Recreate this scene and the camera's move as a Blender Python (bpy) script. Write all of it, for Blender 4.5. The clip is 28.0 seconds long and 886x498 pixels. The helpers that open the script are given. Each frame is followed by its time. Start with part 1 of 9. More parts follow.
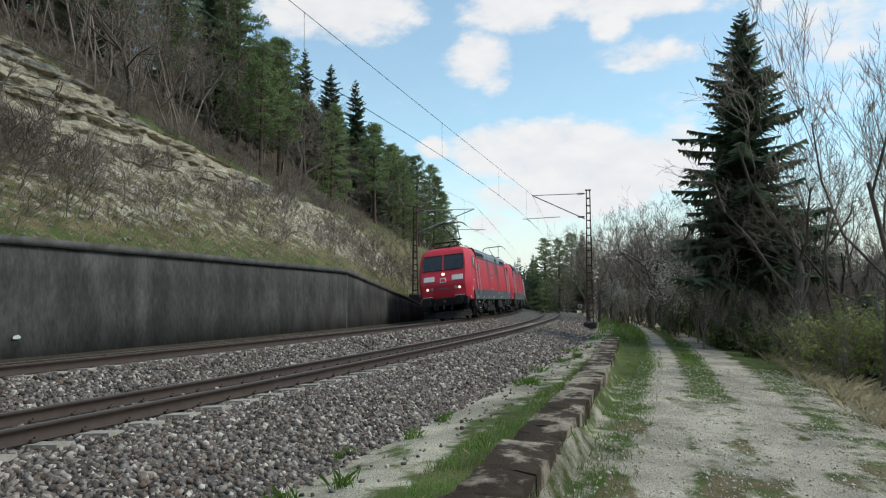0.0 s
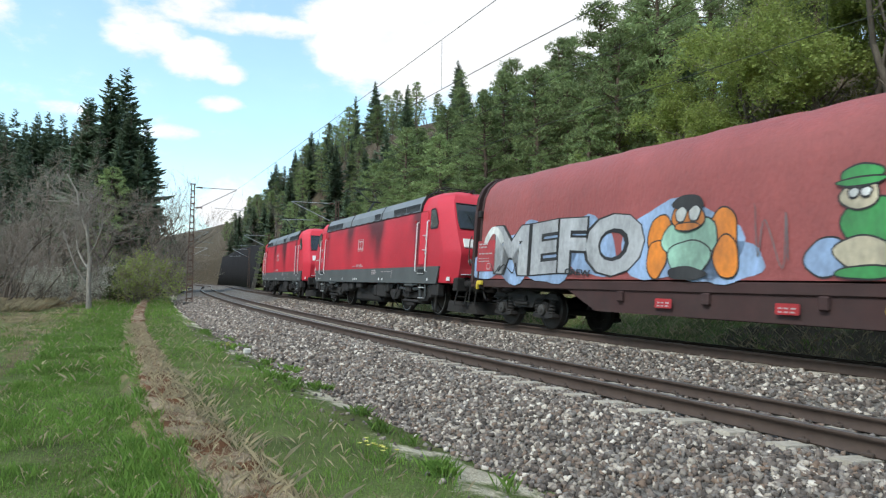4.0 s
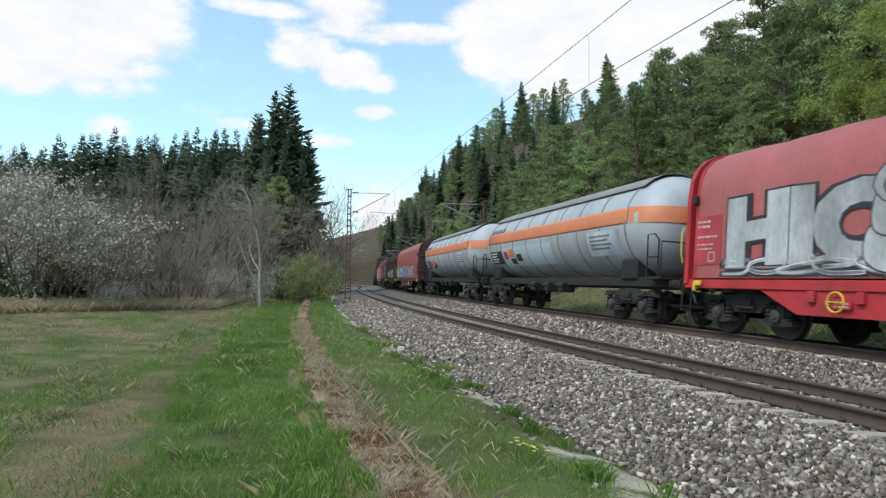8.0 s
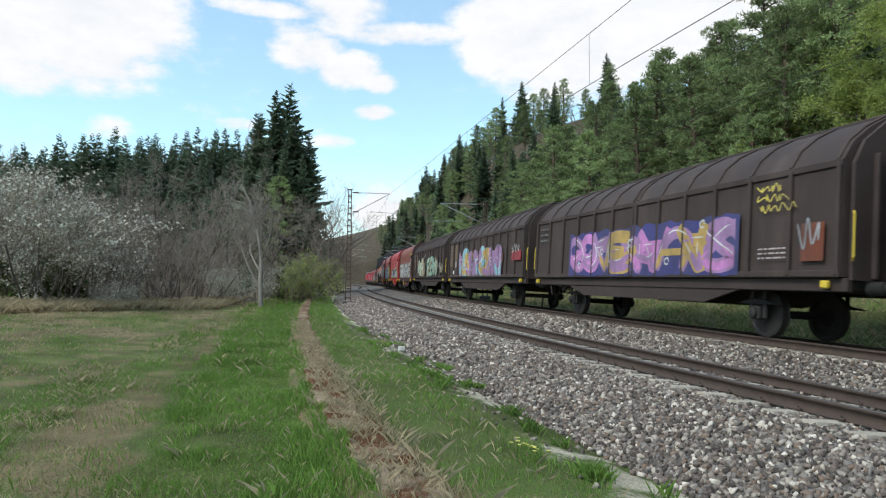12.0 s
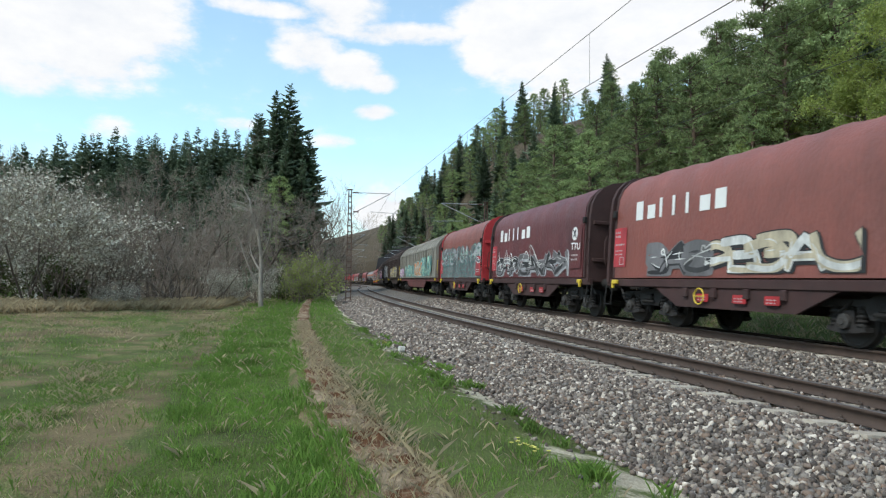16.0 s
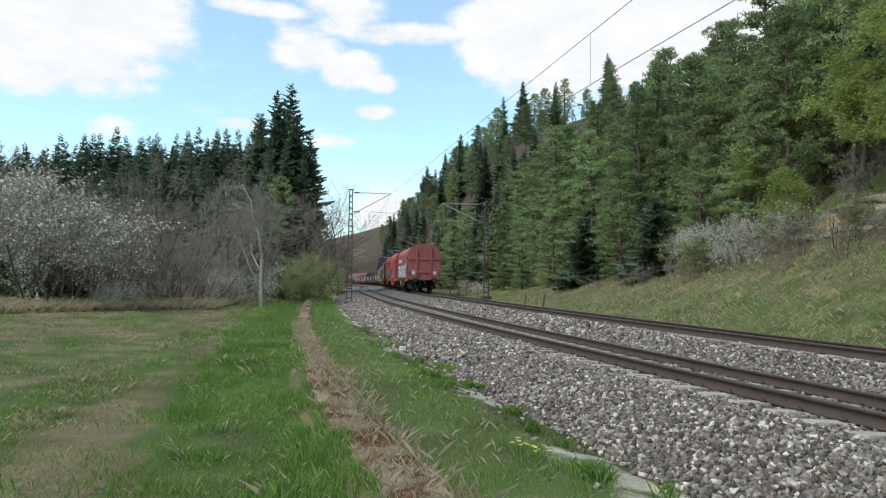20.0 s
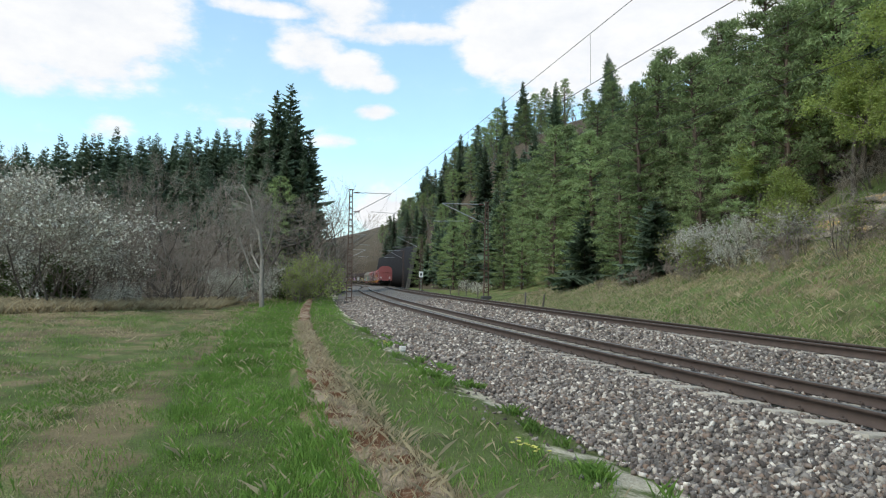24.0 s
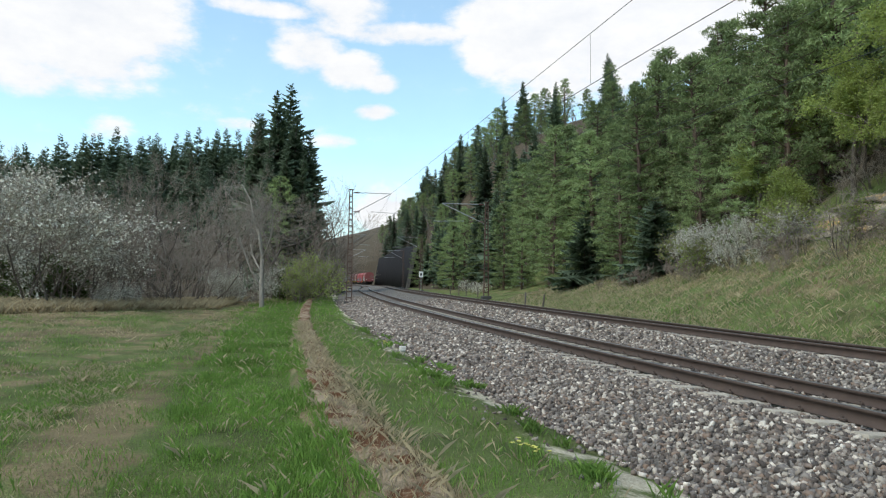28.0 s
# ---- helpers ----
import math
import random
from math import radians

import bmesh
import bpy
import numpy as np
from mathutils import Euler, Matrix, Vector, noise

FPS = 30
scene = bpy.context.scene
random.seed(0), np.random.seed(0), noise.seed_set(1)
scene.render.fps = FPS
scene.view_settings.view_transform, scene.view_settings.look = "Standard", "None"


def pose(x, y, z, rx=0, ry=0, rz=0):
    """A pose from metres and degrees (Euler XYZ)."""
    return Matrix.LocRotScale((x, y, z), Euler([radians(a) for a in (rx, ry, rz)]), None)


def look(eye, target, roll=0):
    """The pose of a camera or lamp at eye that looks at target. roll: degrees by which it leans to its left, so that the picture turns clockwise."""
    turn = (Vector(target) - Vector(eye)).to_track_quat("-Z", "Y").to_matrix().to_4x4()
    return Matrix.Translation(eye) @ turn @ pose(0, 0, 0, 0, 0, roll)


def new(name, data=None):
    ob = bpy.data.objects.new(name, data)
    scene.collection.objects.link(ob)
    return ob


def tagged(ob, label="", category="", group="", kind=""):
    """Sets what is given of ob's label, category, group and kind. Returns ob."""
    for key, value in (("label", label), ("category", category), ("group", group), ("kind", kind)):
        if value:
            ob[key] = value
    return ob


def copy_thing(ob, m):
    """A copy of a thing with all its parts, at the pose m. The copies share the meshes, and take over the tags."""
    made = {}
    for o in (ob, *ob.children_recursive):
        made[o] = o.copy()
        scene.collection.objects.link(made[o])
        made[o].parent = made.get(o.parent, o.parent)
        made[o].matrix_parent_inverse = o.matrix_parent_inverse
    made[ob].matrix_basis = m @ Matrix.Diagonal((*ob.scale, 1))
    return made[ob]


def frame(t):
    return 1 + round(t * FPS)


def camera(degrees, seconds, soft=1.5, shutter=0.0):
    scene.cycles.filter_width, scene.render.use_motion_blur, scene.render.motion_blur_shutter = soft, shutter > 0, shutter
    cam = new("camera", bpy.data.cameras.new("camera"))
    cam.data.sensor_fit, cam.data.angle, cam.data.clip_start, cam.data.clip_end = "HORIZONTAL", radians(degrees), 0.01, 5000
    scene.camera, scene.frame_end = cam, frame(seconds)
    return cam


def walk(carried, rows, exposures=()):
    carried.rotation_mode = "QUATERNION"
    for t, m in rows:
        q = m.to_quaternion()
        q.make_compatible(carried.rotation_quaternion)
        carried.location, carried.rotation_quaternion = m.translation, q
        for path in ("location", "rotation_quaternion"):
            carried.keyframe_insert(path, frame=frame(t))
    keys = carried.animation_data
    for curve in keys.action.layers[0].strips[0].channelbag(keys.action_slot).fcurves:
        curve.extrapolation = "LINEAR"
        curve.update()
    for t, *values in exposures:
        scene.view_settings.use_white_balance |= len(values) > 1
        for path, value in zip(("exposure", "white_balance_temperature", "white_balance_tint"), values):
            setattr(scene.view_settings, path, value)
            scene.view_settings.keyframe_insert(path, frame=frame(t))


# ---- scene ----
cam = camera(65.88, 28.0, soft=1.2, shutter=0.08)
# one place of the tripod; yaw, tilt and lean of the head
TURN = [(0.0, -65.40, 2.74, 0.36), (0.5, -61.37, 2.80, 0.40), (1.0, -52.97, 2.92, 0.49), (1.3, -45.75, 3.05, 0.60), (1.5, -39.10, 3.12, 0.66),
        (2.0, -18.80, 3.30, 0.55), (2.2, -8.65, 3.38, 0.45), (2.4, 1.36, 3.48, 0.37), (2.5, 5.80, 3.54, 0.30), (3.0, 35.36, 3.95, -0.12),
        (3.1, 39.60, 4.00, -0.23), (3.5, 53.66, 4.12, -0.48), (4.0, 64.72, 4.07, -0.53), (4.5, 71.64, 4.00, -0.57), (5.0, 75.00, 3.97, -0.59),
        (5.5, 76.50, 3.95, -0.60), (6.5, 77.11, 3.94, -0.61), (12.0, 77.15, 3.93, -0.62), (17.0, 77.18, 3.93, -0.62), (18.0, 77.24, 3.93, -0.62), (28.0, 77.24, 3.93, -0.62)]
walk(cam, [(t, pose(0, 0, 0, 90 + tilt, lean, yaw)) for t, yaw, tilt, lean in TURN],
     exposures=[(0.0, -0.28), (1.2, -0.34), (2.2, -0.42), (2.5, -0.52), (3.0, -0.2), (3.5, 0.16), (4.0, 0.34), (4.6, 0.28), (6.5, 0.2), (28.0, 0.2)])

# ---- sky, sun ----
SUN_AZ, SUN_EL = radians(158.0), radians(50.0)  # azimuth clockwise from +y
world = bpy.data.worlds.new("sky")
scene.world = world
world.use_nodes = True
wn, wl = world.node_tree.nodes, world.node_tree.links
wn.clear()


def wnode(kind, **k):
    n = wn.new(kind)
    for a, b in k.items():
        n.inputs[a].default_value = b
    return n


sky = wn.new("ShaderNodeTexSky")
sky.sky_type, sky.sun_disc, sky.sun_elevation, sky.sun_rotation = "NISHITA", False, SUN_EL, SUN_AZ
sky.air_density, sky.dust_density, sky.ozone_density = 1.0, 0.6, 1.6
tc = wn.new("ShaderNodeTexCoord")


def vdir(yaw, el):
    a, e = radians(yaw), radians(el)
    return (-math.sin(a) * math.cos(e), math.cos(a) * math.cos(e), math.sin(e))


def wmath(op, a, b=None, clamp=False):
    n = wn.new("ShaderNodeMath")
    n.operation, n.use_clamp = op, clamp
    for i, v in enumerate((a, b)):
        if v is None:
            continue
        if isinstance(v, (int, float)):
            n.inputs[i].default_value = v
        else:
            wl.new(v, n.inputs[i])
    return n.outputs[0]


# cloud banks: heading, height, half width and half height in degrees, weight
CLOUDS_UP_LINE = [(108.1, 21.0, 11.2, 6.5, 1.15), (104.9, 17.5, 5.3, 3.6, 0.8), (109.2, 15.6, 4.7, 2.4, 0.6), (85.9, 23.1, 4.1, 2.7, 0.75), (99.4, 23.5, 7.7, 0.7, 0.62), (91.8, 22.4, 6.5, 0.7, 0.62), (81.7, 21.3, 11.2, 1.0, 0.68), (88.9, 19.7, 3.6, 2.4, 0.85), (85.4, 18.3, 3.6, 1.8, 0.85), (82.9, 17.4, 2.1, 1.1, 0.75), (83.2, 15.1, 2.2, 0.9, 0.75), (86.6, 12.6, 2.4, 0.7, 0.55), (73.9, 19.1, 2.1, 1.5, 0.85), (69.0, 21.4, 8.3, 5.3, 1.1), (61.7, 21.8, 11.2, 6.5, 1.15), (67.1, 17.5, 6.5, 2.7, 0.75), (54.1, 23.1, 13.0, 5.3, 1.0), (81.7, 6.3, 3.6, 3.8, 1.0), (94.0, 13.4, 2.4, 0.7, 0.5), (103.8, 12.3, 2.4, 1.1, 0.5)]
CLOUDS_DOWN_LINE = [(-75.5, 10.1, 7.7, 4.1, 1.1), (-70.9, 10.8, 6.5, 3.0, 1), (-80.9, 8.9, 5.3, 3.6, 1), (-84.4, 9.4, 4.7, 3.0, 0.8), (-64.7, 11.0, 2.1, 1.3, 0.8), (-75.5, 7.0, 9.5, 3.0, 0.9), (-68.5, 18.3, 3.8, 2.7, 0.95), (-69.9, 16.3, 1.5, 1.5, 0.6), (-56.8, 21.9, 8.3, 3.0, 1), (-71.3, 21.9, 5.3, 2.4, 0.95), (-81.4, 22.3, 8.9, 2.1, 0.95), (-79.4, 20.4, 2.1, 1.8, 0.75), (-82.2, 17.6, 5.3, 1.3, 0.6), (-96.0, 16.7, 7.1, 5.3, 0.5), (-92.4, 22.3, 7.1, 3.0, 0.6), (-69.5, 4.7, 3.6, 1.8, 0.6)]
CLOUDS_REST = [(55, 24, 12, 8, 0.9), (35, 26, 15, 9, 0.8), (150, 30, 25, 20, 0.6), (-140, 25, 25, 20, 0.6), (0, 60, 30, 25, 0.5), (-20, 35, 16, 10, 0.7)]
total = None
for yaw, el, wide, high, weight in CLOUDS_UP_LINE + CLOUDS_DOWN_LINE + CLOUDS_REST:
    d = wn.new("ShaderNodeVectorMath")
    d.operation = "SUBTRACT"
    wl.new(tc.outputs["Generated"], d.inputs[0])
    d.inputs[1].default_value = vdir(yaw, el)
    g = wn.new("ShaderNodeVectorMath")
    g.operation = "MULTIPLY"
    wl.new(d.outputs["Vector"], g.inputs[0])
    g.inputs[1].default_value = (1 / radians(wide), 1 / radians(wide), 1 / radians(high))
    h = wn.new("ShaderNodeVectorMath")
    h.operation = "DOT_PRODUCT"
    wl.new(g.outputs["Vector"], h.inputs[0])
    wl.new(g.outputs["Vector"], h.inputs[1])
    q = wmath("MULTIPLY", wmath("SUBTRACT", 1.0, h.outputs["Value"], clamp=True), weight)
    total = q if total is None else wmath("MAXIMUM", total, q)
stretch = wn.new("ShaderNodeMapping")
stretch.inputs["Scale"].default_value = (1, 1, 2.0)
wl.new(tc.outputs["Generated"], stretch.inputs["Vector"])


def wnoise(scale, detail, rough):
    n = wnode("ShaderNodeTexNoise", Scale=scale, Detail=detail, Roughness=rough)
    wl.new(stretch.outputs[0], n.inputs["Vector"])
    return n.outputs["Fac"]


puff, wisp = wnoise(16.0, 9.0, 0.6), wnoise(5.0, 7.0, 0.62)
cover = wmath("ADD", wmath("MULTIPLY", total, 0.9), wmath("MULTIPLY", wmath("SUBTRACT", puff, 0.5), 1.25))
cover = wmath("ADD", cover, wmath("MULTIPLY", wmath("SUBTRACT", wisp, 0.5), 0.8))
ramp = wn.new("ShaderNodeMapRange")
ramp.interpolation_type = "SMOOTHSTEP"
ramp.inputs["From Min"].default_value, ramp.inputs["From Max"].default_value = 0.1, 0.62
ramp.inputs["To Min"].default_value = 0.16
wl.new(cover, ramp.inputs["Value"])
shade = wn.new("ShaderNodeMix")
shade.data_type = "RGBA"
shade.inputs["A"].default_value, shade.inputs["B"].default_value = (7.9, 8.4, 9.3, 1), (10.2, 10.3, 10.4, 1)
wl.new(wmath("MULTIPLY", puff, 1.6, clamp=True), shade.inputs["Factor"])
# clouds on the sun's side of the sky are brighter
sep = wn.new("ShaderNodeSeparateXYZ")
wl.new(tc.outputs["Generated"], sep.inputs[0])
lit = wn.new("ShaderNodeVectorMath")
lit.operation = "SCALE"
wl.new(shade.outputs["Result"], lit.inputs[0])
wl.new(wmath("ADD", 1.12, wmath("MULTIPLY", sep.outputs[0], 0.13)), lit.inputs["Scale"])
mixsky = wn.new("ShaderNodeMix")
mixsky.data_type = "RGBA"
haze = wmath("MULTIPLY", wmath("SUBTRACT", 1.0, wmath("MULTIPLY", sep.outputs[2], 4.2), clamp=True), 0.8)
wl.new(wmath("MAXIMUM", ramp.outputs[0], haze), mixsky.inputs["Factor"])
tint = wn.new("ShaderNodeMix")
tint.data_type, tint.blend_type = "RGBA", "MULTIPLY"
tint.inputs["Factor"].default_value, tint.inputs["B"].default_value = 1.0, (2.5, 3.05, 2.75, 1)
wl.new(sky.outputs[0], tint.inputs["A"])
wl.new(tint.outputs["Result"], mixsky.inputs["A"])
wl.new(lit.outputs["Vector"], mixsky.inputs["B"])
bg = wnode("ShaderNodeBackground", Strength=0.085)
wl.new(mixsky.outputs["Result"], bg.inputs["Color"])
wl.new(bg.outputs[0], wn.new("ShaderNodeOutputWorld").inputs["Surface"])

sun = new("sun", bpy.data.lights.new("sun", "SUN"))
sun.data.energy, sun.data.angle, sun.data.color = 2.1, radians(12), (1.0, 0.975, 0.91)
sun.matrix_world = look((0, 0, 0), (-math.sin(SUN_AZ) * math.cos(SUN_EL), -math.cos(SUN_AZ) * math.cos(SUN_EL), -math.sin(SUN_EL)))

# ---- materials ----
def mat(name, color, rough=0.8, metal=0.0, vary=0.25, scale=3.0, fine=40.0, bump=0.3, dist=0.01, second=None, amount=0.5, edge=(0.45, 0.6), stretch=(1, 1, 1), emit=0.0,
        rnd=0.0, attr=None, coat=0.0, spec=0.5, world=False):
    """Procedural surface: base colour varied at two scales, an optional second colour in patches or by a vertex mask, and fine relief."""
    m = bpy.data.materials.new(name)
    m.use_nodes = True
    n, l = m.node_tree.nodes, m.node_tree.links
    b = n["Principled BSDF"]
    tcn = n.new("ShaderNodeNewGeometry" if world else "ShaderNodeTexCoord")
    mp = n.new("ShaderNodeMapping")
    mp.inputs["Scale"].default_value = stretch
    l.new(tcn.outputs["Position" if world else "Object"], mp.inputs["Vector"])

    def noi(sc, detail=5.0, rgh=0.6):
        t = n.new("ShaderNodeTexNoise")
        t.inputs["Scale"].default_value, t.inputs["Detail"].default_value, t.inputs["Roughness"].default_value = sc, detail, rgh
        l.new(mp.outputs[0], t.inputs["Vector"])
        return t.outputs["Fac"]

    def mix(kind, fac, a, c):
        x = n.new("ShaderNodeMix")
        x.data_type, x.blend_type = "RGBA", kind
        for s, v in (("Factor", fac), ("A", a), ("B", c)):
            if isinstance(v, (int, float)):
                x.inputs[s].default_value = v
            elif isinstance(v, tuple):
                x.inputs[s].default_value = (*v, 1) if len(v) == 3 else v
            else:
                l.new(v, x.inputs[s])
        return x.outputs["Result"]

    def rng(v, a, c, lo=0.0, hi=1.0):
        x = n.new("ShaderNodeMapRange")
        for s, w in (("From Min", a), ("From Max", c), ("To Min", lo), ("To Max", hi)):
            x.inputs[s].default_value = w
        l.new(v, x.inputs["Value"])
        return x.outputs[0]

    big, small = noi(scale), noi(fine, 3.0)
    col = tuple(color)
    if second:
        col = mix("MIX", rng(noi(scale * 0.7, 8.0, 0.68), edge[0], edge[1], 0.0, amount), col, tuple(second))
    if attr:
        for nm, c2, sharp in attr:
            at = n.new("ShaderNodeAttribute")
            at.attribute_name = nm
            if not sharp:  # a soft film
                col = mix("MIX", rng(at.outputs["Fac"], 0.0, 1.0), col, tuple(c2))
                continue
            s2 = n.new("ShaderNodeMath")
            s2.operation = "ADD"
            l.new(at.outputs["Fac"], s2.inputs[0])
            l.new(rng(noi(sharp, 6.0, 0.65), 0.25, 0.75, -0.5, 0.5), s2.inputs[1])
            col = mix("MIX", rng(s2.outputs[0], 0.35, 0.65), col, tuple(c2))
    lo, hi = 1 - vary, 1 + vary
    val = mix("MIX", rng(big, 0.25, 0.75), (lo, lo, lo), (hi, hi, hi))
    col = mix("MULTIPLY", 1.0, col, val)
    val = mix("MIX", rng(small, 0.25, 0.75), (1 - vary * 0.7,) * 3, (1 + vary * 0.7,) * 3)
    col = mix("MULTIPLY", 1.0, col, val)
    if rnd:
        oi = n.new("ShaderNodeObjectInfo")
        ri = n.new("ShaderNodeNewGeometry")
        add = n.new("ShaderNodeMath")
        add.operation = "ADD"
        l.new(oi.outputs["Random"], add.inputs[0])
        l.new(ri.outputs["Random Per Island"], add.inputs[1])
        col = mix("MULTIPLY", 1.0, col, mix("MIX", rng(add.outputs[0], 0.0, 2.0), (1 - rnd,) * 3, (1 + rnd,) * 3))
    if isinstance(col, tuple):
        b.inputs["Base Color"].default_value = (*col, 1)
    else:
        l.new(col, b.inputs["Base Color"])
    l.new(rng(small, 0.2, 0.8, max(0.02, rough - 0.1), min(1, rough + 0.1)), b.inputs["Roughness"])
    b.inputs["Metallic"].default_value = metal
    b.inputs["Coat Weight"].default_value = coat
    b.inputs["Specular IOR Level"].default_value = spec
    if bump:
        bp = n.new("ShaderNodeBump")
        bp.inputs["Strength"].default_value, bp.inputs["Distance"].default_value = bump, dist
        h = n.new("ShaderNodeMath")
        h.operation = "ADD"
        l.new(big, h.inputs[0])
        l.new(small, h.inputs[1])
        l.new(h.outputs[0], bp.inputs["Height"])
        l.new(bp.outputs[0], b.inputs["Normal"])
    if emit:
        b.inputs["Emission Color"].default_value, b.inputs["Emission Strength"].default_value = (*color, 1), emit
    return m


M_GROUND = mat("meadow_ground", (0.1, 0.132, 0.042), 0.95, spec=0.12, vary=0.55, scale=0.9, fine=42, bump=0.9, dist=0.05, second=(0.15, 0.145, 0.065), amount=0.7, edge=(0.46, 0.66), world=True,
               attr=(("straw", (0.185, 0.148, 0.082), 1.6), ("woods", (0.085, 0.068, 0.046), 1.0), ("sand", (0.46, 0.42, 0.32), 2.5), ("chalk", (0.47, 0.415, 0.325), 2.2)))
M_BALLAST = mat("ballast_bed", (0.135, 0.122, 0.108), 0.95, spec=0.12, vary=0.5, scale=9, fine=30, bump=1.0, dist=0.06, second=(0.25, 0.23, 0.205), amount=0.7, world=True)
M_STONE = mat("ballast_stone", (1.0, 0.955, 0.92), 0.92, spec=0.5, vary=0.2, scale=14, fine=90, bump=0.5, dist=0.004, world=True)


def stone_colours(m, stops):
    """Every stone takes its own colour from a ramp."""
    n, l = m.node_tree.nodes, m.node_tree.links
    b = n["Principled BSDF"]
    old = b.inputs["Base Color"].links[0].from_socket
    geo, ramp_, mx = n.new("ShaderNodeNewGeometry"), n.new("ShaderNodeValToRGB"), n.new("ShaderNodeMix")
    l.new(geo.outputs["Random Per Island"], ramp_.inputs["Fac"])
    e = ramp_.color_ramp.elements
    while len(e) < len(stops):
        e.new(0.5)
    for i, (p, c) in enumerate(stops):
        e[i].position, e[i].color = p, (*c, 1)
    mx.data_type, mx.blend_type = "RGBA", "MULTIPLY"
    mx.inputs["Factor"].default_value = 1.0
    l.new(old, mx.inputs["A"])
    l.new(ramp_.outputs["Color"], mx.inputs["B"])
    l.new(mx.outputs["Result"], b.inputs["Base Color"])


stone_colours(M_STONE, ((0.0, (0.045, 0.038, 0.033)), (0.2, (0.095, 0.08, 0.07)), (0.38, (0.155, 0.135, 0.118)), (0.5, (0.19, 0.135, 0.1)), (0.62, (0.165, 0.157, 0.15)), (0.78, (0.25, 0.225, 0.195)), (0.92, (0.39, 0.355, 0.305)), (1.0, (0.62, 0.585, 0.52))))


def leafy(m, share=0.4):
    """Light also passes through thin leaves and needles."""
    n, l = m.node_tree.nodes, m.node_tree.links
    b = n["Principled BSDF"]
    tr, mx = n.new("ShaderNodeBsdfTranslucent"), n.new("ShaderNodeMixShader")
    l.new(b.inputs["Base Color"].links[0].from_socket, tr.inputs["Color"])
    mx.inputs["Fac"].default_value = share
    l.new(b.outputs[0], mx.inputs[1])
    l.new(tr.outputs[0], mx.inputs[2])
    l.new(mx.outputs[0], n["Material Output"].inputs["Surface"])
    return m


M_RAIL = mat("rail_rust", (0.062, 0.041, 0.031), 0.8, 0.1, vary=0.25, scale=6, fine=60, bump=0.2, dist=0.002, world=True)
M_RAILTOP = mat("rail_head_steel", (0.2, 0.18, 0.165), 0.42, 0.7, vary=0.15, scale=5, fine=80, bump=0.05, dist=0.001, world=True)
M_SLEEPER = mat("sleeper_concrete", (0.37, 0.33, 0.27), 0.9, spec=0.2, vary=0.25, scale=8, fine=70, bump=0.4, dist=0.004, rnd=0.2, world=True)
M_CLIP = mat("fastener_rust", (0.07, 0.05, 0.04), 0.8, 0.2)
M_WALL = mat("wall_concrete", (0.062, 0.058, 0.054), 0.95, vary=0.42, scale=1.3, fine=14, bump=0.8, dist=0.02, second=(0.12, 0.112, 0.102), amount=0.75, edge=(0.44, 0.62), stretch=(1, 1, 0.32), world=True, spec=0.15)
M_COPING = mat("wall_coping", (0.12, 0.11, 0.1), 0.95, vary=0.4, scale=3, fine=40, bump=0.7, dist=0.02, second=(0.05, 0.042, 0.035), world=True)
M_KERB = mat("old_concrete_kerb", (0.31, 0.265, 0.2), 0.95, vary=0.3, scale=2.2, fine=35, bump=0.7, dist=0.015, second=(0.04, 0.028, 0.02), amount=0.95, edge=(0.43, 0.52), world=True, rnd=0.25, spec=0.1)
M_STRIP = mat("strip_litter", (0.3, 0.235, 0.16), 0.95, spec=0.1, vary=0.4, scale=3, fine=60, bump=1.0, dist=0.03, second=(0.12, 0.052, 0.024), amount=0.95, edge=(0.45, 0.54), world=True)
M_ROCK = mat("limestone", (0.36, 0.305, 0.215), 0.93, spec=0.2, vary=0.42, scale=0.8, fine=16, bump=1.0, dist=0.05, second=(0.55, 0.485, 0.36), amount=0.9, edge=(0.44, 0.56), stretch=(1, 1, 3.6), world=True,
             attr=(("grey", (0.185, 0.175, 0.15), 1.6), ("ochre", (0.42, 0.28, 0.12), 0.8)))


# ---- plan: everything is laid out along the near rail, s metres along it and d metres across, away from the camera ----
S = np.arange(-720.0, 521.0, 1.0)
KNOT = [-340, -270, -220, -180, -140, -100, -70, -45, -20, 0, 20, 45, 70, 100, 160]
BEND = [-0.706, -0.720, -1.059, -1.090, -0.215, 0.984, 0.962, 1.369, 2.954, 2.270, 3.885, 3.044, 2.296, 2.135, 2.135]
_k = np.interp(S, KNOT, BEND) / 1000
_a = np.concatenate([[0], np.cumsum((_k[1:] + _k[:-1]) / 2)])
ANG = _a - _a[720] + radians(3.6028)
PX = np.cumsum(np.r_[0, (np.cos(ANG[1:]) + np.cos(ANG[:-1])) / 2])
PY = np.cumsum(np.r_[0, (np.sin(ANG[1:]) + np.sin(ANG[:-1])) / 2])
PX, PY = PX - PX[720], PY - PY[720] + 6.258
GAUGE, FAR = 1.507, 4.179  # rail to rail; near rail of the far track


def railz(s):
    """Height of the near rail's head: a ramp of 24 in a thousand with a slight sag."""
    c = np.clip(s, -200, 200)
    return -1.2758 - 0.0242 * s - 0.234 * (c / 100) ** 2 - 0.00936 * (s - c) * np.sign(s)*0.5


def cant(s):
    return np.clip(0.1015 + 0.1392 * s / 100, 0.0, 0.16)


def farz(s):
    return 0.1705 - 0.1093 * np.clip(s, -120, 120) / 100


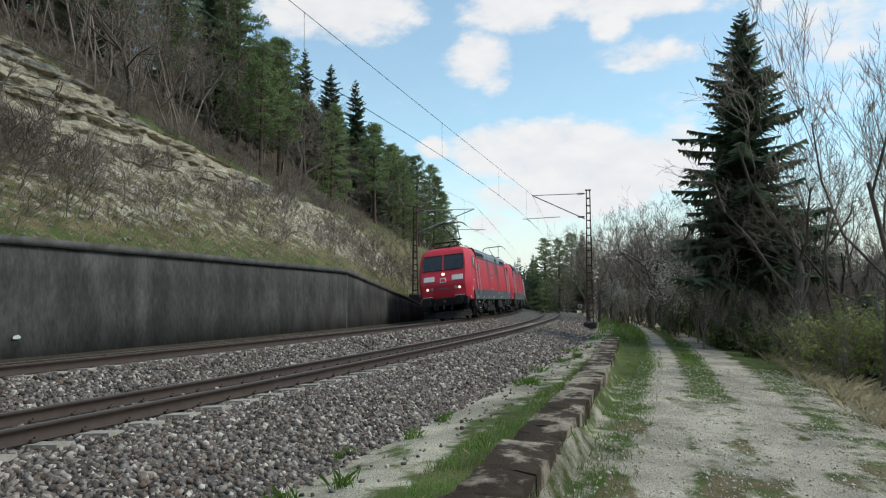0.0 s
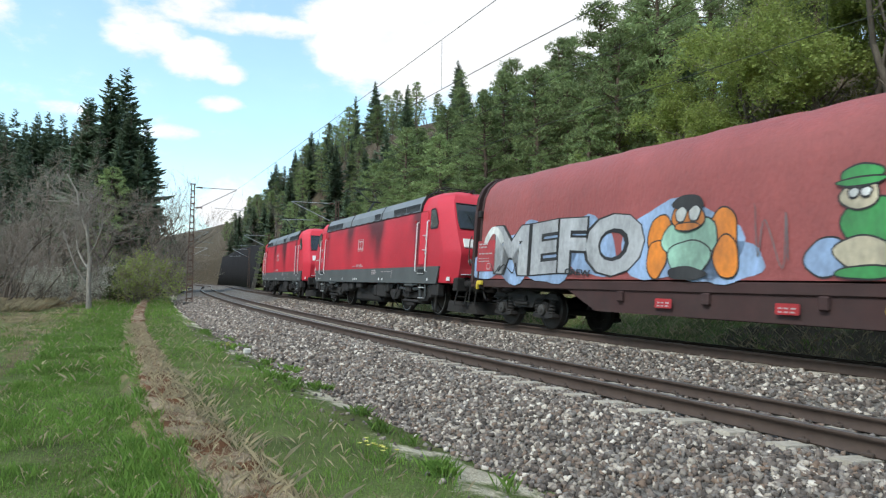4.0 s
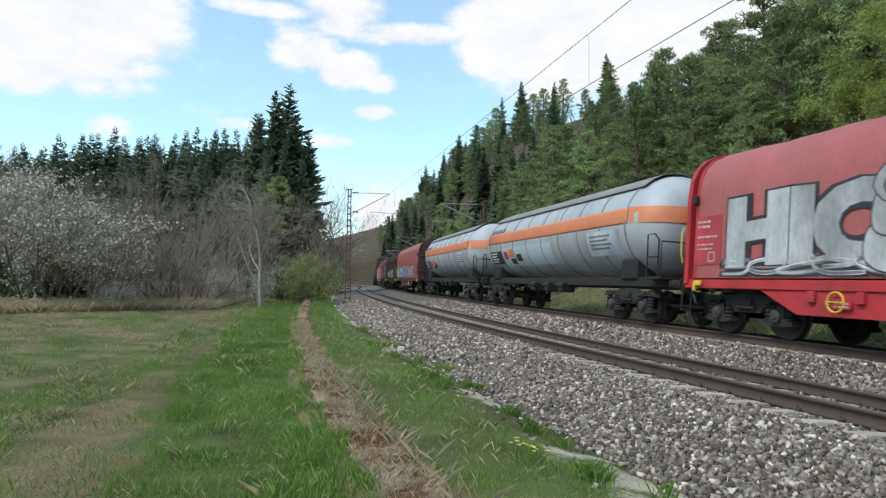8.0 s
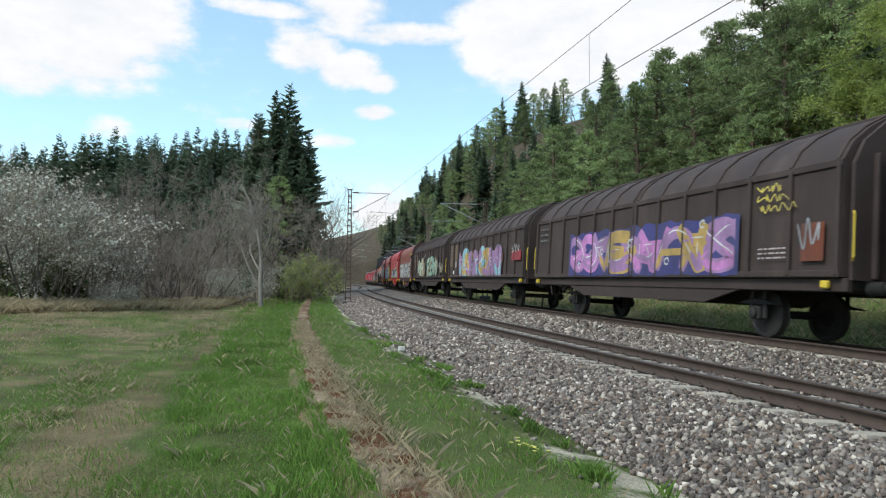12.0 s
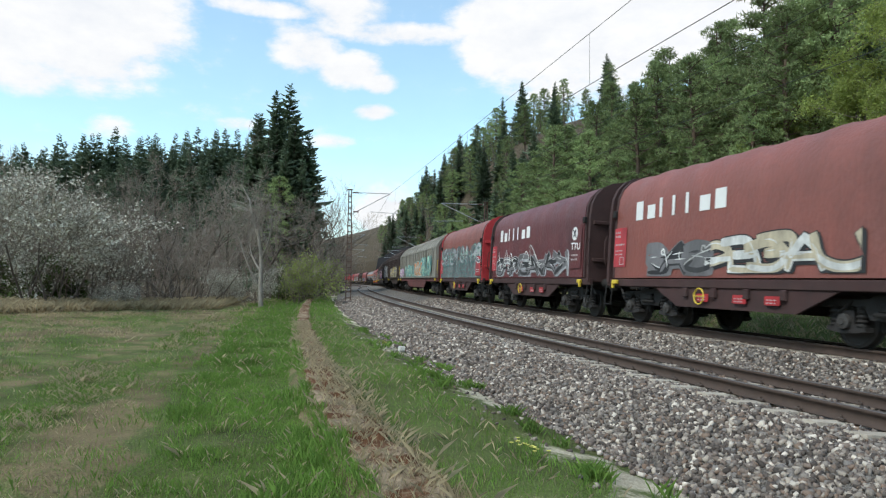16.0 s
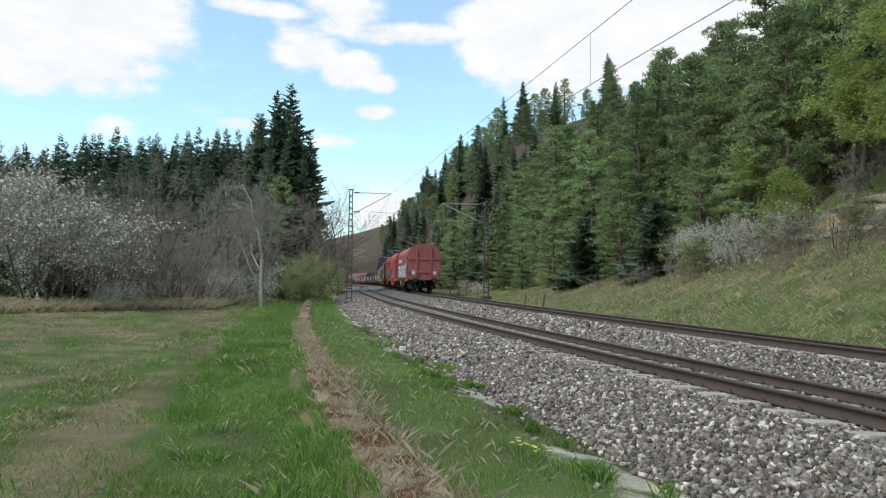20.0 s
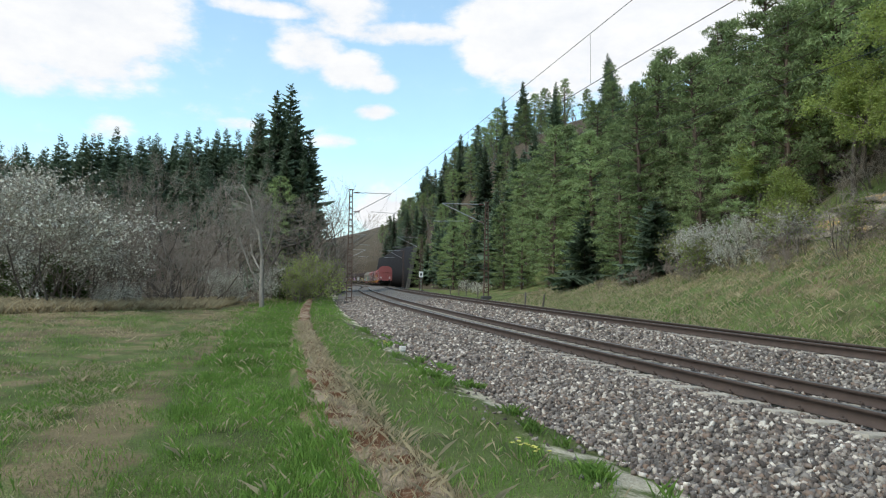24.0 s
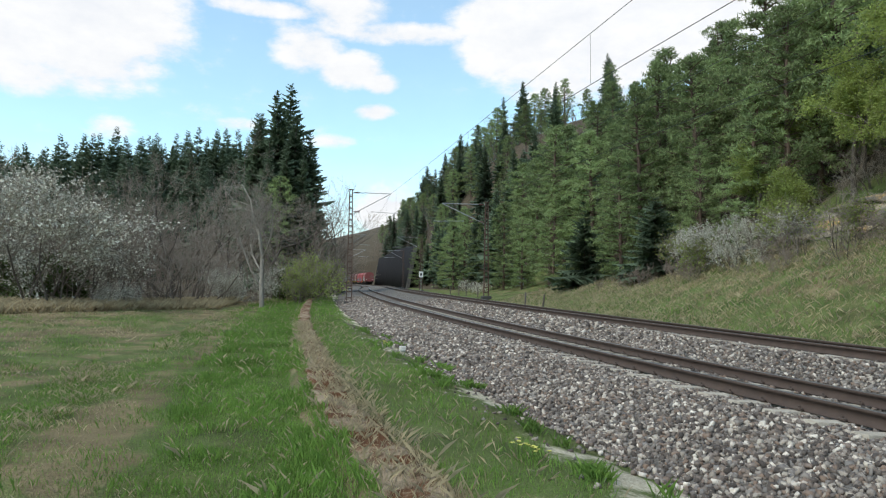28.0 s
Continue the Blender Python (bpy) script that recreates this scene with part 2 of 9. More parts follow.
def W(s, d, dz=0.0):
    a = np.interp(s, S, ANG)
    return (float(np.interp(s, S, PX) - math.sin(a) * d), float(np.interp(s, S, PY) + math.cos(a) * d), float(railz(s) + dz))


def heading(s):
    return math.degrees(float(np.interp(s, S, ANG)))


def at(s, d, dz=0.0, turn=0.0, tip=0.0, lean=0.0):
    return pose(*W(s, d, dz), tip, lean, heading(s) + turn)


def Wn(s, d, dz):
    """The same for arrays."""
    a = np.interp(s, S, ANG)
    return np.stack([np.interp(s, S, PX) - np.sin(a) * d, np.interp(s, S, PY) + np.cos(a) * d, railz(s) + dz], -1)


# ---- mesh helpers ----
class Shape:
    """Collects faces; every add_ call returns self."""

    def __init__(self):
        self.v, self.f, self.m = [], [], []

    def faces(self, verts, faces, mi=0):
        o = len(self.v)
        self.v.extend(tuple(map(float, p)) for p in verts)
        self.f.extend(tuple(i + o for i in q) for q in faces)
        self.m.extend([mi] * len(faces))
        return self

    def box(self, c, size, bev=0.0, mi=0, turn=None):
        """Box with chamfered edges; turn is a Matrix applied about its centre."""
        hx, hy, hz = (max(1e-4, q / 2) for q in size)
        b = min(bev, hx * 0.45, hy * 0.45, hz * 0.45)
        if b <= 0:
            vs = [(x, y, z) for x in (-hx, hx) for y in (-hy, hy) for z in (-hz, hz)]
            fs = [(0, 1, 3, 2), (4, 6, 7, 5), (0, 4, 5, 1), (2, 3, 7, 6), (0, 2, 6, 4), (1, 5, 7, 3)]
        else:
            vs, idx, fs = [], {}, []
            for sx in (-1, 1):
                for sy in (-1, 1):
                    for sz in (-1, 1):
                        for ax in range(3):
                            p = [sx * (hx - b), sy * (hy - b), sz * (hz - b)]
                            p[ax] = (sx, sy, sz)[ax] * (hx, hy, hz)[ax]
                            idx[(sx, sy, sz, ax)] = len(vs)
                            vs.append(tuple(p))
            g = lambda *k: idx[k]
            for ax in range(3):
                o1, o2 = [q for q in range(3) if q != ax]
                for sg in (-1, 1):
                    q = []
                    for a1, a2 in ((-1, -1), (1, -1), (1, 1), (-1, 1)):
                        k = [0, 0, 0]
                        k[ax], k[o1], k[o2] = sg, a1, a2
                        q.append(g(*k, ax))
                    fs.append(tuple(q if (sg > 0) != (ax == 1) else q[::-1]))
            for ax in range(3):
                o1, o2 = [q for q in range(3) if q != ax]
                for a1 in (-1, 1):
                    for a2 in (-1, 1):
                        k0, k1 = [0, 0, 0], [0, 0, 0]
                        k0[ax], k1[ax] = -1, 1
                        for k in (k0, k1):
                            k[o1], k[o2] = a1, a2
                        q = [g(*k0, o1), g(*k1, o1), g(*k1, o2), g(*k0, o2)]
                        fs.append(tuple(q if (a1 * a2 > 0) != (ax == 1) else q[::-1]))
            for sx in (-1, 1):
                for sy in (-1, 1):
                    for sz in (-1, 1):
                        q = [g(sx, sy, sz, 0), g(sx, sy, sz, 1), g(sx, sy, sz, 2)]
                        fs.append(tuple(q if sx * sy * sz > 0 else q[::-1]))
        mt = Matrix.Translation(c) @ (turn.to_4x4() if turn is not None else Matrix.Identity(4))
        return self.faces([mt @ Vector(p) for p in vs], fs, mi)

    def rod(self, p, q, r, r2=None, n=8, mi=0, caps=True):
        """Round bar from p to q."""
        p, q = Vector(p), Vector(q)
        ax = q - p
        if ax.length < 1e-6:
            return self
        r2 = r if r2 is None else r2
        u = ax.orthogonal().normalized()
        w = ax.normalized().cross(u)
        vs = []
        for c, rr in ((p, r), (q, r2)):
            vs += [c + rr * (math.cos(2 * math.pi * i / n) * u + math.sin(2 * math.pi * i / n) * w) for i in range(n)]
        fs = [(i, (i + 1) % n, n + (i + 1) % n, n + i) for i in range(n)]
        if caps:
            fs += [tuple(range(n - 1, -1, -1)), tuple(range(n, 2 * n))]
        return self.faces(vs, fs, mi)

    def pipe(self, pts, r, n=6, mi=0):
        P = [Vector(p) for p in pts]
        shut = (P[0] - P[-1]).length < 1e-6
        if shut:
            P = P[:-1]
        vs, u = [], None
        m = len(P)
        for i, p in enumerate(P):
            w = ((P[(i + 1) % m] - P[i - 1]) if shut or 0 < i < m - 1 else (P[1] - P[0] if i == 0 else P[-1] - P[-2])).normalized()
            u = w.orthogonal().normalized() if u is None else (u - w * u.dot(w)).normalized()
            q = w.cross(u)
            vs += [p + r * (math.cos(2 * math.pi * k / n) * u + math.sin(2 * math.pi * k / n) * q) for k in range(n)]
        fs = [(i * n + k, i * n + (k + 1) % n, ((i + 1) % m) * n + (k + 1) % n, ((i + 1) % m) * n + k) for i in range(m if shut else m - 1) for k in range(n)]
        if not shut:
            fs += [tuple(range(n - 1, -1, -1)), tuple((m - 1) * n + k for k in range(n))]
        return self.faces(vs, fs, mi)

    def lathe(self, c, axis, prof, n=24, mi=0):
        """Turned body about axis ('x', 'y' or 'z') through c; prof: (along, radius)."""
        vs, fs = [], []
        for a, r in prof:
            for i in range(n):
                t = 2 * math.pi * i / n
                k = (r * math.cos(t), r * math.sin(t))
                p = {"x": (a, k[0], k[1]), "y": (k[1], a, k[0]), "z": (k[0], k[1], a)}[axis]
                vs.append((c[0] + p[0], c[1] + p[1], c[2] + p[2]))
        for j in range(len(prof) - 1):
            for i in range(n):
                fs.append((j * n + i, j * n + (i + 1) % n, (j + 1) * n + (i + 1) % n, (j + 1) * n + i))
        fs.append(tuple(range(n - 1, -1, -1)))
        fs.append(tuple((len(prof) - 1) * n + i for i in range(n)))
        return self.faces(vs, fs, mi)

    def slab(self, outline, y, thick, mi=0):
        """Flat plate in the x-z plane at y, towards -y by thick; outline: (x, z)."""
        n = len(outline)
        vs = [(x, y, z) for x, z in outline] + [(x, y - thick, z) for x, z in outline]
        fs = [tuple(range(n - 1, -1, -1)), tuple(range(n, 2 * n))] + [(i, (i + 1) % n, n + (i + 1) % n, n + i) for i in range(n)]
        return self.faces(vs, fs, mi)

    def mesh(self, name, mats, smooth=False):
        me = bpy.data.meshes.new(name)
        me.from_pydata(self.v, [], self.f)
        for m in mats if isinstance(mats, (list, tuple)) else [mats]:
            me.materials.append(m)
        me.polygons.foreach_set("material_index", self.m)
        bmx = bmesh.new()
        bmx.from_mesh(me)
        bmesh.ops.recalc_face_normals(bmx, faces=bmx.faces)
        bmx.to_mesh(me)
        bmx.free()
        if smooth:
            me.shade_smooth()
            me.set_sharp_from_angle(angle=radians(38))
        return me


def part(name, shape, material, parent, label="", smooth=False):
    ob = new(name, shape.mesh(name, material, smooth) if isinstance(shape, Shape) else shape)
    ob.parent = parent
    return tagged(ob, label)


def thing(name, label, category, group="", kind="", m=None, data=None):
    ob = tagged(new(name, data), label, category, group, kind)
    if m is not None:
        ob.matrix_basis = m
    return ob


def arr_mesh(name, v, f, mats, mi=None, smooth=False):
    me = bpy.data.meshes.new(name)
    v, f = np.asarray(v, np.float32), np.asarray(f, np.int32)
    me.vertices.add(len(v))
    me.vertices.foreach_set("co", v.ravel())
    k = f.shape[1]
    me.loops.add(f.size)
    me.loops.foreach_set("vertex_index", f.ravel())
    me.polygons.add(len(f))
    me.polygons.foreach_set("loop_start", np.arange(0, f.size, k, dtype=np.int32))
    for m in mats:
        me.materials.append(m)
    if mi is not None:
        me.polygons.foreach_set("material_index", np.asarray(mi, np.int32))
    me.update(calc_edges=True)
    if smooth:
        me.shade_smooth()
    return me


def grid_faces(nu, nv):
    i = np.arange(nu - 1)[:, None] * nv + np.arange(nv - 1)[None]
    return np.stack([i, i + nv, i + nv + 1, i + 1], -1).reshape(-1, 4)


def vnoise(x, y, seed=0, octaves=4):
    """Smooth value noise on arrays, about -1 to 1."""
    out, amp, tot = np.zeros(np.broadcast(x, y).shape), 1.0, 0.0
    for o in range(octaves):
        xi, yi = np.floor(x).astype(np.int64), np.floor(y).astype(np.int64)
        fx, fy = x - xi, y - yi
        fx, fy = fx * fx * (3 - 2 * fx), fy * fy * (3 - 2 * fy)

        def h(a, b):
            q = (a * 374761393 + b * 668265263 + (seed + o * 17) * 2246822519) & 0xFFFFFFFF
            q = ((q ^ (q >> 13)) * 1274126177) & 0xFFFFFFFF
            return ((q ^ (q >> 16)) & 0xFFFF) / 32767.5 - 1

        out += amp * ((h(xi, yi) * (1 - fx) + h(xi + 1, yi) * fx) * (1 - fy) + (h(xi, yi + 1) * (1 - fx) + h(xi + 1, yi + 1) * fx) * fy)
        tot += amp
        amp *= 0.5
        x, y = x * 2.03, y * 2.03
    return out / tot


def sstep(a, b, x):
    t = np.clip((x - a) / (b - a), 0, 1)
    return t * t * (3 - 2 * t)


# ---- ground: one sheet from the far hill on one side to the other ----
def kerb_d(s):
    """Middle of the old concrete edge that runs beside the track."""
    return np.interp(s, [-60, -38, -20, -9, -5, 0, 5, 9, 21, 40], [-4.6, -4.75, -5.0, -5.25, -5.05, -4.85, -4.65, -4.5, -4.0, -3.6])


def hedge_d(s):
    """Where the meadow ends at the scrub."""
    return np.interp(s, [-140, -80, -49, -37, -30, -15, 0], [-4.6, -5.6, -7.6, -11.5, -17, -27, -34])


def rock_base(s):
    return np.interp(s, [-90, -60, -45, -32, -24, -10, 0, 8, 14, 24, 34, 60], [0.9, 1.2, 1.6, 2.3, 3.3, 3.8, 3.8, 4.6, 6.2, 6.6, 7.0, 7.0])


def rock_top(s):
    return np.interp(s, [-90, -60, -45, -34, -28, -22, -16, -12.5, -11, -8, 0, 6, 14, 24, 34, 44, 60], [0.9, 1.2, 1.6, 2.2, 3.1, 4.4, 5.0, 6.0, 10.5, 14.0, 15, 13.5, 10.4, 8.4, 7.6, 7.1, 7.0])


def rise(s, d, base):
    """The wooded hillside above the line."""
    top = np.interp(s, [-700, -200, -120, -85, -50, -25, 0, 60, 120, 200, 500], [29, 29, 29, 30, 27, 25, 30, 28, 24, 20, 18])
    x = np.maximum(d - 15.5, 0)
    steep = np.interp(s, [-200, -120, -85, -55], [2.0, 1.75, 1.3, 0.85])
    return base + top * (1 - np.exp(-x / np.maximum(top, 1) * steep)) + 0.02 * x


def ground_h(s, d):
    """Height of the ground above the near rail."""
    s, d = np.asarray(s, float), np.asarray(d, float)
    kd = kerb_d(s)
    plus = sstep(-4, 4, s)  # the gravel road lies at s > 0, the meadow at s < 0
    # camera's side
    road = np.interp(d, [-400, -150, -60, -30, -18, -12, -10, -8.6, -7.0, -5.4, -5.0], [14, -2, -7.5, -6.5, -3.8, -1.6, -0.95, -0.72, -0.66, -0.60, -0.58])
    mead = np.interp(d, [-400, -260, -160, -110, -70, -45, -30, -12, -6, -5.0], [70, 60, 38, 18, 5.5, 1.4, 0.35, -0.25, -0.42, -0.45])
    mead = mead + 23.5 * sstep(-120, -185, s) * sstep(-9, -32, d) * np.interp(d, [-140, -80, -60, -45, -34], [0.2, 0.5, 0.92, 1.05, 1.15])
    cside = road * plus + mead * (1 - plus)
    cside = cside + 0.05 * vnoise(s * 0.7, d * 0.9, 3) * sstep(-5, -7, d) + 0.6 * vnoise(s * 0.05, d * 0.05, 5) * sstep(-14, -40, d)
    verge = np.interp(d - kd, [-1.2, -0.34, -0.3, 0.3, 0.45, 1.2, 2.2, 2.9], [0, 0, 1, 1, 1, 1, 1, 1])
    inner = np.interp(d, [-4.6, -3.4, -2.6, -1.9, -1.2, 7.0], [-0.30, -0.36, -0.50, -0.75, -0.9, -0.9]) + 0.03 * vnoise(s * 1.3, d * 1.3, 8)
    h = cside * (1 - verge) + inner * verge
    # rock side
    crest = np.interp(s, [-110, -70, -45, -32, -20, -10, 0], [0.3, 0.6, 0.9, 1.35, 2.3, 3.0, 3.3])
    bank = -0.4 + (crest + 0.4) * np.interp(d, [6.3, 7.2, 8.4, 10.2, 12.0, 13.2, 15.5], [-0.1, 0.03, 0.2, 0.6, 0.93, 1.0, 1.0])
    wallh = wall_top(s)
    walled = np.interp(d, [6.3, 7.2, 8.0, 8.55, 8.7], [-0.55, -0.25, -0.15, -0.1, 0]) * (d < 8.65) + (d >= 8.65) * (wallh - 0.25 + (rock_base(s) - wallh + 0.2) * np.clip((d - 8.65) / 5.6, 0, 1))
    wk = sstep(1.2, 1.6, s) * sstep(46.5, 45.5, s)
    low = bank + (rock_base(s) - crest) * np.clip((d - 12) / 3.0, 0, 1)
    near = low * (1 - wk) + walled * wk
    hill = rise(s, d, rock_top(s))
    r = np.where(d > 15.4, hill, near) + 10.5 * sstep(11.2, 14.5, d) * sstep(-105, -140, s) + 0.12 * vnoise(s * 0.6, d * 0.6, 11) * sstep(8.9, 10, d) + 1.2 * vnoise(s * 0.06, d * 0.06, 13) * sstep(18, 30, d)
    return np.where(d > 6.6, r, h)


def wall_top(s):
    return np.interp(s, [0, 6.1, 9.9, 28.8, 42.5, 46, 60], [1.05, 2.03, 2.66, 2.62, 0.83, 0.5, 0.3])


def ground_z(s, d):
    return float(ground_h(np.array([s]), np.array([d]))[0])


def wander(s, d):
    """How far the worn tracks in the meadow stray from a straight line."""
    return 0.45 * vnoise(s * 0.32, d * 0.3, 33) + 0.16 * vnoise(s * 1.3, d * 1.3, 35)


def build_ground():
    sa = np.unique(np.r_[np.arange(-720, -120, 12), np.arange(-120, -40, 2.5), np.arange(-40, 40, 0.55), 1.3, 1.5, np.arange(40, 120, 2.5), np.arange(120, 521, 12)])
    da = np.unique(np.round(np.r_[np.arange(-400, -60, 10), np.arange(-60, -20, 2.0), np.arange(-20, -9, 0.5), np.arange(-9, -1.4, 0.16), -1, 3, 6.2, np.arange(6.4, 16.2, 0.28), 8.6, 8.65, 8.7, 15.4, 15.45,
                                  np.arange(16.5, 40, 1.2), np.arange(40, 110, 5), np.arange(110, 241, 12)], 3))
    gs, gd = np.meshgrid(sa, da, indexing="ij")
    h = ground_h(gs, gd)
    v = Wn(gs, gd, h).reshape(-1, 3)
    me = arr_mesh("ground", v, grid_faces(len(sa), len(da)), [M_GROUND], smooth=True)
    plus = sstep(-6, 5, gs)
    kd = kerb_d(gs)
    rut = lambda c, w: np.clip(1 - ((gd - c) / w) ** 2, 0, 1)
    gw = gd + wander(gs, gd)
    worn = lambda c, w: np.clip(1 - ((gw - c) / w) ** 2, 0, 1)
    # gravel road: two worn tracks with a green strip, chalky and wider near the camera
    rl = np.interp(gs, [0, 10, 45], [-5.75, -5.75, -5.4])
    rr = np.interp(gs, [0, 10, 45], [-7.5, -7.45, -6.9])
    chalk = plus * np.maximum(np.maximum(rut(rl, 0.55), rut(rr, 0.75)), sstep(19, 11, gs) * rut(-6.7, 2.1) * (0.72 + 0.3 * vnoise(gs * 1.1, gd * 1.4, 39)))
    chalk = np.maximum(chalk, plus * (0.7 + 0.35 * vnoise(gs * 0.8, gd * 1.1, 40)) * rut(-9.3, 1.9) * sstep(26, 10, gs))
    chalk = np.maximum(chalk, plus * 0.62 * rut(kd - 0.5, 0.5) * sstep(22, 6, gs))
    bare = plus * sstep(21, 13, gs) * sstep(0.08, 0.34, vnoise(gs * 1.1, gd * 1.7, 61)) * sstep(-4.9, -5.3, gd) * sstep(-11.5, -10.5, gd)
    chalk = chalk * (1 - 0.72 * bare)
    sand = np.clip(1.25 - np.abs(gd + 3.05 + 0.12 * plus) / (0.6 + 0.16 * plus), 0, 1) * (0.55 + 0.45 * plus)
    sand = np.where(gd > -3.0, np.clip(sand + 0.5, 0, 1) * (gd < -1.8), sand)
    patch = vnoise(gs * 0.55, gw * 0.75, 21)
    straw = (1 - plus) * np.maximum(np.maximum(0.62 * worn(-7.4, 0.4), 0.55 * worn(-9.3, 0.5)), np.maximum(0.95 * worn(-7.6, 0.75) * np.clip(1 - ((gs + 8) / 2.6) ** 2, 0, 1), (0.42 + 0.95 * patch) * sstep(-7.7, -8.6, gw)))
    straw = np.maximum(straw, (0.42 - 0.17 * sstep(0, 4, gs) * sstep(13, 9, gs) + 0.2 * sstep(10, 15, gs)) * sstep(8.5, 10, gd) * sstep(16, 15, gd))
    straw = np.maximum(straw, plus * 0.6 * sstep(-8.8, -9.6, gd))
    straw = np.maximum(straw, (1 - plus) * (gd < -5.3) * np.clip(0.15 + 0.75 * vnoise(gs * 0.7, gd * 0.9, 24), 0, 0.75) * (0.35 + 0.65 * sstep(-6.9, -7.5, gw)))
    sand = sand * (1 - (1 - plus) * (1 - sstep(-0.28, 0.12, vnoise(gs * 0.8, gd * 1.6, 28)))) * np.clip(0.85 + 0.7 * vnoise(gs * 0.9, gd * 2.2, 29), 0, 1.15)
    straw = np.maximum(straw, (1 - plus) * 0.75 * np.clip(1.6 - np.abs(gd - kd) / 0.38, 0, 1))
    straw = np.maximum(straw, 0.75 * bare)
    edge = hedge_d(gs)
    straw = np.maximum(straw, 0.9 * (1 - plus) * sstep(3.5, 0.5, gd - edge))
    woods = np.maximum(sstep(16, 18, gd), (1 - plus) * sstep(0.5, -2, gd - edge))
    woods = np.maximum(woods, plus * sstep(-11, -14, gd))
    woods = np.maximum(woods, sstep(6.3, 6.5, gd) * sstep(8.9, 8.4, gd) * sstep(-16, -9, gs) * sstep(60, 47, gs))
    woods = np.maximum(woods, sstep(2, 7, gs) * sstep(10.0, 11.5, gd) * (0.28 + 0.4 * vnoise(gs * 0.4, gd * 0.5, 37)))
    woods = np.maximum(woods, sstep(-66, -80, gs) * sstep(9.5, 11, gd))
    woods = np.maximum(woods, sstep(-75, -90, gs) * sstep(-3, -6, gd))
    scree = sstep(2, 6, gs) * sstep(60, 40, gs) * sstep(9.5, 11, gd) * sstep(15.4, 14.5, gd) * (0.5 + 0.32 * vnoise(gs * 0.25, gd * 0.4, 31))
    for nm, val in (("straw", straw), ("woods", woods), ("sand", sand), ("chalk", np.maximum(chalk, scree))):
        me.attributes.new(nm, "FLOAT", "POINT").data.foreach_set("value", np.clip(val, 0, 1).astype(np.float32).ravel())
    tagged(new("ground", me), "meadow, verge and wooded hillside ground", "ground", kind="structure")


build_ground()


# ---- the line: ballast, sleepers, rails ----
def sweep(name, s, pts, mats, mi=None, close=True, smooth=False):
    """A profile of (d, dz) points, or one per s, drawn along the line."""
    s = np.asarray(s, float)
    prof = np.asarray(pts, float)
    if prof.ndim == 2:
        prof = np.broadcast_to(prof[None], (len(s), *prof.shape))
    v = Wn(s[:, None] + 0 * prof[..., 0], prof[..., 0], prof[..., 1])
    k = prof.shape[1]
    f = grid_faces(len(s), k)
    if close:
        i = np.arange(len(s) - 1) * k
        f = np.r_[f, np.stack([i + k - 1, i + 2 * k - 1, i + k, i], -1)]
    mm = None if mi is None else np.r_[np.tile(np.asarray(mi), len(s) - 1) if not close else np.r_[np.tile(np.asarray(mi[:k - 1]), len(s) - 1), np.full(len(s) - 1, mi[-1])]]
    me = arr_mesh(name, v.reshape(-1, 3), f, mats if isinstance(mats, list) else [mats], mm, smooth)
    return me


def build_line():
    sa = np.unique(np.r_[np.arange(-700, -100, 10), np.arange(-100, 100, 1.0), np.arange(100, 500, 10)])
    c, fz = cant(sa), farz(sa)
    o = np.ones_like(sa)
    prof = np.stack([np.stack([o * d, z], -1) for d, z in (
        (-2.75, -0.62 * o), (-2.0, -0.36 * o), (-1.15, -0.20 * o), (-0.55, -0.185 * o), (2.0, -0.185 - c * 1.35), (2.8, -0.19 - c * 0.7 + fz * 0.4), (3.5, -0.19 + fz), (6.2, -0.19 + fz - c * 1.35), (6.9, -0.35 + fz - c),
        (7.6, -0.6 * o), (7.6, -0.95 * o), (-2.75, -0.95 * o))], 1)
    me = sweep("ballast_bed", sa, prof, M_BALLAST)
    bed = tagged(new("ballast_bed", me), "grey crushed-stone ballast bed of the two tracks", "ballast", kind="structure")
    rail_prof = [(-0.036, 0.0), (0.036, 0.0), (0.036, -0.035), (0.012, -0.05), (0.012, -0.14), (0.07, -0.155), (0.07, -0.17), (-0.07, -0.17), (-0.07, -0.155), (-0.012, -0.14), (-0.012, -0.05), (-0.036, -0.035)]
    names = []
    for base_d, off in ((0.0, 0), (FAR, 1)):
        trk = tagged(new("railway_track"), "rusty rails on concrete sleepers in ballast", "railway track", group="tracks", kind="structure")
        for side in (0, 1):
            z = off * fz - side * c
            pr = np.stack([np.stack([np.full_like(sa, base_d + side * GAUGE + a), z + b], -1) for a, b in rail_prof], 1)
            part("rail", sweep("rail", sa, pr, [M_RAIL, M_RAILTOP], [1] + [0] * 11, smooth=False), None, trk)
        names.append(trk)
    return bed, names


BED, TRACKS = build_line()


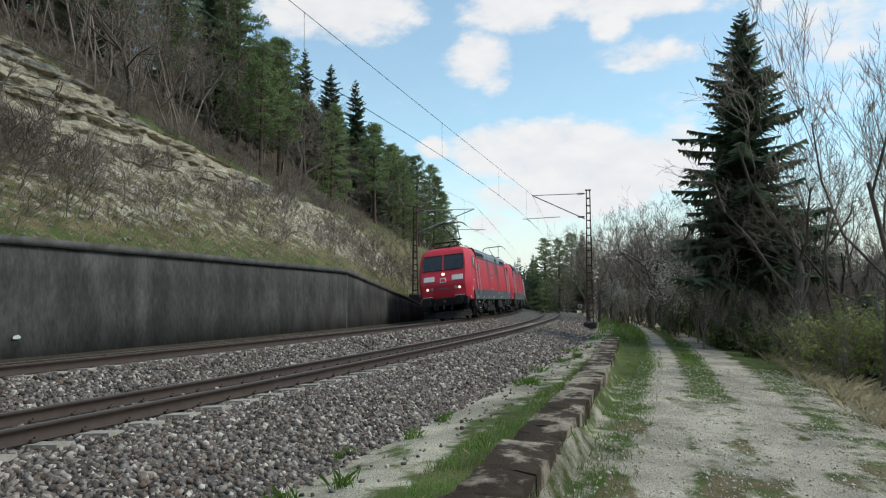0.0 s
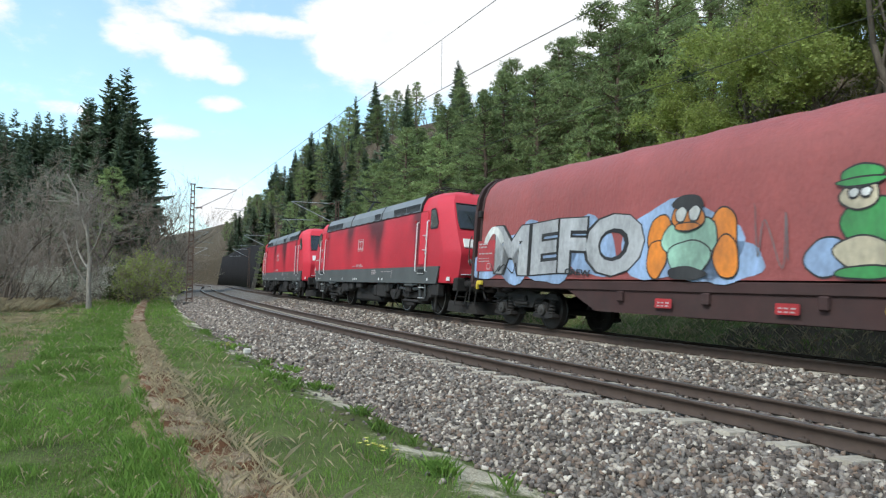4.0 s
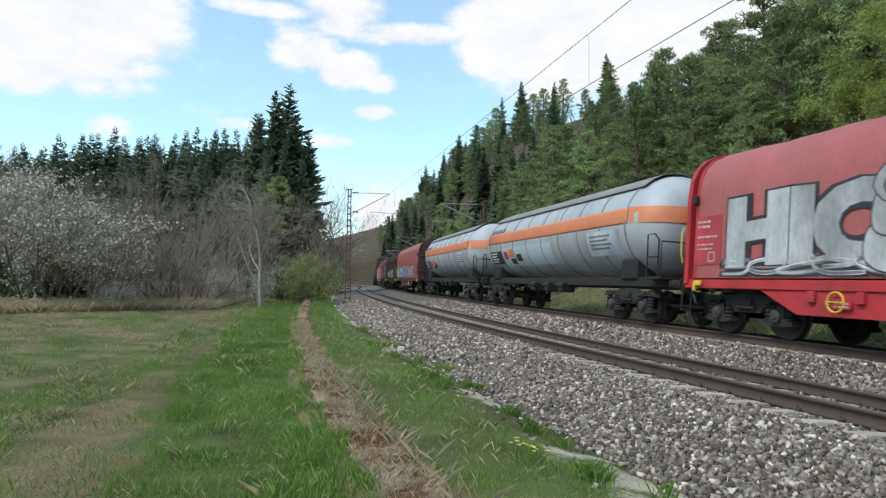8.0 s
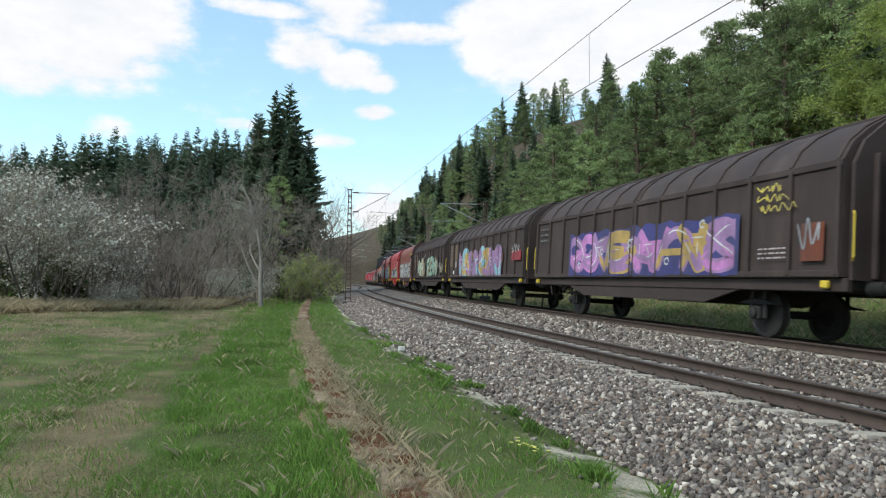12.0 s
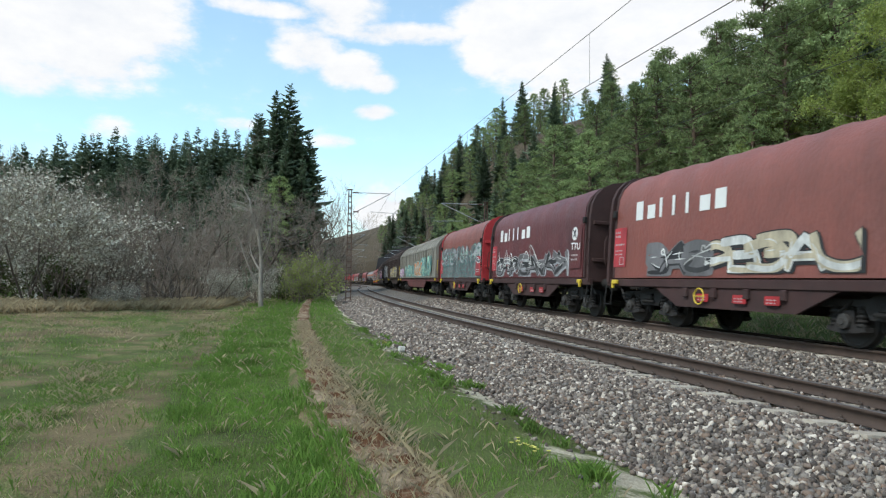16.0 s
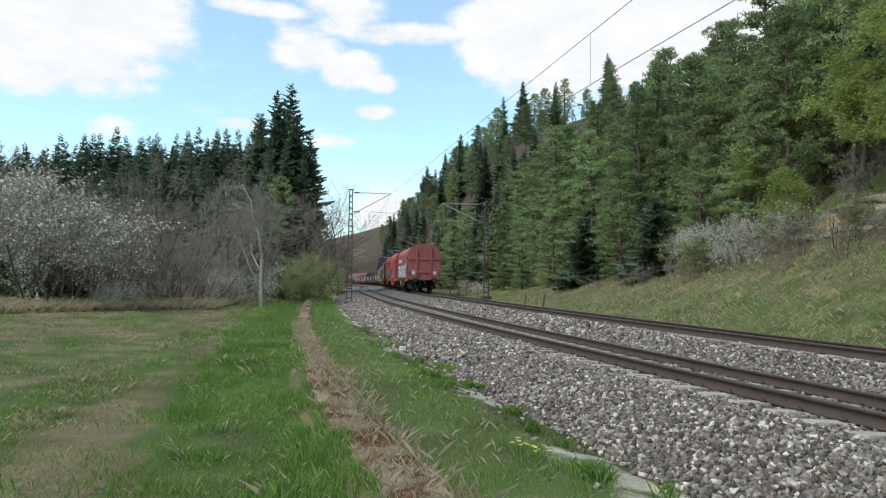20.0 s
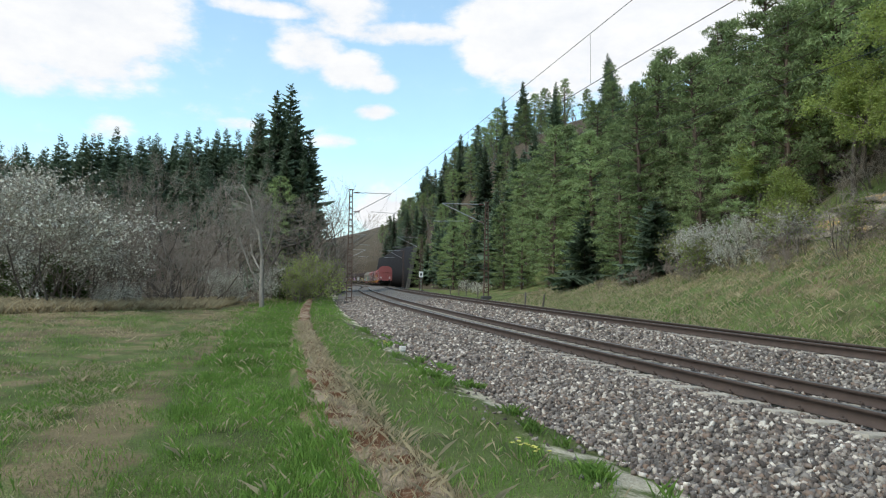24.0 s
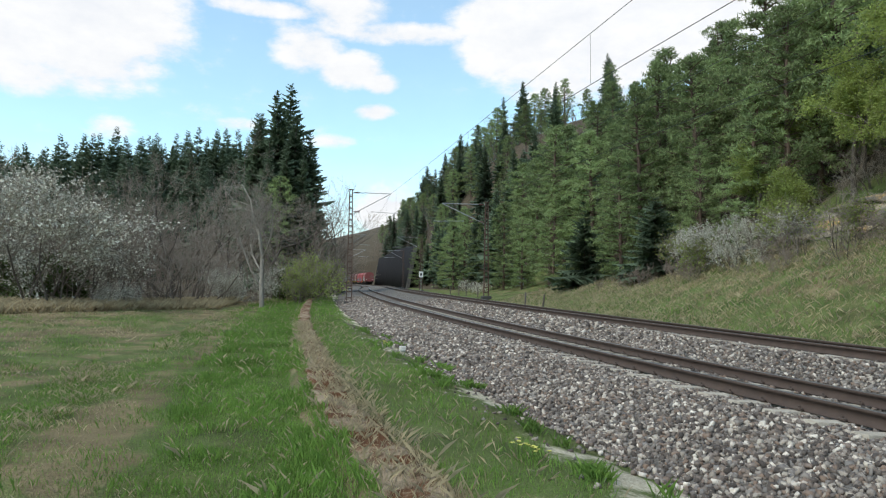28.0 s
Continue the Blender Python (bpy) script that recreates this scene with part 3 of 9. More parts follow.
def build_walls():
    # retaining wall behind the far track
    sa = np.unique(np.r_[np.arange(1.5, 46.1, 0.5), 30.3])
    t = wall_top(sa)
    lean = 0.12
    prof = np.stack([np.stack([8.22 + lean * z / 2.6, z], -1) for z in (-0.5 + 0 * t, t * 0.33, t * 0.66, t - 0.2)] + [np.stack([8.62 + 0 * t, t - 0.2], -1), np.stack([8.62 + 0 * t, -0.5 + 0 * t], -1)], 1)
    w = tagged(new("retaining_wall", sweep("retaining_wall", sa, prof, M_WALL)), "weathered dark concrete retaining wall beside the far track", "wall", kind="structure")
    cop = np.stack([np.stack([8.26 + 0 * t, t - 0.2], -1), np.stack([8.26 + 0 * t, t + 0.0], -1), np.stack([8.68 + 0 * t, t + 0.02], -1), np.stack([8.68 + 0 * t, t - 0.2], -1)], 1)
    part("coping", sweep("coping", sa, cop, M_COPING), None, w, "mossy concrete coping")


build_walls()


# ---- the freight train ----
M_RED = mat("traffic_red_paint", (0.66, 0.034, 0.058), 0.5, vary=0.1, scale=0.6, fine=30, bump=0.04, dist=0.002, second=(0.43, 0.016, 0.027), amount=0.5, edge=(0.48, 0.75), attr=(("soot", (0.05, 0.016, 0.02), 0),), coat=0.0, spec=0.5)
M_SKIRT = mat("loco_grey", (0.088, 0.096, 0.096), 0.6, vary=0.18, scale=1.2, fine=40, bump=0.05, dist=0.002)
M_ROOF = mat("loco_roof_grey", (0.17, 0.19, 0.205), 0.5, vary=0.15, scale=1.0, fine=30, bump=0.05, dist=0.002)
M_GRILL = mat("grille_dark", (0.055, 0.06, 0.065), 0.6, vary=0.1, bump=0)
# grimy greys taken near black so they also hold the shade beneath the train
M_UNDER = mat("underframe_grime", (0.015, 0.0135, 0.0125), 0.85, vary=0.35, scale=4, fine=40, bump=0.4, dist=0.006)
M_BOGIE = mat("bogie_grey", (0.02, 0.018, 0.017), 0.8, vary=0.35, scale=4, fine=40, bump=0.3, dist=0.005)
M_RUB = mat("bearing_cover_worn", (0.06, 0.056, 0.052), 0.55, 0.2, vary=0.4, scale=9, fine=40, bump=0.1, dist=0.002)
M_WHEEL = mat("wheel_steel", (0.03, 0.027, 0.025), 0.6, 0.2, vary=0.25, scale=5, fine=40, bump=0.1, dist=0.002)
M_RIM = mat("wheel_rim_bright", (0.42, 0.42, 0.42), 0.4, 0.9, vary=0.1, bump=0)
M_CHROME = mat("handrail_bright", (0.75, 0.75, 0.74), 0.3, 0.5, vary=0.08, bump=0)
M_BLACK = mat("black_rubber", (0.012, 0.012, 0.013), 0.6, vary=0.1, bump=0)
M_GLASS = mat("cab_glass", (0.02, 0.024, 0.028), 0.06, vary=0.05, bump=0, spec=0.8)
M_SIDEGLASS = mat("cab_side_glass", (0.3, 0.305, 0.3), 0.08, 0.7, vary=0.05, bump=0)
M_WHITE = mat("white_marking", (0.72, 0.72, 0.7), 0.6, vary=0.08, bump=0)
M_LAMP = mat("lit_lamp", (1.0, 0.86, 0.62), 0.2, bump=0, vary=0, emit=1.6)
M_LENS = mat("lamp_lens", (0.35, 0.36, 0.36), 0.15, 0.3, bump=0, vary=0.05)
M_FAINT = mat("worn_white_marking", (0.42, 0.36, 0.35), 0.7, vary=0.25, bump=0)
M_YEL = mat("yellow_handle", (0.62, 0.45, 0.04), 0.6, vary=0.15, bump=0)
M_BROWN = mat("wagon_brown", (0.046, 0.03, 0.025), 0.75, vary=0.3, scale=1.2, fine=30, bump=0.1, dist=0.004, second=(0.082, 0.06, 0.05), amount=0.6, edge=(0.5, 0.7), stretch=(1, 1, 0.4))
M_BROWNF = mat("wagon_brown_frame", (0.045, 0.03, 0.026), 0.8, vary=0.3, scale=1.5, fine=30, bump=0.2, dist=0.004)
M_TAN = mat("wagon_tan_panel", (0.15, 0.1, 0.066), 0.8, vary=0.25, scale=2, fine=30, bump=0.1, dist=0.003)
M_CREAM = mat("wagon_aluminium_dull", (0.27, 0.255, 0.215), 0.65, 0.1, vary=0.28, scale=1.3, fine=30, bump=0.08, dist=0.003, second=(0.13, 0.115, 0.09), amount=0.8, edge=(0.44, 0.68), stretch=(1.6, 1, 0.22))
M_REDFRAME = mat("wagon_red_frame", (0.40, 0.025, 0.03), 0.65, vary=0.3, scale=1.5, fine=30, bump=0.1, dist=0.003, second=(0.12, 0.03, 0.03), amount=0.6, edge=(0.5, 0.72))
M_RUSTRED = mat("wagon_faded_red_frame", (0.15, 0.045, 0.04), 0.75, vary=0.3, scale=1.5, fine=30, bump=0.15, dist=0.003, second=(0.06, 0.03, 0.028), amount=0.8, edge=(0.42, 0.66))
M_OXFRAME = mat("wagon_oxide_frame", (0.05, 0.022, 0.02), 0.8, vary=0.3, scale=1.5, fine=30, bump=0.15, dist=0.003, second=(0.04, 0.025, 0.023), amount=0.7, edge=(0.45, 0.7))
M_TANK = mat("tank_grey", (0.36, 0.385, 0.41), 0.5, vary=0.16, scale=0.7, fine=25, bump=0.05, dist=0.003, second=(0.2, 0.185, 0.175), amount=0.75, edge=(0.48, 0.72), stretch=(1.6, 1, 0.45))
M_SHADE = mat("tank_sun_shield", (0.21, 0.2, 0.195), 0.6, vary=0.18, scale=0.9, fine=25, bump=0.08, dist=0.003)
M_ORANGE = mat("tank_orange_band", (0.6, 0.2, 0.09), 0.5, vary=0.12, scale=1, fine=25, bump=0)


def tarp(name, color, dirt, amt=0.5):
    return mat(name, color, 0.5, vary=0.2, scale=0.8, fine=18, bump=0.5, dist=0.04, second=dirt, amount=amt, edge=(0.45, 0.72), stretch=(0.7, 1, 0.35))


T_DULL = tarp("tarpaulin_dull_red", (0.3, 0.075, 0.07), (0.19, 0.06, 0.052))
T_RUST = tarp("tarpaulin_brown_red", (0.235, 0.075, 0.058), (0.12, 0.055, 0.047), 0.6)
T_BRIGHT = tarp("tarpaulin_red", (0.4, 0.072, 0.076), (0.3, 0.066, 0.068))
T_DARK = tarp("tarpaulin_dark_maroon", (0.135, 0.035, 0.035), (0.055, 0.028, 0.03), 0.7)
T_FADED = tarp("tarpaulin_faded_red", (0.36, 0.095, 0.09), (0.25, 0.072, 0.066))


def paint(name, c):
    return mat("spray_" + name, c, 0.7, vary=0.25, scale=1.6, fine=14, bump=0, second=tuple(0.3 * q + 0.04 for q in c), amount=0.75, edge=(0.42, 0.66), stretch=(1, 1, 0.5))


P_SILVER, P_BLACK, P_WHITE = paint("silver", (0.42, 0.43, 0.44)), paint("black", (0.018, 0.018, 0.02)), paint("white", (0.68, 0.69, 0.66))
P_BLUE, P_LBLUE, P_TEAL, P_GREEN = paint("blue", (0.03, 0.11, 0.26)), paint("pale_blue", (0.3, 0.42, 0.62)), paint("teal", (0.13, 0.34, 0.32)), paint("green", (0.05, 0.3, 0.08))
P_VIOLET, P_PINK, P_YELLOW, P_ORANGE = paint("violet", (0.13, 0.10, 0.28)), paint("pink", (0.55, 0.22, 0.5)), paint("yellow", (0.62, 0.5, 0.09)), paint("orange", (0.7, 0.22, 0.03))
P_MINT, P_CREAM, P_GREY, P_SIGN = paint("mint", (0.32, 0.55, 0.42)), paint("cream", (0.55, 0.48, 0.34)), paint("grey", (0.17, 0.165, 0.17)), paint("sign_red", (0.45, 0.04, 0.05))
P_SAND, P_LILAC, P_SKY, P_GOLD = paint("sand", (0.36, 0.3, 0.18)), paint("lilac", (0.36, 0.2, 0.38)), paint("sky", (0.25, 0.48, 0.55)), paint("gold", (0.52, 0.34, 0.1))
P_RUSTY, P_INDIGO = paint("rust", (0.2, 0.05, 0.02)), paint("indigo", (0.05, 0.05, 0.19))
P_NAVY = paint("navy", (0.03, 0.045, 0.075))
P_SMOKE = paint("smoky_teal", (0.1, 0.19, 0.185))
P_DUSK = paint("dusky_grey", (0.2, 0.215, 0.21))
P_OLIVE = paint("olive", (0.24, 0.25, 0.06))


def lettering(text, height, bold=0.0, gap=1.0):
    """Flat mesh of a word in the built-in font, standing in the x-z plane with its lower left corner at the origin; returns mesh and width."""
    cu = bpy.data.curves.new("lettering", "FONT")
    cu.body, cu.size, cu.offset, cu.space_character, cu.resolution_u = text, 1.0, bold, gap, 3
    ob = bpy.data.objects.new("lettering", cu)
    me = bpy.data.meshes.new_from_object(ob)
    bpy.data.objects.remove(ob)
    n = len(me.vertices)
    v = np.zeros(n * 3, np.float32)
    me.vertices.foreach_get("co", v)
    v = v.reshape(-1, 3)
    return me, v.copy()


def spray_text(text, x0, x1, z0, z1, y, mats, owner, halo=0.06, fat=0.035, gap=1.06):
    """A sprayed word between x0 and x1, z0 and z1: a dark outline with the filled letters in front of it."""
    for k, (mt, bold) in enumerate(((mats[1], fat + halo), (mats[0], fat))):
        if mt is None:
            continue
        me, v = lettering(text, 1.0, bold, gap)
        lo, hi = v.min(0), v.max(0)
        e = 0.0 if k else halo * (z1 - z0) * 0.6
        u = np.empty_like(v)
        u[:, 0] = x0 - e + (v[:, 0] - lo[0]) / (hi[0] - lo[0]) * (x1 - x0 + 2 * e)
        u[:, 2] = z0 - e + (v[:, 1] - lo[1]) / (hi[1] - lo[1]) * (z1 - z0 + 2 * e)
        u[:, 2] += 0.03 * np.sin(u[:, 0] * 2.1)
        u[:, 1] = y - 0.006 - 0.004 * k
        f = [tuple(p.vertices) for p in me.polygons]
        root = list(range(len(u)))

        def top(i):
            while root[i] != i:
                root[i] = root[root[i]]
                i = root[i]
            return i

        for q in f:
            for i in q[1:]:
                root[top(i)] = top(q[0])
        groups = {}
        for q in f:
            groups.setdefault(top(q[0]), []).append(q)
        for fs in groups.values():
            used = sorted({i for q in fs for i in q})
            pos = {i: j for j, i in enumerate(used)}
            part("graffiti_letter" if k else "graffiti_outline", Shape().faces([u[i] for i in used], [tuple(pos[i] for i in q) for q in fs]), mt, owner)
        bpy.data.meshes.remove(me)


def blob(cx, cz, rx, rz, seed, n=26, wob=0.22):
    r = random.Random(seed)
    ph = [r.uniform(0, 6.28) for _ in range(4)]
    pts = []
    for i in range(n):
        a = 2 * math.pi * i / n
        k = 1 + wob * (math.sin(2 * a + ph[0]) * 0.5 + math.sin(3 * a + ph[1]) * 0.4 + math.sin(5 * a + ph[2]) * 0.25)
        pts.append((cx + rx * k * math.cos(a), cz + rz * k * math.sin(a)))
    return pts


def curve(pts, n=6):
    """Smooth line through points."""
    q = [pts[0]] + list(pts) + [pts[-1]]
    out = []
    for i in range(1, len(q) - 2):
        for k in range(n):
            t = k / n
            out.append(tuple(0.5 * (2 * q[i][c] + (q[i + 1][c] - q[i - 1][c]) * t + (2 * q[i - 1][c] - 5 * q[i][c] + 4 * q[i + 1][c] - q[i + 2][c]) * t * t + (3 * q[i][c] - q[i - 1][c] - 3 * q[i + 1][c] + q[i + 2][c]) * t ** 3) for c in (0, 1)))
    return out + [tuple(pts[-1])]


def ribbon(sh, line, wide, y, ends=0.6, lo=-9.0, x0=-99.0, x1=99.0):
    """A flat painted stroke of the given half width along a line in the x-z plane."""
    n = len(line)
    vs = []
    for i, (x, z) in enumerate(line):
        a, b = line[max(i - 1, 0)], line[min(i + 1, n - 1)]
        dx, dz = b[0] - a[0], b[1] - a[1]
        k = math.hypot(dx, dz) or 1.0
        e = wide * (ends if i in (0, n - 1) else 1.0)
        if i == 0:
            x, z = x - dx / k * wide * 0.5, z - dz / k * wide * 0.5
        elif i == n - 1:
            x, z = x + dx / k * wide * 0.5, z + dz / k * wide * 0.5
        vs += [(min(max(x - dz / k * e, x0), x1), y, max(z + dx / k * e, lo)), (min(max(x + dz / k * e, x0), x1), y, max(z - dx / k * e, lo))]
    return sh.faces(vs, [(2 * i, 2 * i + 1, 2 * i + 3, 2 * i + 2) for i in range(n - 1)])


def spray_shapes(x0, x1, z0, z1, y, fills, edge, owner, seed, n=7, back=None, fat=0.2, shine=None):
    """A sprayed piece: interlocking swelling strokes with an outline, a cast shade, a second tone below and thin highlights."""
    r = random.Random(seed)
    H, w = z1 - z0, (x1 - x0) / n
    if back:
        k = 4 * n
        lo = [(x0 - 0.12 + (x1 - x0 + 0.24) * i / k, z0 - 0.03 + r.uniform(-0.04, 0.02)) for i in range(k + 1)]
        hi = [(x1 + 0.12 - (x1 - x0 + 0.24) * i / k, z1 - 0.04 + 0.1 * abs(math.sin(i * 0.9 + seed)) + r.uniform(-0.05, 0.05)) for i in range(k + 1)]
        part("graffiti", Shape().slab(lo + hi, y - 0.002, 0.003), back, owner)
    shade_, outer, glint, dots = Shape(), Shape(), Shape(), Shape()
    inner = [Shape() for _ in fills]
    g = 0.03 * H + 0.012
    step = 0
    for i in range(n):
        cx = x0 + w * (i + 0.5)
        bot, top = z0 + g + r.uniform(0, 0.08) * H, z1 - g - r.uniform(0, 0.14) * H
        fx, fz, lean = r.choice((-1, -1, 1)), r.choice((-1, 1)), r.uniform(-0.3, 0.3)
        u = lambda a, b: (cx + (fx * (a - 0.5) + lean * (b - 0.5)) * w * 1.5, (bot + top) / 2 + fz * (b - 0.5) * (top - bot))
        j = lambda: r.uniform(-0.08, 0.08)
        kind = r.randrange(6)
        if kind == 0:
            ls = [[u(0.16 + j(), 0.03), u(0.1 + j(), 0.5), u(0.2 + j(), 0.97)], [u(0.25, 0.5 + j()), u(0.6 + j(), 0.62), u(0.9 + j(), 0.95)], [u(0.3, 0.46), u(0.7 + j(), 0.3), u(0.92 + j(), 0.04)]]
        elif kind == 1:
            ls = [[u(0.88, 0.8 + j()), u(0.5, 0.98), u(0.12, 0.76 + j()), u(0.5, 0.5 + j()), u(0.88, 0.25 + j()), u(0.45, 0.03), u(0.08, 0.15)]]
        elif kind == 2:
            ls = [[u(0.5 + 0.38 * math.cos(a), 0.5 + 0.45 * math.sin(a)) for a in np.linspace(0.6, 6.6, 9)]]
        elif kind == 3:
            ls = [[u(0.1 + j(), 0.04), u(0.3 + j(), 0.6), u(0.52 + j(), 0.97)], [u(0.5 + j(), 0.95), u(0.66 + j(), 0.5), u(0.92 + j(), 0.03)], [u(0.2, 0.34 + j()), u(0.95, 0.38 + j())]]
        elif kind == 4:
            ls = [[u(0.1, 0.96), u(0.12 + j(), 0.3), u(0.5 + j(), 0.05), u(0.86 + j(), 0.3), u(0.9, 0.98)]]
        else:
            ls = [[u(0.9 + j(), 0.93), u(0.3 + j(), 0.95), u(0.12 + j(), 0.5), u(0.3 + j(), 0.05), u(0.93, 0.08 + j())], [u(0.25, 0.52 + j()), u(0.7 + j(), 0.5)]]
        if r.random() < 0.6:
            ls.append([u(r.uniform(0, 0.4), r.uniform(0.1, 0.5)), u(0.6, r.uniform(0.2, 0.9)), u(1.15, r.uniform(0.5, 0.95))])
        wd = fat * min(w, 0.62 * H) * r.uniform(0.85, 1.15)
        for q in ls:
            line = curve(q, 5)
            o = 0.00022 * (step % 11)
            step += 1
            ribbon(shade_, [(a + 0.05, b - 0.04) for a, b in line], wd + g, y - 0.0055 - o, 0.8, z0 - 0.02, x0 - 0.1, x1 + 0.1)
            ribbon(outer, line, wd + g * 0.8, y - 0.0085 - o, 0.8, z0 - 0.02, x0 - 0.06, x1 + 0.06)
            ribbon(inner[i % len(fills)], line, wd, y - 0.0115 - o, 0.8, z0, x0, x1)
            if len(fills) > 1:
                ribbon(inner[(i + 1) % len(fills)], [p for p in line if p[1] < bot + 0.45 * (top - bot)] or line[:2], wd * 0.55, y - 0.0145 - o, 0.3, z0, x0, x1)
            a = max(1, len(line) // 3)
            ribbon(glint, [(p[0] - 0.4 * wd, p[1] + 0.4 * wd) for p in line[a:2 * a + 1]], 0.012 + 0.01 * H * 0.4, y - 0.0175 - o, 0.2, z0, x0, x1)
        if r.random() < 0.6:
            ribbon(dots, blob(cx + r.uniform(-0.4, 0.4) * w, r.uniform(z0 + 0.15 * H, z1), 0.05 + 0.03 * H, 0.05 + 0.03 * H, seed + i, 9, 0.1) , 0.02, y - 0.0205)
    tagged(part("graffiti_shade", shade_, edge, owner), "", kind="stuff")
    part("graffiti_outline", outer, edge, owner)
    for sh, mt in zip(inner, fills):
        if sh.v:
            part("graffiti", sh, mt, owner)
    tagged(part("graffiti_highlight", glint, shine or P_WHITE, owner), "", kind="stuff")
    if dots.v:
        tagged(part("graffiti_dot", dots, shine or P_WHITE, owner), "", kind="stuff")


def scrawl(x0, x1, z0, z1, y, mt, owner, seed, n=10, wide=0.018):
    """A thin quickly sprayed line of loops."""
    r = random.Random(seed)
    sh = Shape()
    w = (x1 - x0) / n
    pts = [(x0 + w * (i * 0.5) + r.uniform(-0.4, 0.7) * w, (z0 if i % 2 else z1) + r.uniform(-0.25, 0.25) * (z1 - z0)) for i in range(2 * n)]
    ribbon(sh, curve(pts, 6), wide, y - 0.022, 0.4)
    part("graffiti_line", sh, mt, owner)


def figure(owner, y, shapes, edge):
    """Plain rounded fields with dark outlines: (x, z, half width, half height, paint, seed)."""
    for k, (x, z, rx, rz, mt, sd_) in enumerate(shapes):
        o = 0.004 * k
        part("graffiti_outline", Shape().slab(blob(x, z, rx + 0.03, rz + 0.03, sd_, 26, 0.12), y - o, 0.001), edge, owner)
        part("graffiti", Shape().slab(blob(x, z, rx, rz, sd_, 26, 0.12), y - o - 0.002, 0.001), mt, owner)


def bars(x0, z0, w, rows, y, owner, mt=None, seed=1, pitch=0.085, high=0.05):
    """Small writing that cannot be made out, as plain bars."""
    r = random.Random(seed)
    sh = Shape()
    for i in range(rows):
        x = x0
        while x < x0 + w - 0.05:
            k = min(r.uniform(0.08, 0.35) * w, x0 + w - x)
            sh.slab([(x, z0 - i * pitch), (x + k, z0 - i * pitch), (x + k, z0 - i * pitch + high), (x, z0 - i * pitch + high)], y - 0.003, 0.002)
            x += k + 0.04
    part("marking", sh, mt or M_WHITE, owner)


def panel(x0, x1, z0, z1, y, mt, owner, name="panel", label="", th=0.004):
    c = 0.02
    return part(name, Shape().slab([(x0 + c, z0), (x1 - c, z0), (x1, z0 + c), (x1, z1 - c), (x1 - c, z1), (x0 + c, z1), (x0, z1 - c), (x0, z0 + c)], y, th), mt, owner, label)


def wheelset(parent, x, r, loco=False):
    """Two wheels on an axle: each wheel a turned disc with a tread, flange and hub."""
    for sd in (-1, 1):
        y = sd * 0.75
        k = -sd
        pr = [(y + sd * 0.085, r - 0.06), (y + sd * 0.075, r - 0.004), (y - sd * 0.05, r), (y - sd * 0.06, r + 0.028), (y - sd * 0.075, r + 0.02), (y - sd * 0.08, r - 0.07), (y, r - 0.1), (y - sd * 0.01, 0.2), (y + sd * 0.06, 0.13), (y + sd * 0.09, 0.0)]
        w = part("wheel", Shape().lathe((x, 0, r), "y", [(a, b) for a, b in pr if b > 0], 28), M_WHEEL, parent, smooth=True)
        rim = Shape().lathe((x, 0, r), "y", [(y + sd * 0.084, r - 0.075), (y + sd * 0.09, r - 0.068), (y + sd * 0.09, r - 0.05), (y + sd * 0.082, r - 0.045)], 28)
        part("rim", rim, M_RIM if loco else M_WHEEL, w, smooth=True)
        if loco:
            sh = Shape()
            for i in range(16):
                a = 2 * math.pi * i / 16
                sh.rod((x + (r - 0.19) * math.cos(a), y + sd * 0.03, r + (r - 0.19) * math.sin(a)), (x + (r - 0.19) * math.cos(a), y + sd * 0.075, r + (r - 0.19) * math.sin(a)), 0.018, n=6)
            part("disc", Shape().lathe((x, 0, r), "y", [(y + sd * 0.02, 0.2), (y + sd * 0.055, 0.25), (y + sd * 0.055, r - 0.1), (y + sd * 0.02, r - 0.09)], 28), M_WHEEL, w, smooth=True)
            tagged(part("bolt_ring", sh, M_BLACK, w), "", kind="stuff")
    part("axle", Shape().rod((x, -0.7, r), (x, 0.7, r), 0.085, n=10), M_UNDER, parent, smooth=True)


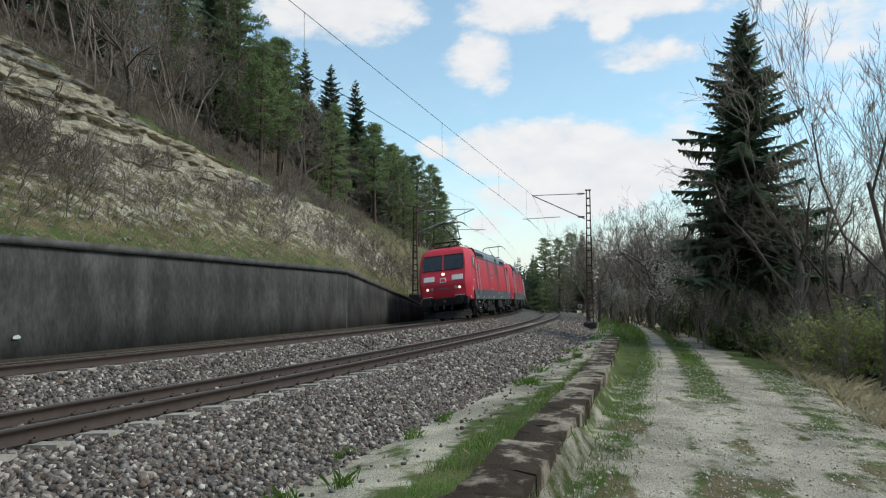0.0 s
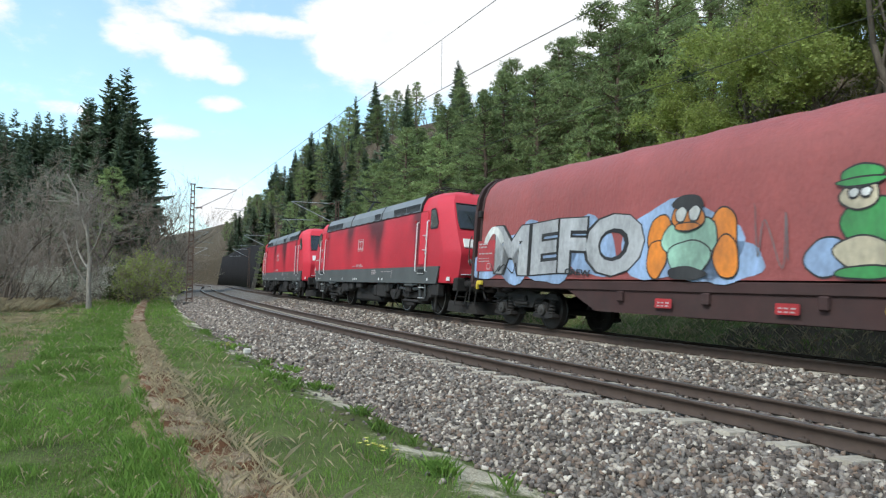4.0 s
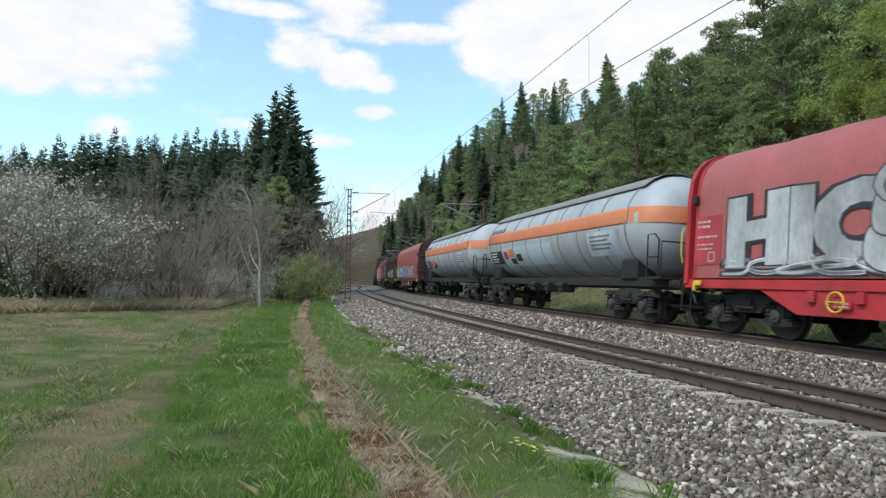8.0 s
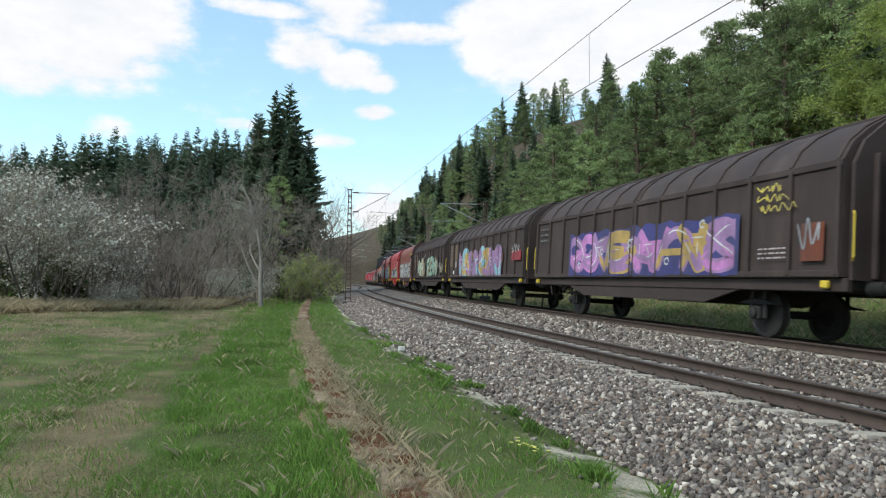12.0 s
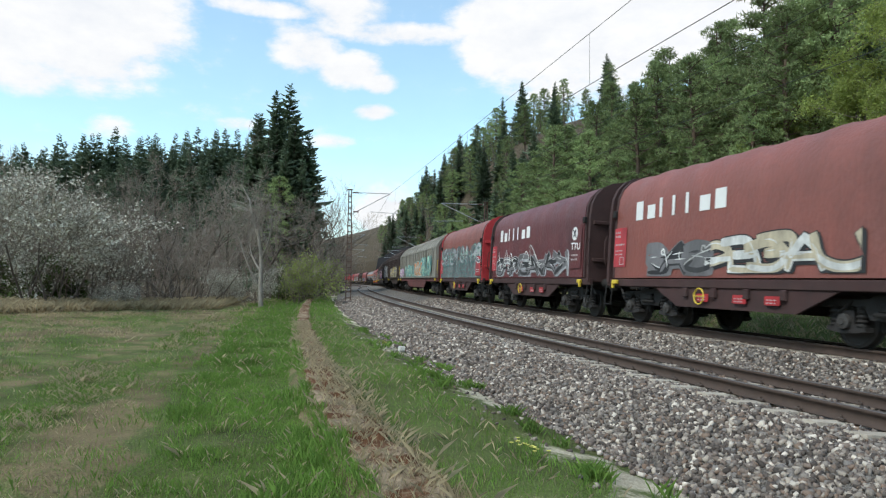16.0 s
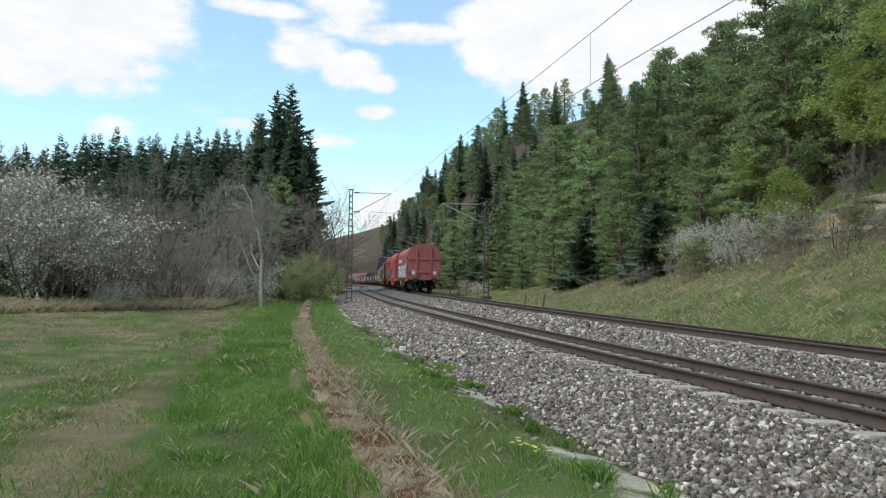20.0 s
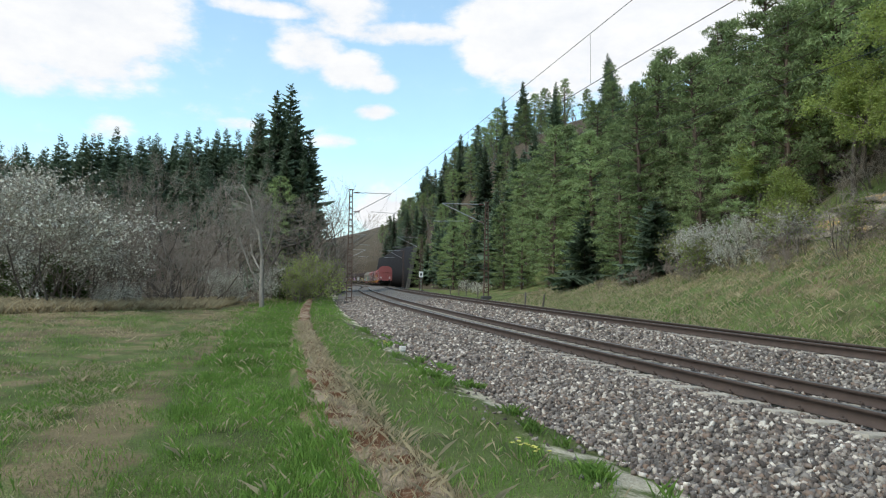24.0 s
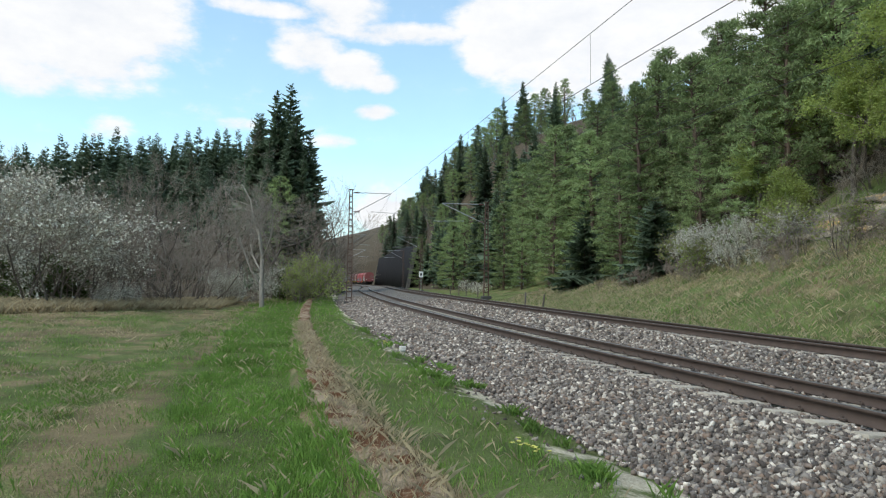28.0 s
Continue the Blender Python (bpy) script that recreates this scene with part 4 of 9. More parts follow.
def bogie_y25(owner, xc):
    """Two-axle freight bogie: cranked side frames over sprung axle boxes with brake gear."""
    b = part("bogie", Shape().box((xc, 0, 0.62), (0.5, 1.9, 0.2), 0.03), M_BOGIE, owner)
    for sd in (-1, 1):
        y = sd * 0.99
        pts = [(-1.5, 0.7), (-1.36, 0.85), (-0.52, 0.85), (-0.32, 0.93), (0.32, 0.93), (0.52, 0.85), (1.36, 0.85), (1.5, 0.7), (1.2, 0.74), (0.56, 0.74), (0.4, 0.5), (-0.4, 0.5), (-0.56, 0.74), (-1.2, 0.74)]
        part("side_frame", Shape().slab([(xc + x, z) for x, z in pts], y + 0.07, 0.14), M_BOGIE, b)
        part("bolster_spring", Shape().box((xc, y + sd * 0.1, 0.72), (0.36, 0.12, 0.16), 0.03).rod((xc - 0.28, y + sd * 0.12, 0.6), (xc + 0.28, y + sd * 0.12, 0.6), 0.04, n=8), M_UNDER, b)
        for ax in (-0.9, 0.9):
            x = xc + ax
            box_ = part("axle_box", Shape().slab([(x - 0.42, 0.3), (x - 0.2, 0.26), (x + 0.2, 0.26), (x + 0.42, 0.3), (x + 0.4, 0.37), (x + 0.19, 0.42), (x + 0.17, 0.66), (x - 0.17, 0.66), (x - 0.19, 0.42), (x - 0.4, 0.37)], y + 0.1, 0.2), M_BOGIE, b)
            part("cover", Shape().lathe((x, 0, 0.46), "y", [(y + sd * 0.1, 0.14), (y + sd * 0.17, 0.13), (y + sd * 0.18, 0.07), (y + sd * 0.2, 0.06), (y + sd * 0.2, 0.0)], 14), M_RUB, box_, "worn round bearing cover", smooth=True)
            for o in (-0.29, 0.29):
                part("spring", Shape().lathe((x + o, y + sd * 0.03, 0), "z", [(0.37, 0.07), (0.39, 0.1), (0.43, 0.07), (0.47, 0.1), (0.51, 0.07), (0.55, 0.1), (0.59, 0.07), (0.63, 0.1), (0.67, 0.07), (0.72, 0.1), (0.75, 0.09)], 10), M_UNDER, b, smooth=True)
            part("brake_block", Shape().box((xc + ax * 0.42, y * 0.78, 0.46), (0.1, 0.12, 0.32), 0.02), M_UNDER, b)
            part("brake_hanger", Shape().rod((xc + ax * 0.42, y * 0.8, 0.45), (xc + ax * 0.36, y * 0.8, 0.85), 0.025, n=6), M_UNDER, b)
            part("damper_link", Shape().rod((x - 0.12, y + sd * 0.12, 0.62), (x + 0.14, y + sd * 0.12, 0.82), 0.022, n=6), M_UNDER, b)
    for ax in (-0.9, 0.9):
        wheelset(b, xc + ax, 0.46)


def buffers(owner, L, z=1.05):
    for e in (-1, 1):
        for sd in (-1, 1):
            x = e * (L / 2 - 0.62)
            sh = Shape().lathe((0, sd * 0.875, z), "x", [(x, 0.15), (x + e * 0.06, 0.12), (x + e * 0.3, 0.12), (x + e * 0.31, 0.09), (x + e * 0.55, 0.09), (x + e * 0.56, 0.2), (x + e * 0.6, 0.22), (x + e * 0.62, 0.2)], 14)
            part("buffer", sh, M_UNDER, owner, smooth=True)
        part("coupling", Shape().box((e * (L / 2 - 0.4), 0, 0.98), (0.5, 0.12, 0.14), 0.03).rod((e * (L / 2 - 0.3), 0, 0.95), (e * (L / 2 - 0.12), 0, 0.72), 0.03, n=6), M_UNDER, owner)
        part("brake_hose", Shape().pipe([(e * (L / 2 - 0.6), -0.35, 0.95), (e * (L / 2 - 0.35), -0.37, 0.6), (e * (L / 2 - 0.12), -0.36, 0.62)], 0.03), M_BLACK, owner)


def hood_profile(w, z0, ze, zt, n=9):
    """Half round-topped outline, from the near sill over the top."""
    pts = [(-w, z0), (-w, z0 + (ze - z0) * 0.5), (-w, ze)]
    for i in range(1, n):
        a = math.pi * i / n
        c = -math.cos(a)
        pts.append((w * math.copysign(abs(c) ** 0.72, c), ze + (zt - ze) * math.sin(a) ** 0.8))
    return pts + [(w, ze), (w, z0 + (ze - z0) * 0.5), (w, z0)]


def loft(prof_at, xs, caps=True):
    sh = Shape()
    rows = [prof_at(x) for x in xs]
    k = len(rows[0])
    vs = [(x, y, z) for x, row in zip(xs, rows) for y, z in row]
    fs = [(i * k + j, (i + 1) * k + j, (i + 1) * k + j + 1, i * k + j + 1) for i in range(len(xs) - 1) for j in range(k - 1)]
    fs += [(i * k + k - 1, (i + 1) * k + k - 1, (i + 1) * k, i * k) for i in range(len(xs) - 1)]
    if caps:
        fs += [tuple(range(k)), tuple((len(xs) - 1) * k + j for j in range(k))]
    return sh.faces(vs, fs)


CARS = []


def wagon(name, label, L, half, u0):
    t = thing(name, label, "freight wagon", "wagons of the train")
    CARS.append((t, u0 + L / 2, half))
    return t


def tarp_wagon(u0, L, skin, frame_m, label, seed, long=False, end_m=None):
    """Wagon with a round telescopic tarpaulin hood between two end walls, on two bogies."""
    t = wagon("tarpaulin_wagon", label, L, L * 0.31, u0)
    h = L / 2 - 0.72
    r = random.Random(seed)
    ph = [r.uniform(0, 6.28) for _ in range(3)]
    ze, zt, w, zs = 3.05, 4.22, 1.44, 1.2

    def prof(x):
        k = 0.012 * math.sin(x * 5.4 + ph[0]) + 0.01 * math.sin(x * 2.3 + ph[1])
        sag = 0.025 * abs(math.sin(math.pi * x / 1.15 + ph[2])) ** 0.6
        return [(y * (1 + k * 0.25), z - (sag if z > ze + 0.3 else 0) + (k if z > ze else 0)) for y, z in hood_profile(w, zs, ze, zt, 11)]

    part("hood", loft(prof, list(np.arange(-h + 0.28, h - 0.27, 0.24))), skin, t, smooth=True)
    for e in (-1, 1):
        pr = hood_profile(w + 0.03, zs - 0.12, ze, zt + 0.03, 11)
        part("end_wall", loft(lambda x: pr, [e * h - 0.07, e * h + 0.07]), end_m or frame_m, t)
        part("end_frame", loft(lambda x: hood_profile(w + 0.012, zs, ze, zt + 0.012, 11), [e * (h - 0.3) - 0.05, e * (h - 0.3) + 0.05]), frame_m, t)
        for y in (-0.62, 0.62):
            part("end_post", Shape().box((e * (h + 0.12), y, 2.55), (0.1, 0.11, 2.8), 0.02), end_m or frame_m, t)
        for z in (1.75, 2.9):
            part("end_rib", Shape().box((e * (h + 0.1), 0, z), (0.08, 2.75, 0.12), 0.02), end_m or frame_m, t)
        part("grab_handle", Shape().pipe([(e * (h + 0.1), -1.5, 1.55), (e * (h + 0.1), -1.56, 1.75), (e * (h + 0.1), -1.56, 2.25), (e * (h + 0.1), -1.5, 2.4)], 0.018), M_YEL if frame_m is M_REDFRAME else M_OXFRAME, t)
        part("lock_lever", Shape().box((e * (h - 0.5), -1.5, 1.08), (0.22, 0.1, 0.12), 0.02).box((e * (h - 0.42), -1.52, 1.0), (0.06, 0.08, 0.2), 0.01), M_YEL, t)
        part("hinge", Shape().box((e * (h - 0.3), -1.5, 3.0), (0.14, 0.1, 0.2), 0.02), M_UNDER, t)
        part("step", Shape().pipe([(e * (h - 0.15), -1.38, 1.0), (e * (h - 0.15), -1.42, 0.45), (e * (h + 0.2), -1.42, 0.45), (e * (h + 0.2), -1.38, 1.0)], 0.02), M_UNDER, t)
    # underframe: side sills and the fish-bellied middle
    for sd in (-1, 1):
        y = sd * 1.4
        part("sill", Shape().box((0, y - sd * 0.03, 1.07), (2 * h + 0.2, 0.12, 0.2), 0.015), frame_m, t)
        m = (L * 0.16 if not long else L * 0.2)
        part("side_girder", Shape().slab([(-m - 1.0, 0.97), (-m, 0.52), (m, 0.52), (m + 1.0, 0.97)], y + (0.06 if sd < 0 else -0.02), 0.05), frame_m, t)
        for x in (-m * 0.8, -m * 0.25, m * 0.3, m * 0.85):
            part("bracket", Shape().box((x, y - 0.0 + sd * 0.02, 0.86), (0.16, 0.1, 0.22), 0.02), frame_m, t)
    for x in ((-m * 0.55, m * 0.1, m * 0.6) if seed % 3 else (-m * 0.3, m * 0.5)):
        panel(x, x + 0.42, 0.66, 0.84, -1.455, M_REDFRAME, t, "placard", "small red placard with pale marks")
        bars(x + 0.06, 0.75, 0.3, 2, -1.46, t, M_FAINT, seed, 0.06, 0.025)
    part("floor", Shape().box((0, 0, 1.08), (2 * h, 2.6, 0.16), 0.02), M_UNDER, t)
    part("brake_cylinder", Shape().lathe((0, -0.5, 0.75), "x", [(-0.5, 0.12), (-0.45, 0.2), (0.3, 0.2), (0.4, 0.1)], 12), M_UNDER, t, smooth=True)
    bw = 2.3 if L > 15 else -m * 0.5
    part("brake_wheel", Shape().pipe([(bw + 0.18 * math.cos(a), -1.47, 0.78 + 0.18 * math.sin(a)) for a in np.linspace(0, 6.283, 13)], 0.018).rod((bw - 0.17, -1.47, 0.78), (bw + 0.17, -1.47, 0.78), 0.012), M_YEL, t)
    bc = L / 2 - (2.35 if not long else 2.75)
    for e in (-1, 1):
        bogie_y25(t, e * bc)
    buffers(t, L)
    return t


def number_panel(t, x0, x1, z0, z1, y, seed, mt=None):
    """A plate with worn rows of markings and a boxed sign at its foot."""
    panel(x0, x1, z0, z1, y, mt or P_SIGN, t, "number_panel", "panel with worn pale rows of markings")
    w, h = x1 - x0, z1 - z0
    bars(x0 + 0.08 * w, z1 - 0.14 * h, 0.5 * w, 2, y - 0.005, t, M_FAINT, seed, 0.1 * h, 0.05 * h)
    bars(x0 + 0.1 * w, z0 + 0.55 * h, 0.75 * w, 1, y - 0.005, t, M_FAINT, seed + 1, 0.1, 0.045 * h)
    bars(x0 + 0.1 * w, z0 + 0.4 * h, 0.6 * w, 2, y - 0.005, t, M_FAINT, seed + 2, 0.09 * h, 0.03 * h)
    fr = Shape()
    cx, cz, e = x0 + 0.66 * w, z0 + 0.16 * h, 0.09 * h
    ribbon(fr, [(cx - e, cz - e), (cx + e, cz - e), (cx + e, cz + e), (cx - e, cz + e), (cx - e, cz - e)], 0.014, y - 0.006, 1.0)
    part("marking_frame", fr, M_FAINT, t)


def shunt_sign(t, x0, x1, z0, z1, y, mt, letters=True):
    """Plate with a round sign and three letters, as on the rear corner of the hooded wagons."""
    panel(x0, x1, z0, z1, y, mt, t, "sign_panel", "plate with a round white sign")
    w, h = x1 - x0, z1 - z0
    cx, cz, R = x0 + 0.38 * w, z1 - 0.2 * h, min(0.26 * w, 0.16 * h)
    part("round_sign", Shape().slab([(cx + R * math.cos(a), cz + R * math.sin(a)) for a in np.linspace(0, 6.2832, 20)[:-1]], y - 0.004, 0.003), M_WHITE, t, "white round sign with a red bar")
    sh = Shape()
    ribbon(sh, [(cx - 0.6 * R, cz + 0.6 * R), (cx + 0.6 * R, cz - 0.6 * R)], 0.025, y - 0.009, 1.0)
    ribbon(sh, [(cx - 0.35 * R, cz - 0.4 * R), (cx, cz + 0.1 * R), (cx + 0.3 * R, cz + 0.5 * R)], 0.05, y - 0.0095, 0.6)
    part("sign_bar", sh, P_BLACK, t)
    if letters:
        spray_text("TTU", x0 + 0.08 * w, x1 - 0.08 * w, z0 + 0.42 * h, z0 + 0.58 * h, y - 0.004, (M_WHITE, None), t)
    bars(x0 + 0.12 * w, z0 + 0.28 * h, 0.6 * w, 2, y - 0.005, t, M_FAINT, 3, 0.1 * h, 0.04 * h)


def wall_wagon(u0, L, label, skin, frame_m, axle, ribs, seed, bogies=False, roof=None, tan=()):
    """Closed wagon with two sliding walls, upright ribs and a rounded roof."""
    t = wagon("sliding_wall_wagon", label, L, axle, u0)
    h = L / 2 - 0.68
    w, zs, ze, zt = 1.43, 1.22, 3.2, 4.2
    for k, (a, b) in enumerate(((-h + 0.05, -0.02), (0.02, h - 0.05))):
        part("sliding_wall", loft(lambda x: [(-w, zs), (-w, ze), (-w + 0.05, ze + 0.1), (w - 0.05, ze + 0.1), (w, ze), (w, zs)], [a, b]), skin, t)
        for sd in (-1, 1):
            for i in range(ribs + 1):
                x = a + 0.06 + (b - a - 0.12) * i / ribs
                part("rib", Shape().box((x, sd * (w + 0.035), (zs + ze) / 2 + 0.02), (0.1, 0.09, ze - zs), 0.02), skin, t)
            part("top_rail", Shape().box(((a + b) / 2, sd * (w + 0.01), ze + 0.02), (b - a, 0.06, 0.14), 0.02), skin, t)
            part("bottom_rail", Shape().box(((a + b) / 2, sd * (w + 0.025), zs + 0.05), (b - a, 0.07, 0.13), 0.02), skin, t)

        def rp(x):
            return [(-w + 0.0, ze + 0.08), (-w + 0.2, ze + 0.42), (-w + 0.55, ze + 0.72), (-0.45, zt - 0.04), (0.45, zt - 0.04), (w - 0.55, ze + 0.72), (w - 0.2, ze + 0.42), (w, ze + 0.08)]

        part("roof_half", loft(rp, [a, b]), roof or skin, t, smooth=True)
        for i in range(ribs + 1):
            x = a + 0.12 + (b - a - 0.24) * i / ribs
            part("roof_rib", Shape().pipe([(x, y * 1.006, z + 0.012) for y, z in rp(0)[:4]], 0.035, 5), roof or skin, t)
    part("ridge", Shape().box((0, 0, zt), (2 * h + 0.2, 0.8, 0.08), 0.02), frame_m, t)
    for e in (-1, 1):
        part("end_wall", loft(lambda x: [(-w + 0.1, zs - 0.05), (-w + 0.1, ze), (-w + 0.3, ze + 0.42), (-0.5, zt - 0.05), (0.5, zt - 0.05), (w - 0.3, ze + 0.42), (w - 0.1, ze), (w - 0.1, zs - 0.05)], [e * (h + 0.02), e * (h + 0.1)]), frame_m, t)
        for y in (-0.9, -0.3, 0.3, 0.9):
            part("end_post", Shape().box((e * (h + 0.14), y, 2.3), (0.1, 0.1, 2.2), 0.02), frame_m, t)
        part("grab_handle", Shape().pipe([(e * (h + 0.12), -1.36, 1.5), (e * (h + 0.2), -1.42, 1.55), (e * (h + 0.2), -1.42, 2.3), (e * (h + 0.12), -1.36, 2.35)], 0.018), M_YEL, t)
        part("lock_lever", Shape().box((e * (h - 0.35), -1.46, 1.08), (0.16, 0.1, 0.14), 0.02), M_YEL, t)
    for sd in (-1, 1):
        part("sill", Shape().box((0, sd * 1.32, 1.08), (2 * h + 0.1, 0.12, 0.24), 0.015), frame_m, t)
        m = L * 0.2
        part("side_girder", Shape().slab([(-m - 1.2, 0.97), (-m, 0.5 if bogies else 0.66), (m, 0.5 if bogies else 0.66), (m + 1.2, 0.97)], sd * 1.32 + 0.03, 0.06), frame_m, t)
    part("floor", Shape().box((0, 0, 1.1), (2 * h, 2.5, 0.16), 0.02), M_UNDER, t)
    if bogies:
        for e in (-1, 1):
            bogie_y25(t, e * axle)
    else:
        for e in (-1, 1):
            wheelset(t, e * axle, 0.5)
            for sd in (-1, 1):
                sh = Shape().box((e * axle, sd * 1.02, 0.5), (0.26, 0.2, 0.28), 0.03)
                sh.lathe((e * axle, sd * 1.1, 0.5), "y", [(0, 0.11), (sd * 0.08, 0.1), (sd * 0.1, 0.05)], 12)
                part("axle_box", sh, M_BOGIE, t)
                lv = Shape()
                for i in range(5):
                    lv.box((e * axle, sd * 1.02, 0.69 + i * 0.02), (1.25 - i * 0.2, 0.1, 0.019), 0.003)
                part("leaf_spring", lv, M_UNDER, t)
                for o in (-0.2, 0.2):
                    part("axle_guard", Shape().box((e * axle + o, sd * 1.02, 0.7), (0.1, 0.05, 0.62), 0.01), M_BOGIE, t)
    buffers(t, L)
    for x0, x1, z0, z1 in tan:
        panel(x0, x1, z0, z1, -w - 0.002, M_TAN, t, "end_panel", "tan painted panel", 0.006)
    return t


P_CLEAN = mat("tank_fresh_grey", (0.42, 0.49, 0.55), 0.5, vary=0.08, bump=0)


def tank_wagon(u0, L, label, seed):
    """Pressure tank with a sun shield and an orange band on two bogies."""
    t = wagon("tank_wagon", label, L, L * 0.31, u0)
    R, zc, h = 1.42, 2.72, L / 2 - 1.0
    prof = [(-h, 0.05), (-h + 0.06, 0.5), (-h + 0.2, 0.85), (-h + 0.45, 1.16), (-h + 0.8, 1.36), (-h + 1.15, R)]
    prof = prof + [(-a, r) for a, r in prof[::-1]]
    part("tank", Shape().lathe((0, 0, zc), "x", prof, 40), M_TANK, t, smooth=True)
    for i in range(9):
        x = -h + 1.3 + (2 * h - 2.6) * i / 8
        part("seam", Shape().lathe((x, 0, zc), "x", [(-0.035, R), (-0.025, R + 0.02), (0.025, R + 0.02), (0.035, R)], 40), M_SHADE, t, smooth=True)
    # band: follows the shell on both sides and round the ends
    for a0, a1, mt, nm, dr, hx in ((-8, 10, M_ORANGE, "orange_band", 0.018, h - 1.15), (44, 136, M_SHADE, "sun_shield", 0.07, h - 0.95)):
        for mir in ((1, -1) if nm == "orange_band" else (1,)):
            xs = list(np.linspace(-hx, hx, 13))
            k = 8
            vs, fs = [], []
            for x in xs:
                for j in range(k):
                    a = radians(a0 + (a1 - a0) * j / (k - 1))
                    if nm == "orange_band":
                        vs.append((x, -mir * (R + dr) * math.cos(a), zc + 0.18 + (R + dr) * math.sin(a)))
                    else:
                        vs.append((x, -(R + dr) * math.cos(a), zc + (R + dr) * math.sin(a)))
            fs = [(i * k + j, (i + 1) * k + j, (i + 1) * k + j + 1, i * k + j + 1) for i in range(len(xs) - 1) for j in range(k - 1)]
            ob = part(nm, Shape().faces(vs, fs), mt, t, smooth=True)
            so = ob.modifiers.new("thick", "SOLIDIFY")
            so.thickness = 0.012
    for e in (-1, 1):
        ys, zs = np.linspace(-1.405, 1.405, 25), np.linspace(-0.017, 0.43, 5)
        vs = []
        for q in ys:
            for z in zs:
                rr = min(math.hypot(q, z), R)
                vs.append((e * (float(np.interp(rr, [c for _, c in prof[:6]], [-c for c, _ in prof[:6]])) + 0.02), q * 1.01, zc + z))
        part("orange_band", Shape().faces(vs, [(i * 5 + j, (i + 1) * 5 + j, (i + 1) * 5 + j + 1, i * 5 + j + 1) for i in range(24) for j in range(4)]), M_ORANGE, t, smooth=True)
        part("saddle", Shape().box((e * (h - 1.6), 0, 1.45), (0.9, 2.2, 0.6), 0.06), M_UNDER, t)
        part("ladder_frame", Shape().pipe([(e * (L / 2 - 0.75), -1.25, 1.2), (e * (L / 2 - 0.75), -1.25, 2.2), (e * (L / 2 - 0.95), -1.25, 2.35), (e * (L / 2 - 1.3), -1.25, 2.35), (e * (L / 2 - 1.3), -1.25, 1.2)], 0.022)
             .pipe([(e * (L / 2 - 0.75), -1.25, 1.75), (e * (L / 2 - 1.3), -1.25, 1.75)], 0.018), M_UNDER, t)
        part("platform", Shape().box((e * (L / 2 - 0.95), 0, 1.2), (0.75, 2.6, 0.07), 0.01), M_UNDER, t)
        part("end_rail", Shape().pipe([(e * (L / 2 - 0.7), -1.2, 1.2), (e * (L / 2 - 0.7), -1.2, 2.15), (e * (L / 2 - 0.7), 1.2, 2.15), (e * (L / 2 - 0.7), 1.2, 1.2)], 0.02), M_UNDER, t)
        bogie_y25(t, e * (L / 2 - 2.6))
    for sd in (-1, 1):
        part("sill", Shape().box((0, sd * 0.95, 1.1), (L - 1.4, 0.14, 0.26), 0.02), M_UNDER, t)
    for x in (-1.2, 0.2, 1.5):
        part("valve_box", Shape().box((x, -0.95, 0.9), (0.5, 0.5, 0.36), 0.05).rod((x - 0.3, -1.2, 0.95), (x + 0.3, -1.2, 0.95), 0.05), M_UNDER, t)
    buffers(t, L)

    def curved(x0, x1, a0, a1, mt, nm, label="", dr=0.02):
        vs, k = [], 6
        for x in (x0, (x0 + x1) / 2, x1):
            for j in range(k):
                a = radians(a0 + (a1 - a0) * j / (k - 1))
                vs.append((x, -(R + dr) * math.cos(a), zc + (R + dr) * math.sin(a)))
        part(nm, Shape().faces(vs, [(i * k + j, (i + 1) * k + j, (i + 1) * k + j + 1, i * k + j + 1) for i in range(2) for j in range(k - 1)]), mt, t, label, smooth=True)

    curved(-h + 1.3, -h + 3.0, -38, -14, P_BLACK, "number_panel", "black panel with markings")
    for i in range(4):
        curved(-h + 1.45, -h + 2.2 + 0.15 * (i % 2), -34 + 5 * i, -32 + 5 * i, M_WHITE, "marking", dr=0.026)
    curved(-h + 3.25, -h + 3.75, -30, -16, P_SIGN, "hazard_plate", "red hazard plate")
    curved(-h + 3.9, -h + 4.5, -26, -13, P_ORANGE, "hazard_plate", "orange hazard plate")
    curved(-h + 4.0, -h + 4.6, -40, -29, P_BLACK, "hazard_plate", "black hazard plate")
    curved(-h + 4.8, -h + 5.4, -34, -22, P_BLACK, "hazard_plate", "black hazard plate")
    curved(h - 3.8, h - 1.7, -36, -5, paint("label_white", (0.5, 0.56, 0.62)), "label_field", "pale field with rows of dark markings")
    for i in range(4):
        curved(h - 3.6, h - 2.2 - 0.2 * (i % 2), -12 - 5 * i, -10 - 5 * i, P_GREY, "marking", dr=0.026)
    if seed == 2:
        curved(-h + 3.1, 0.9, -44, -9, P_CLEAN, "repainted_field", "clean pale repainted field", 0.012)
    # owner's mark as plain shapes
    for k, x in enumerate((-h + 1.4, -h + 2.0, -h + 2.45, -h + 2.9)):
        curved(x, x + (0.45 if k == 0 else 0.34), 14, 26, P_GREY, "owner_mark", dr=0.024)
    return t


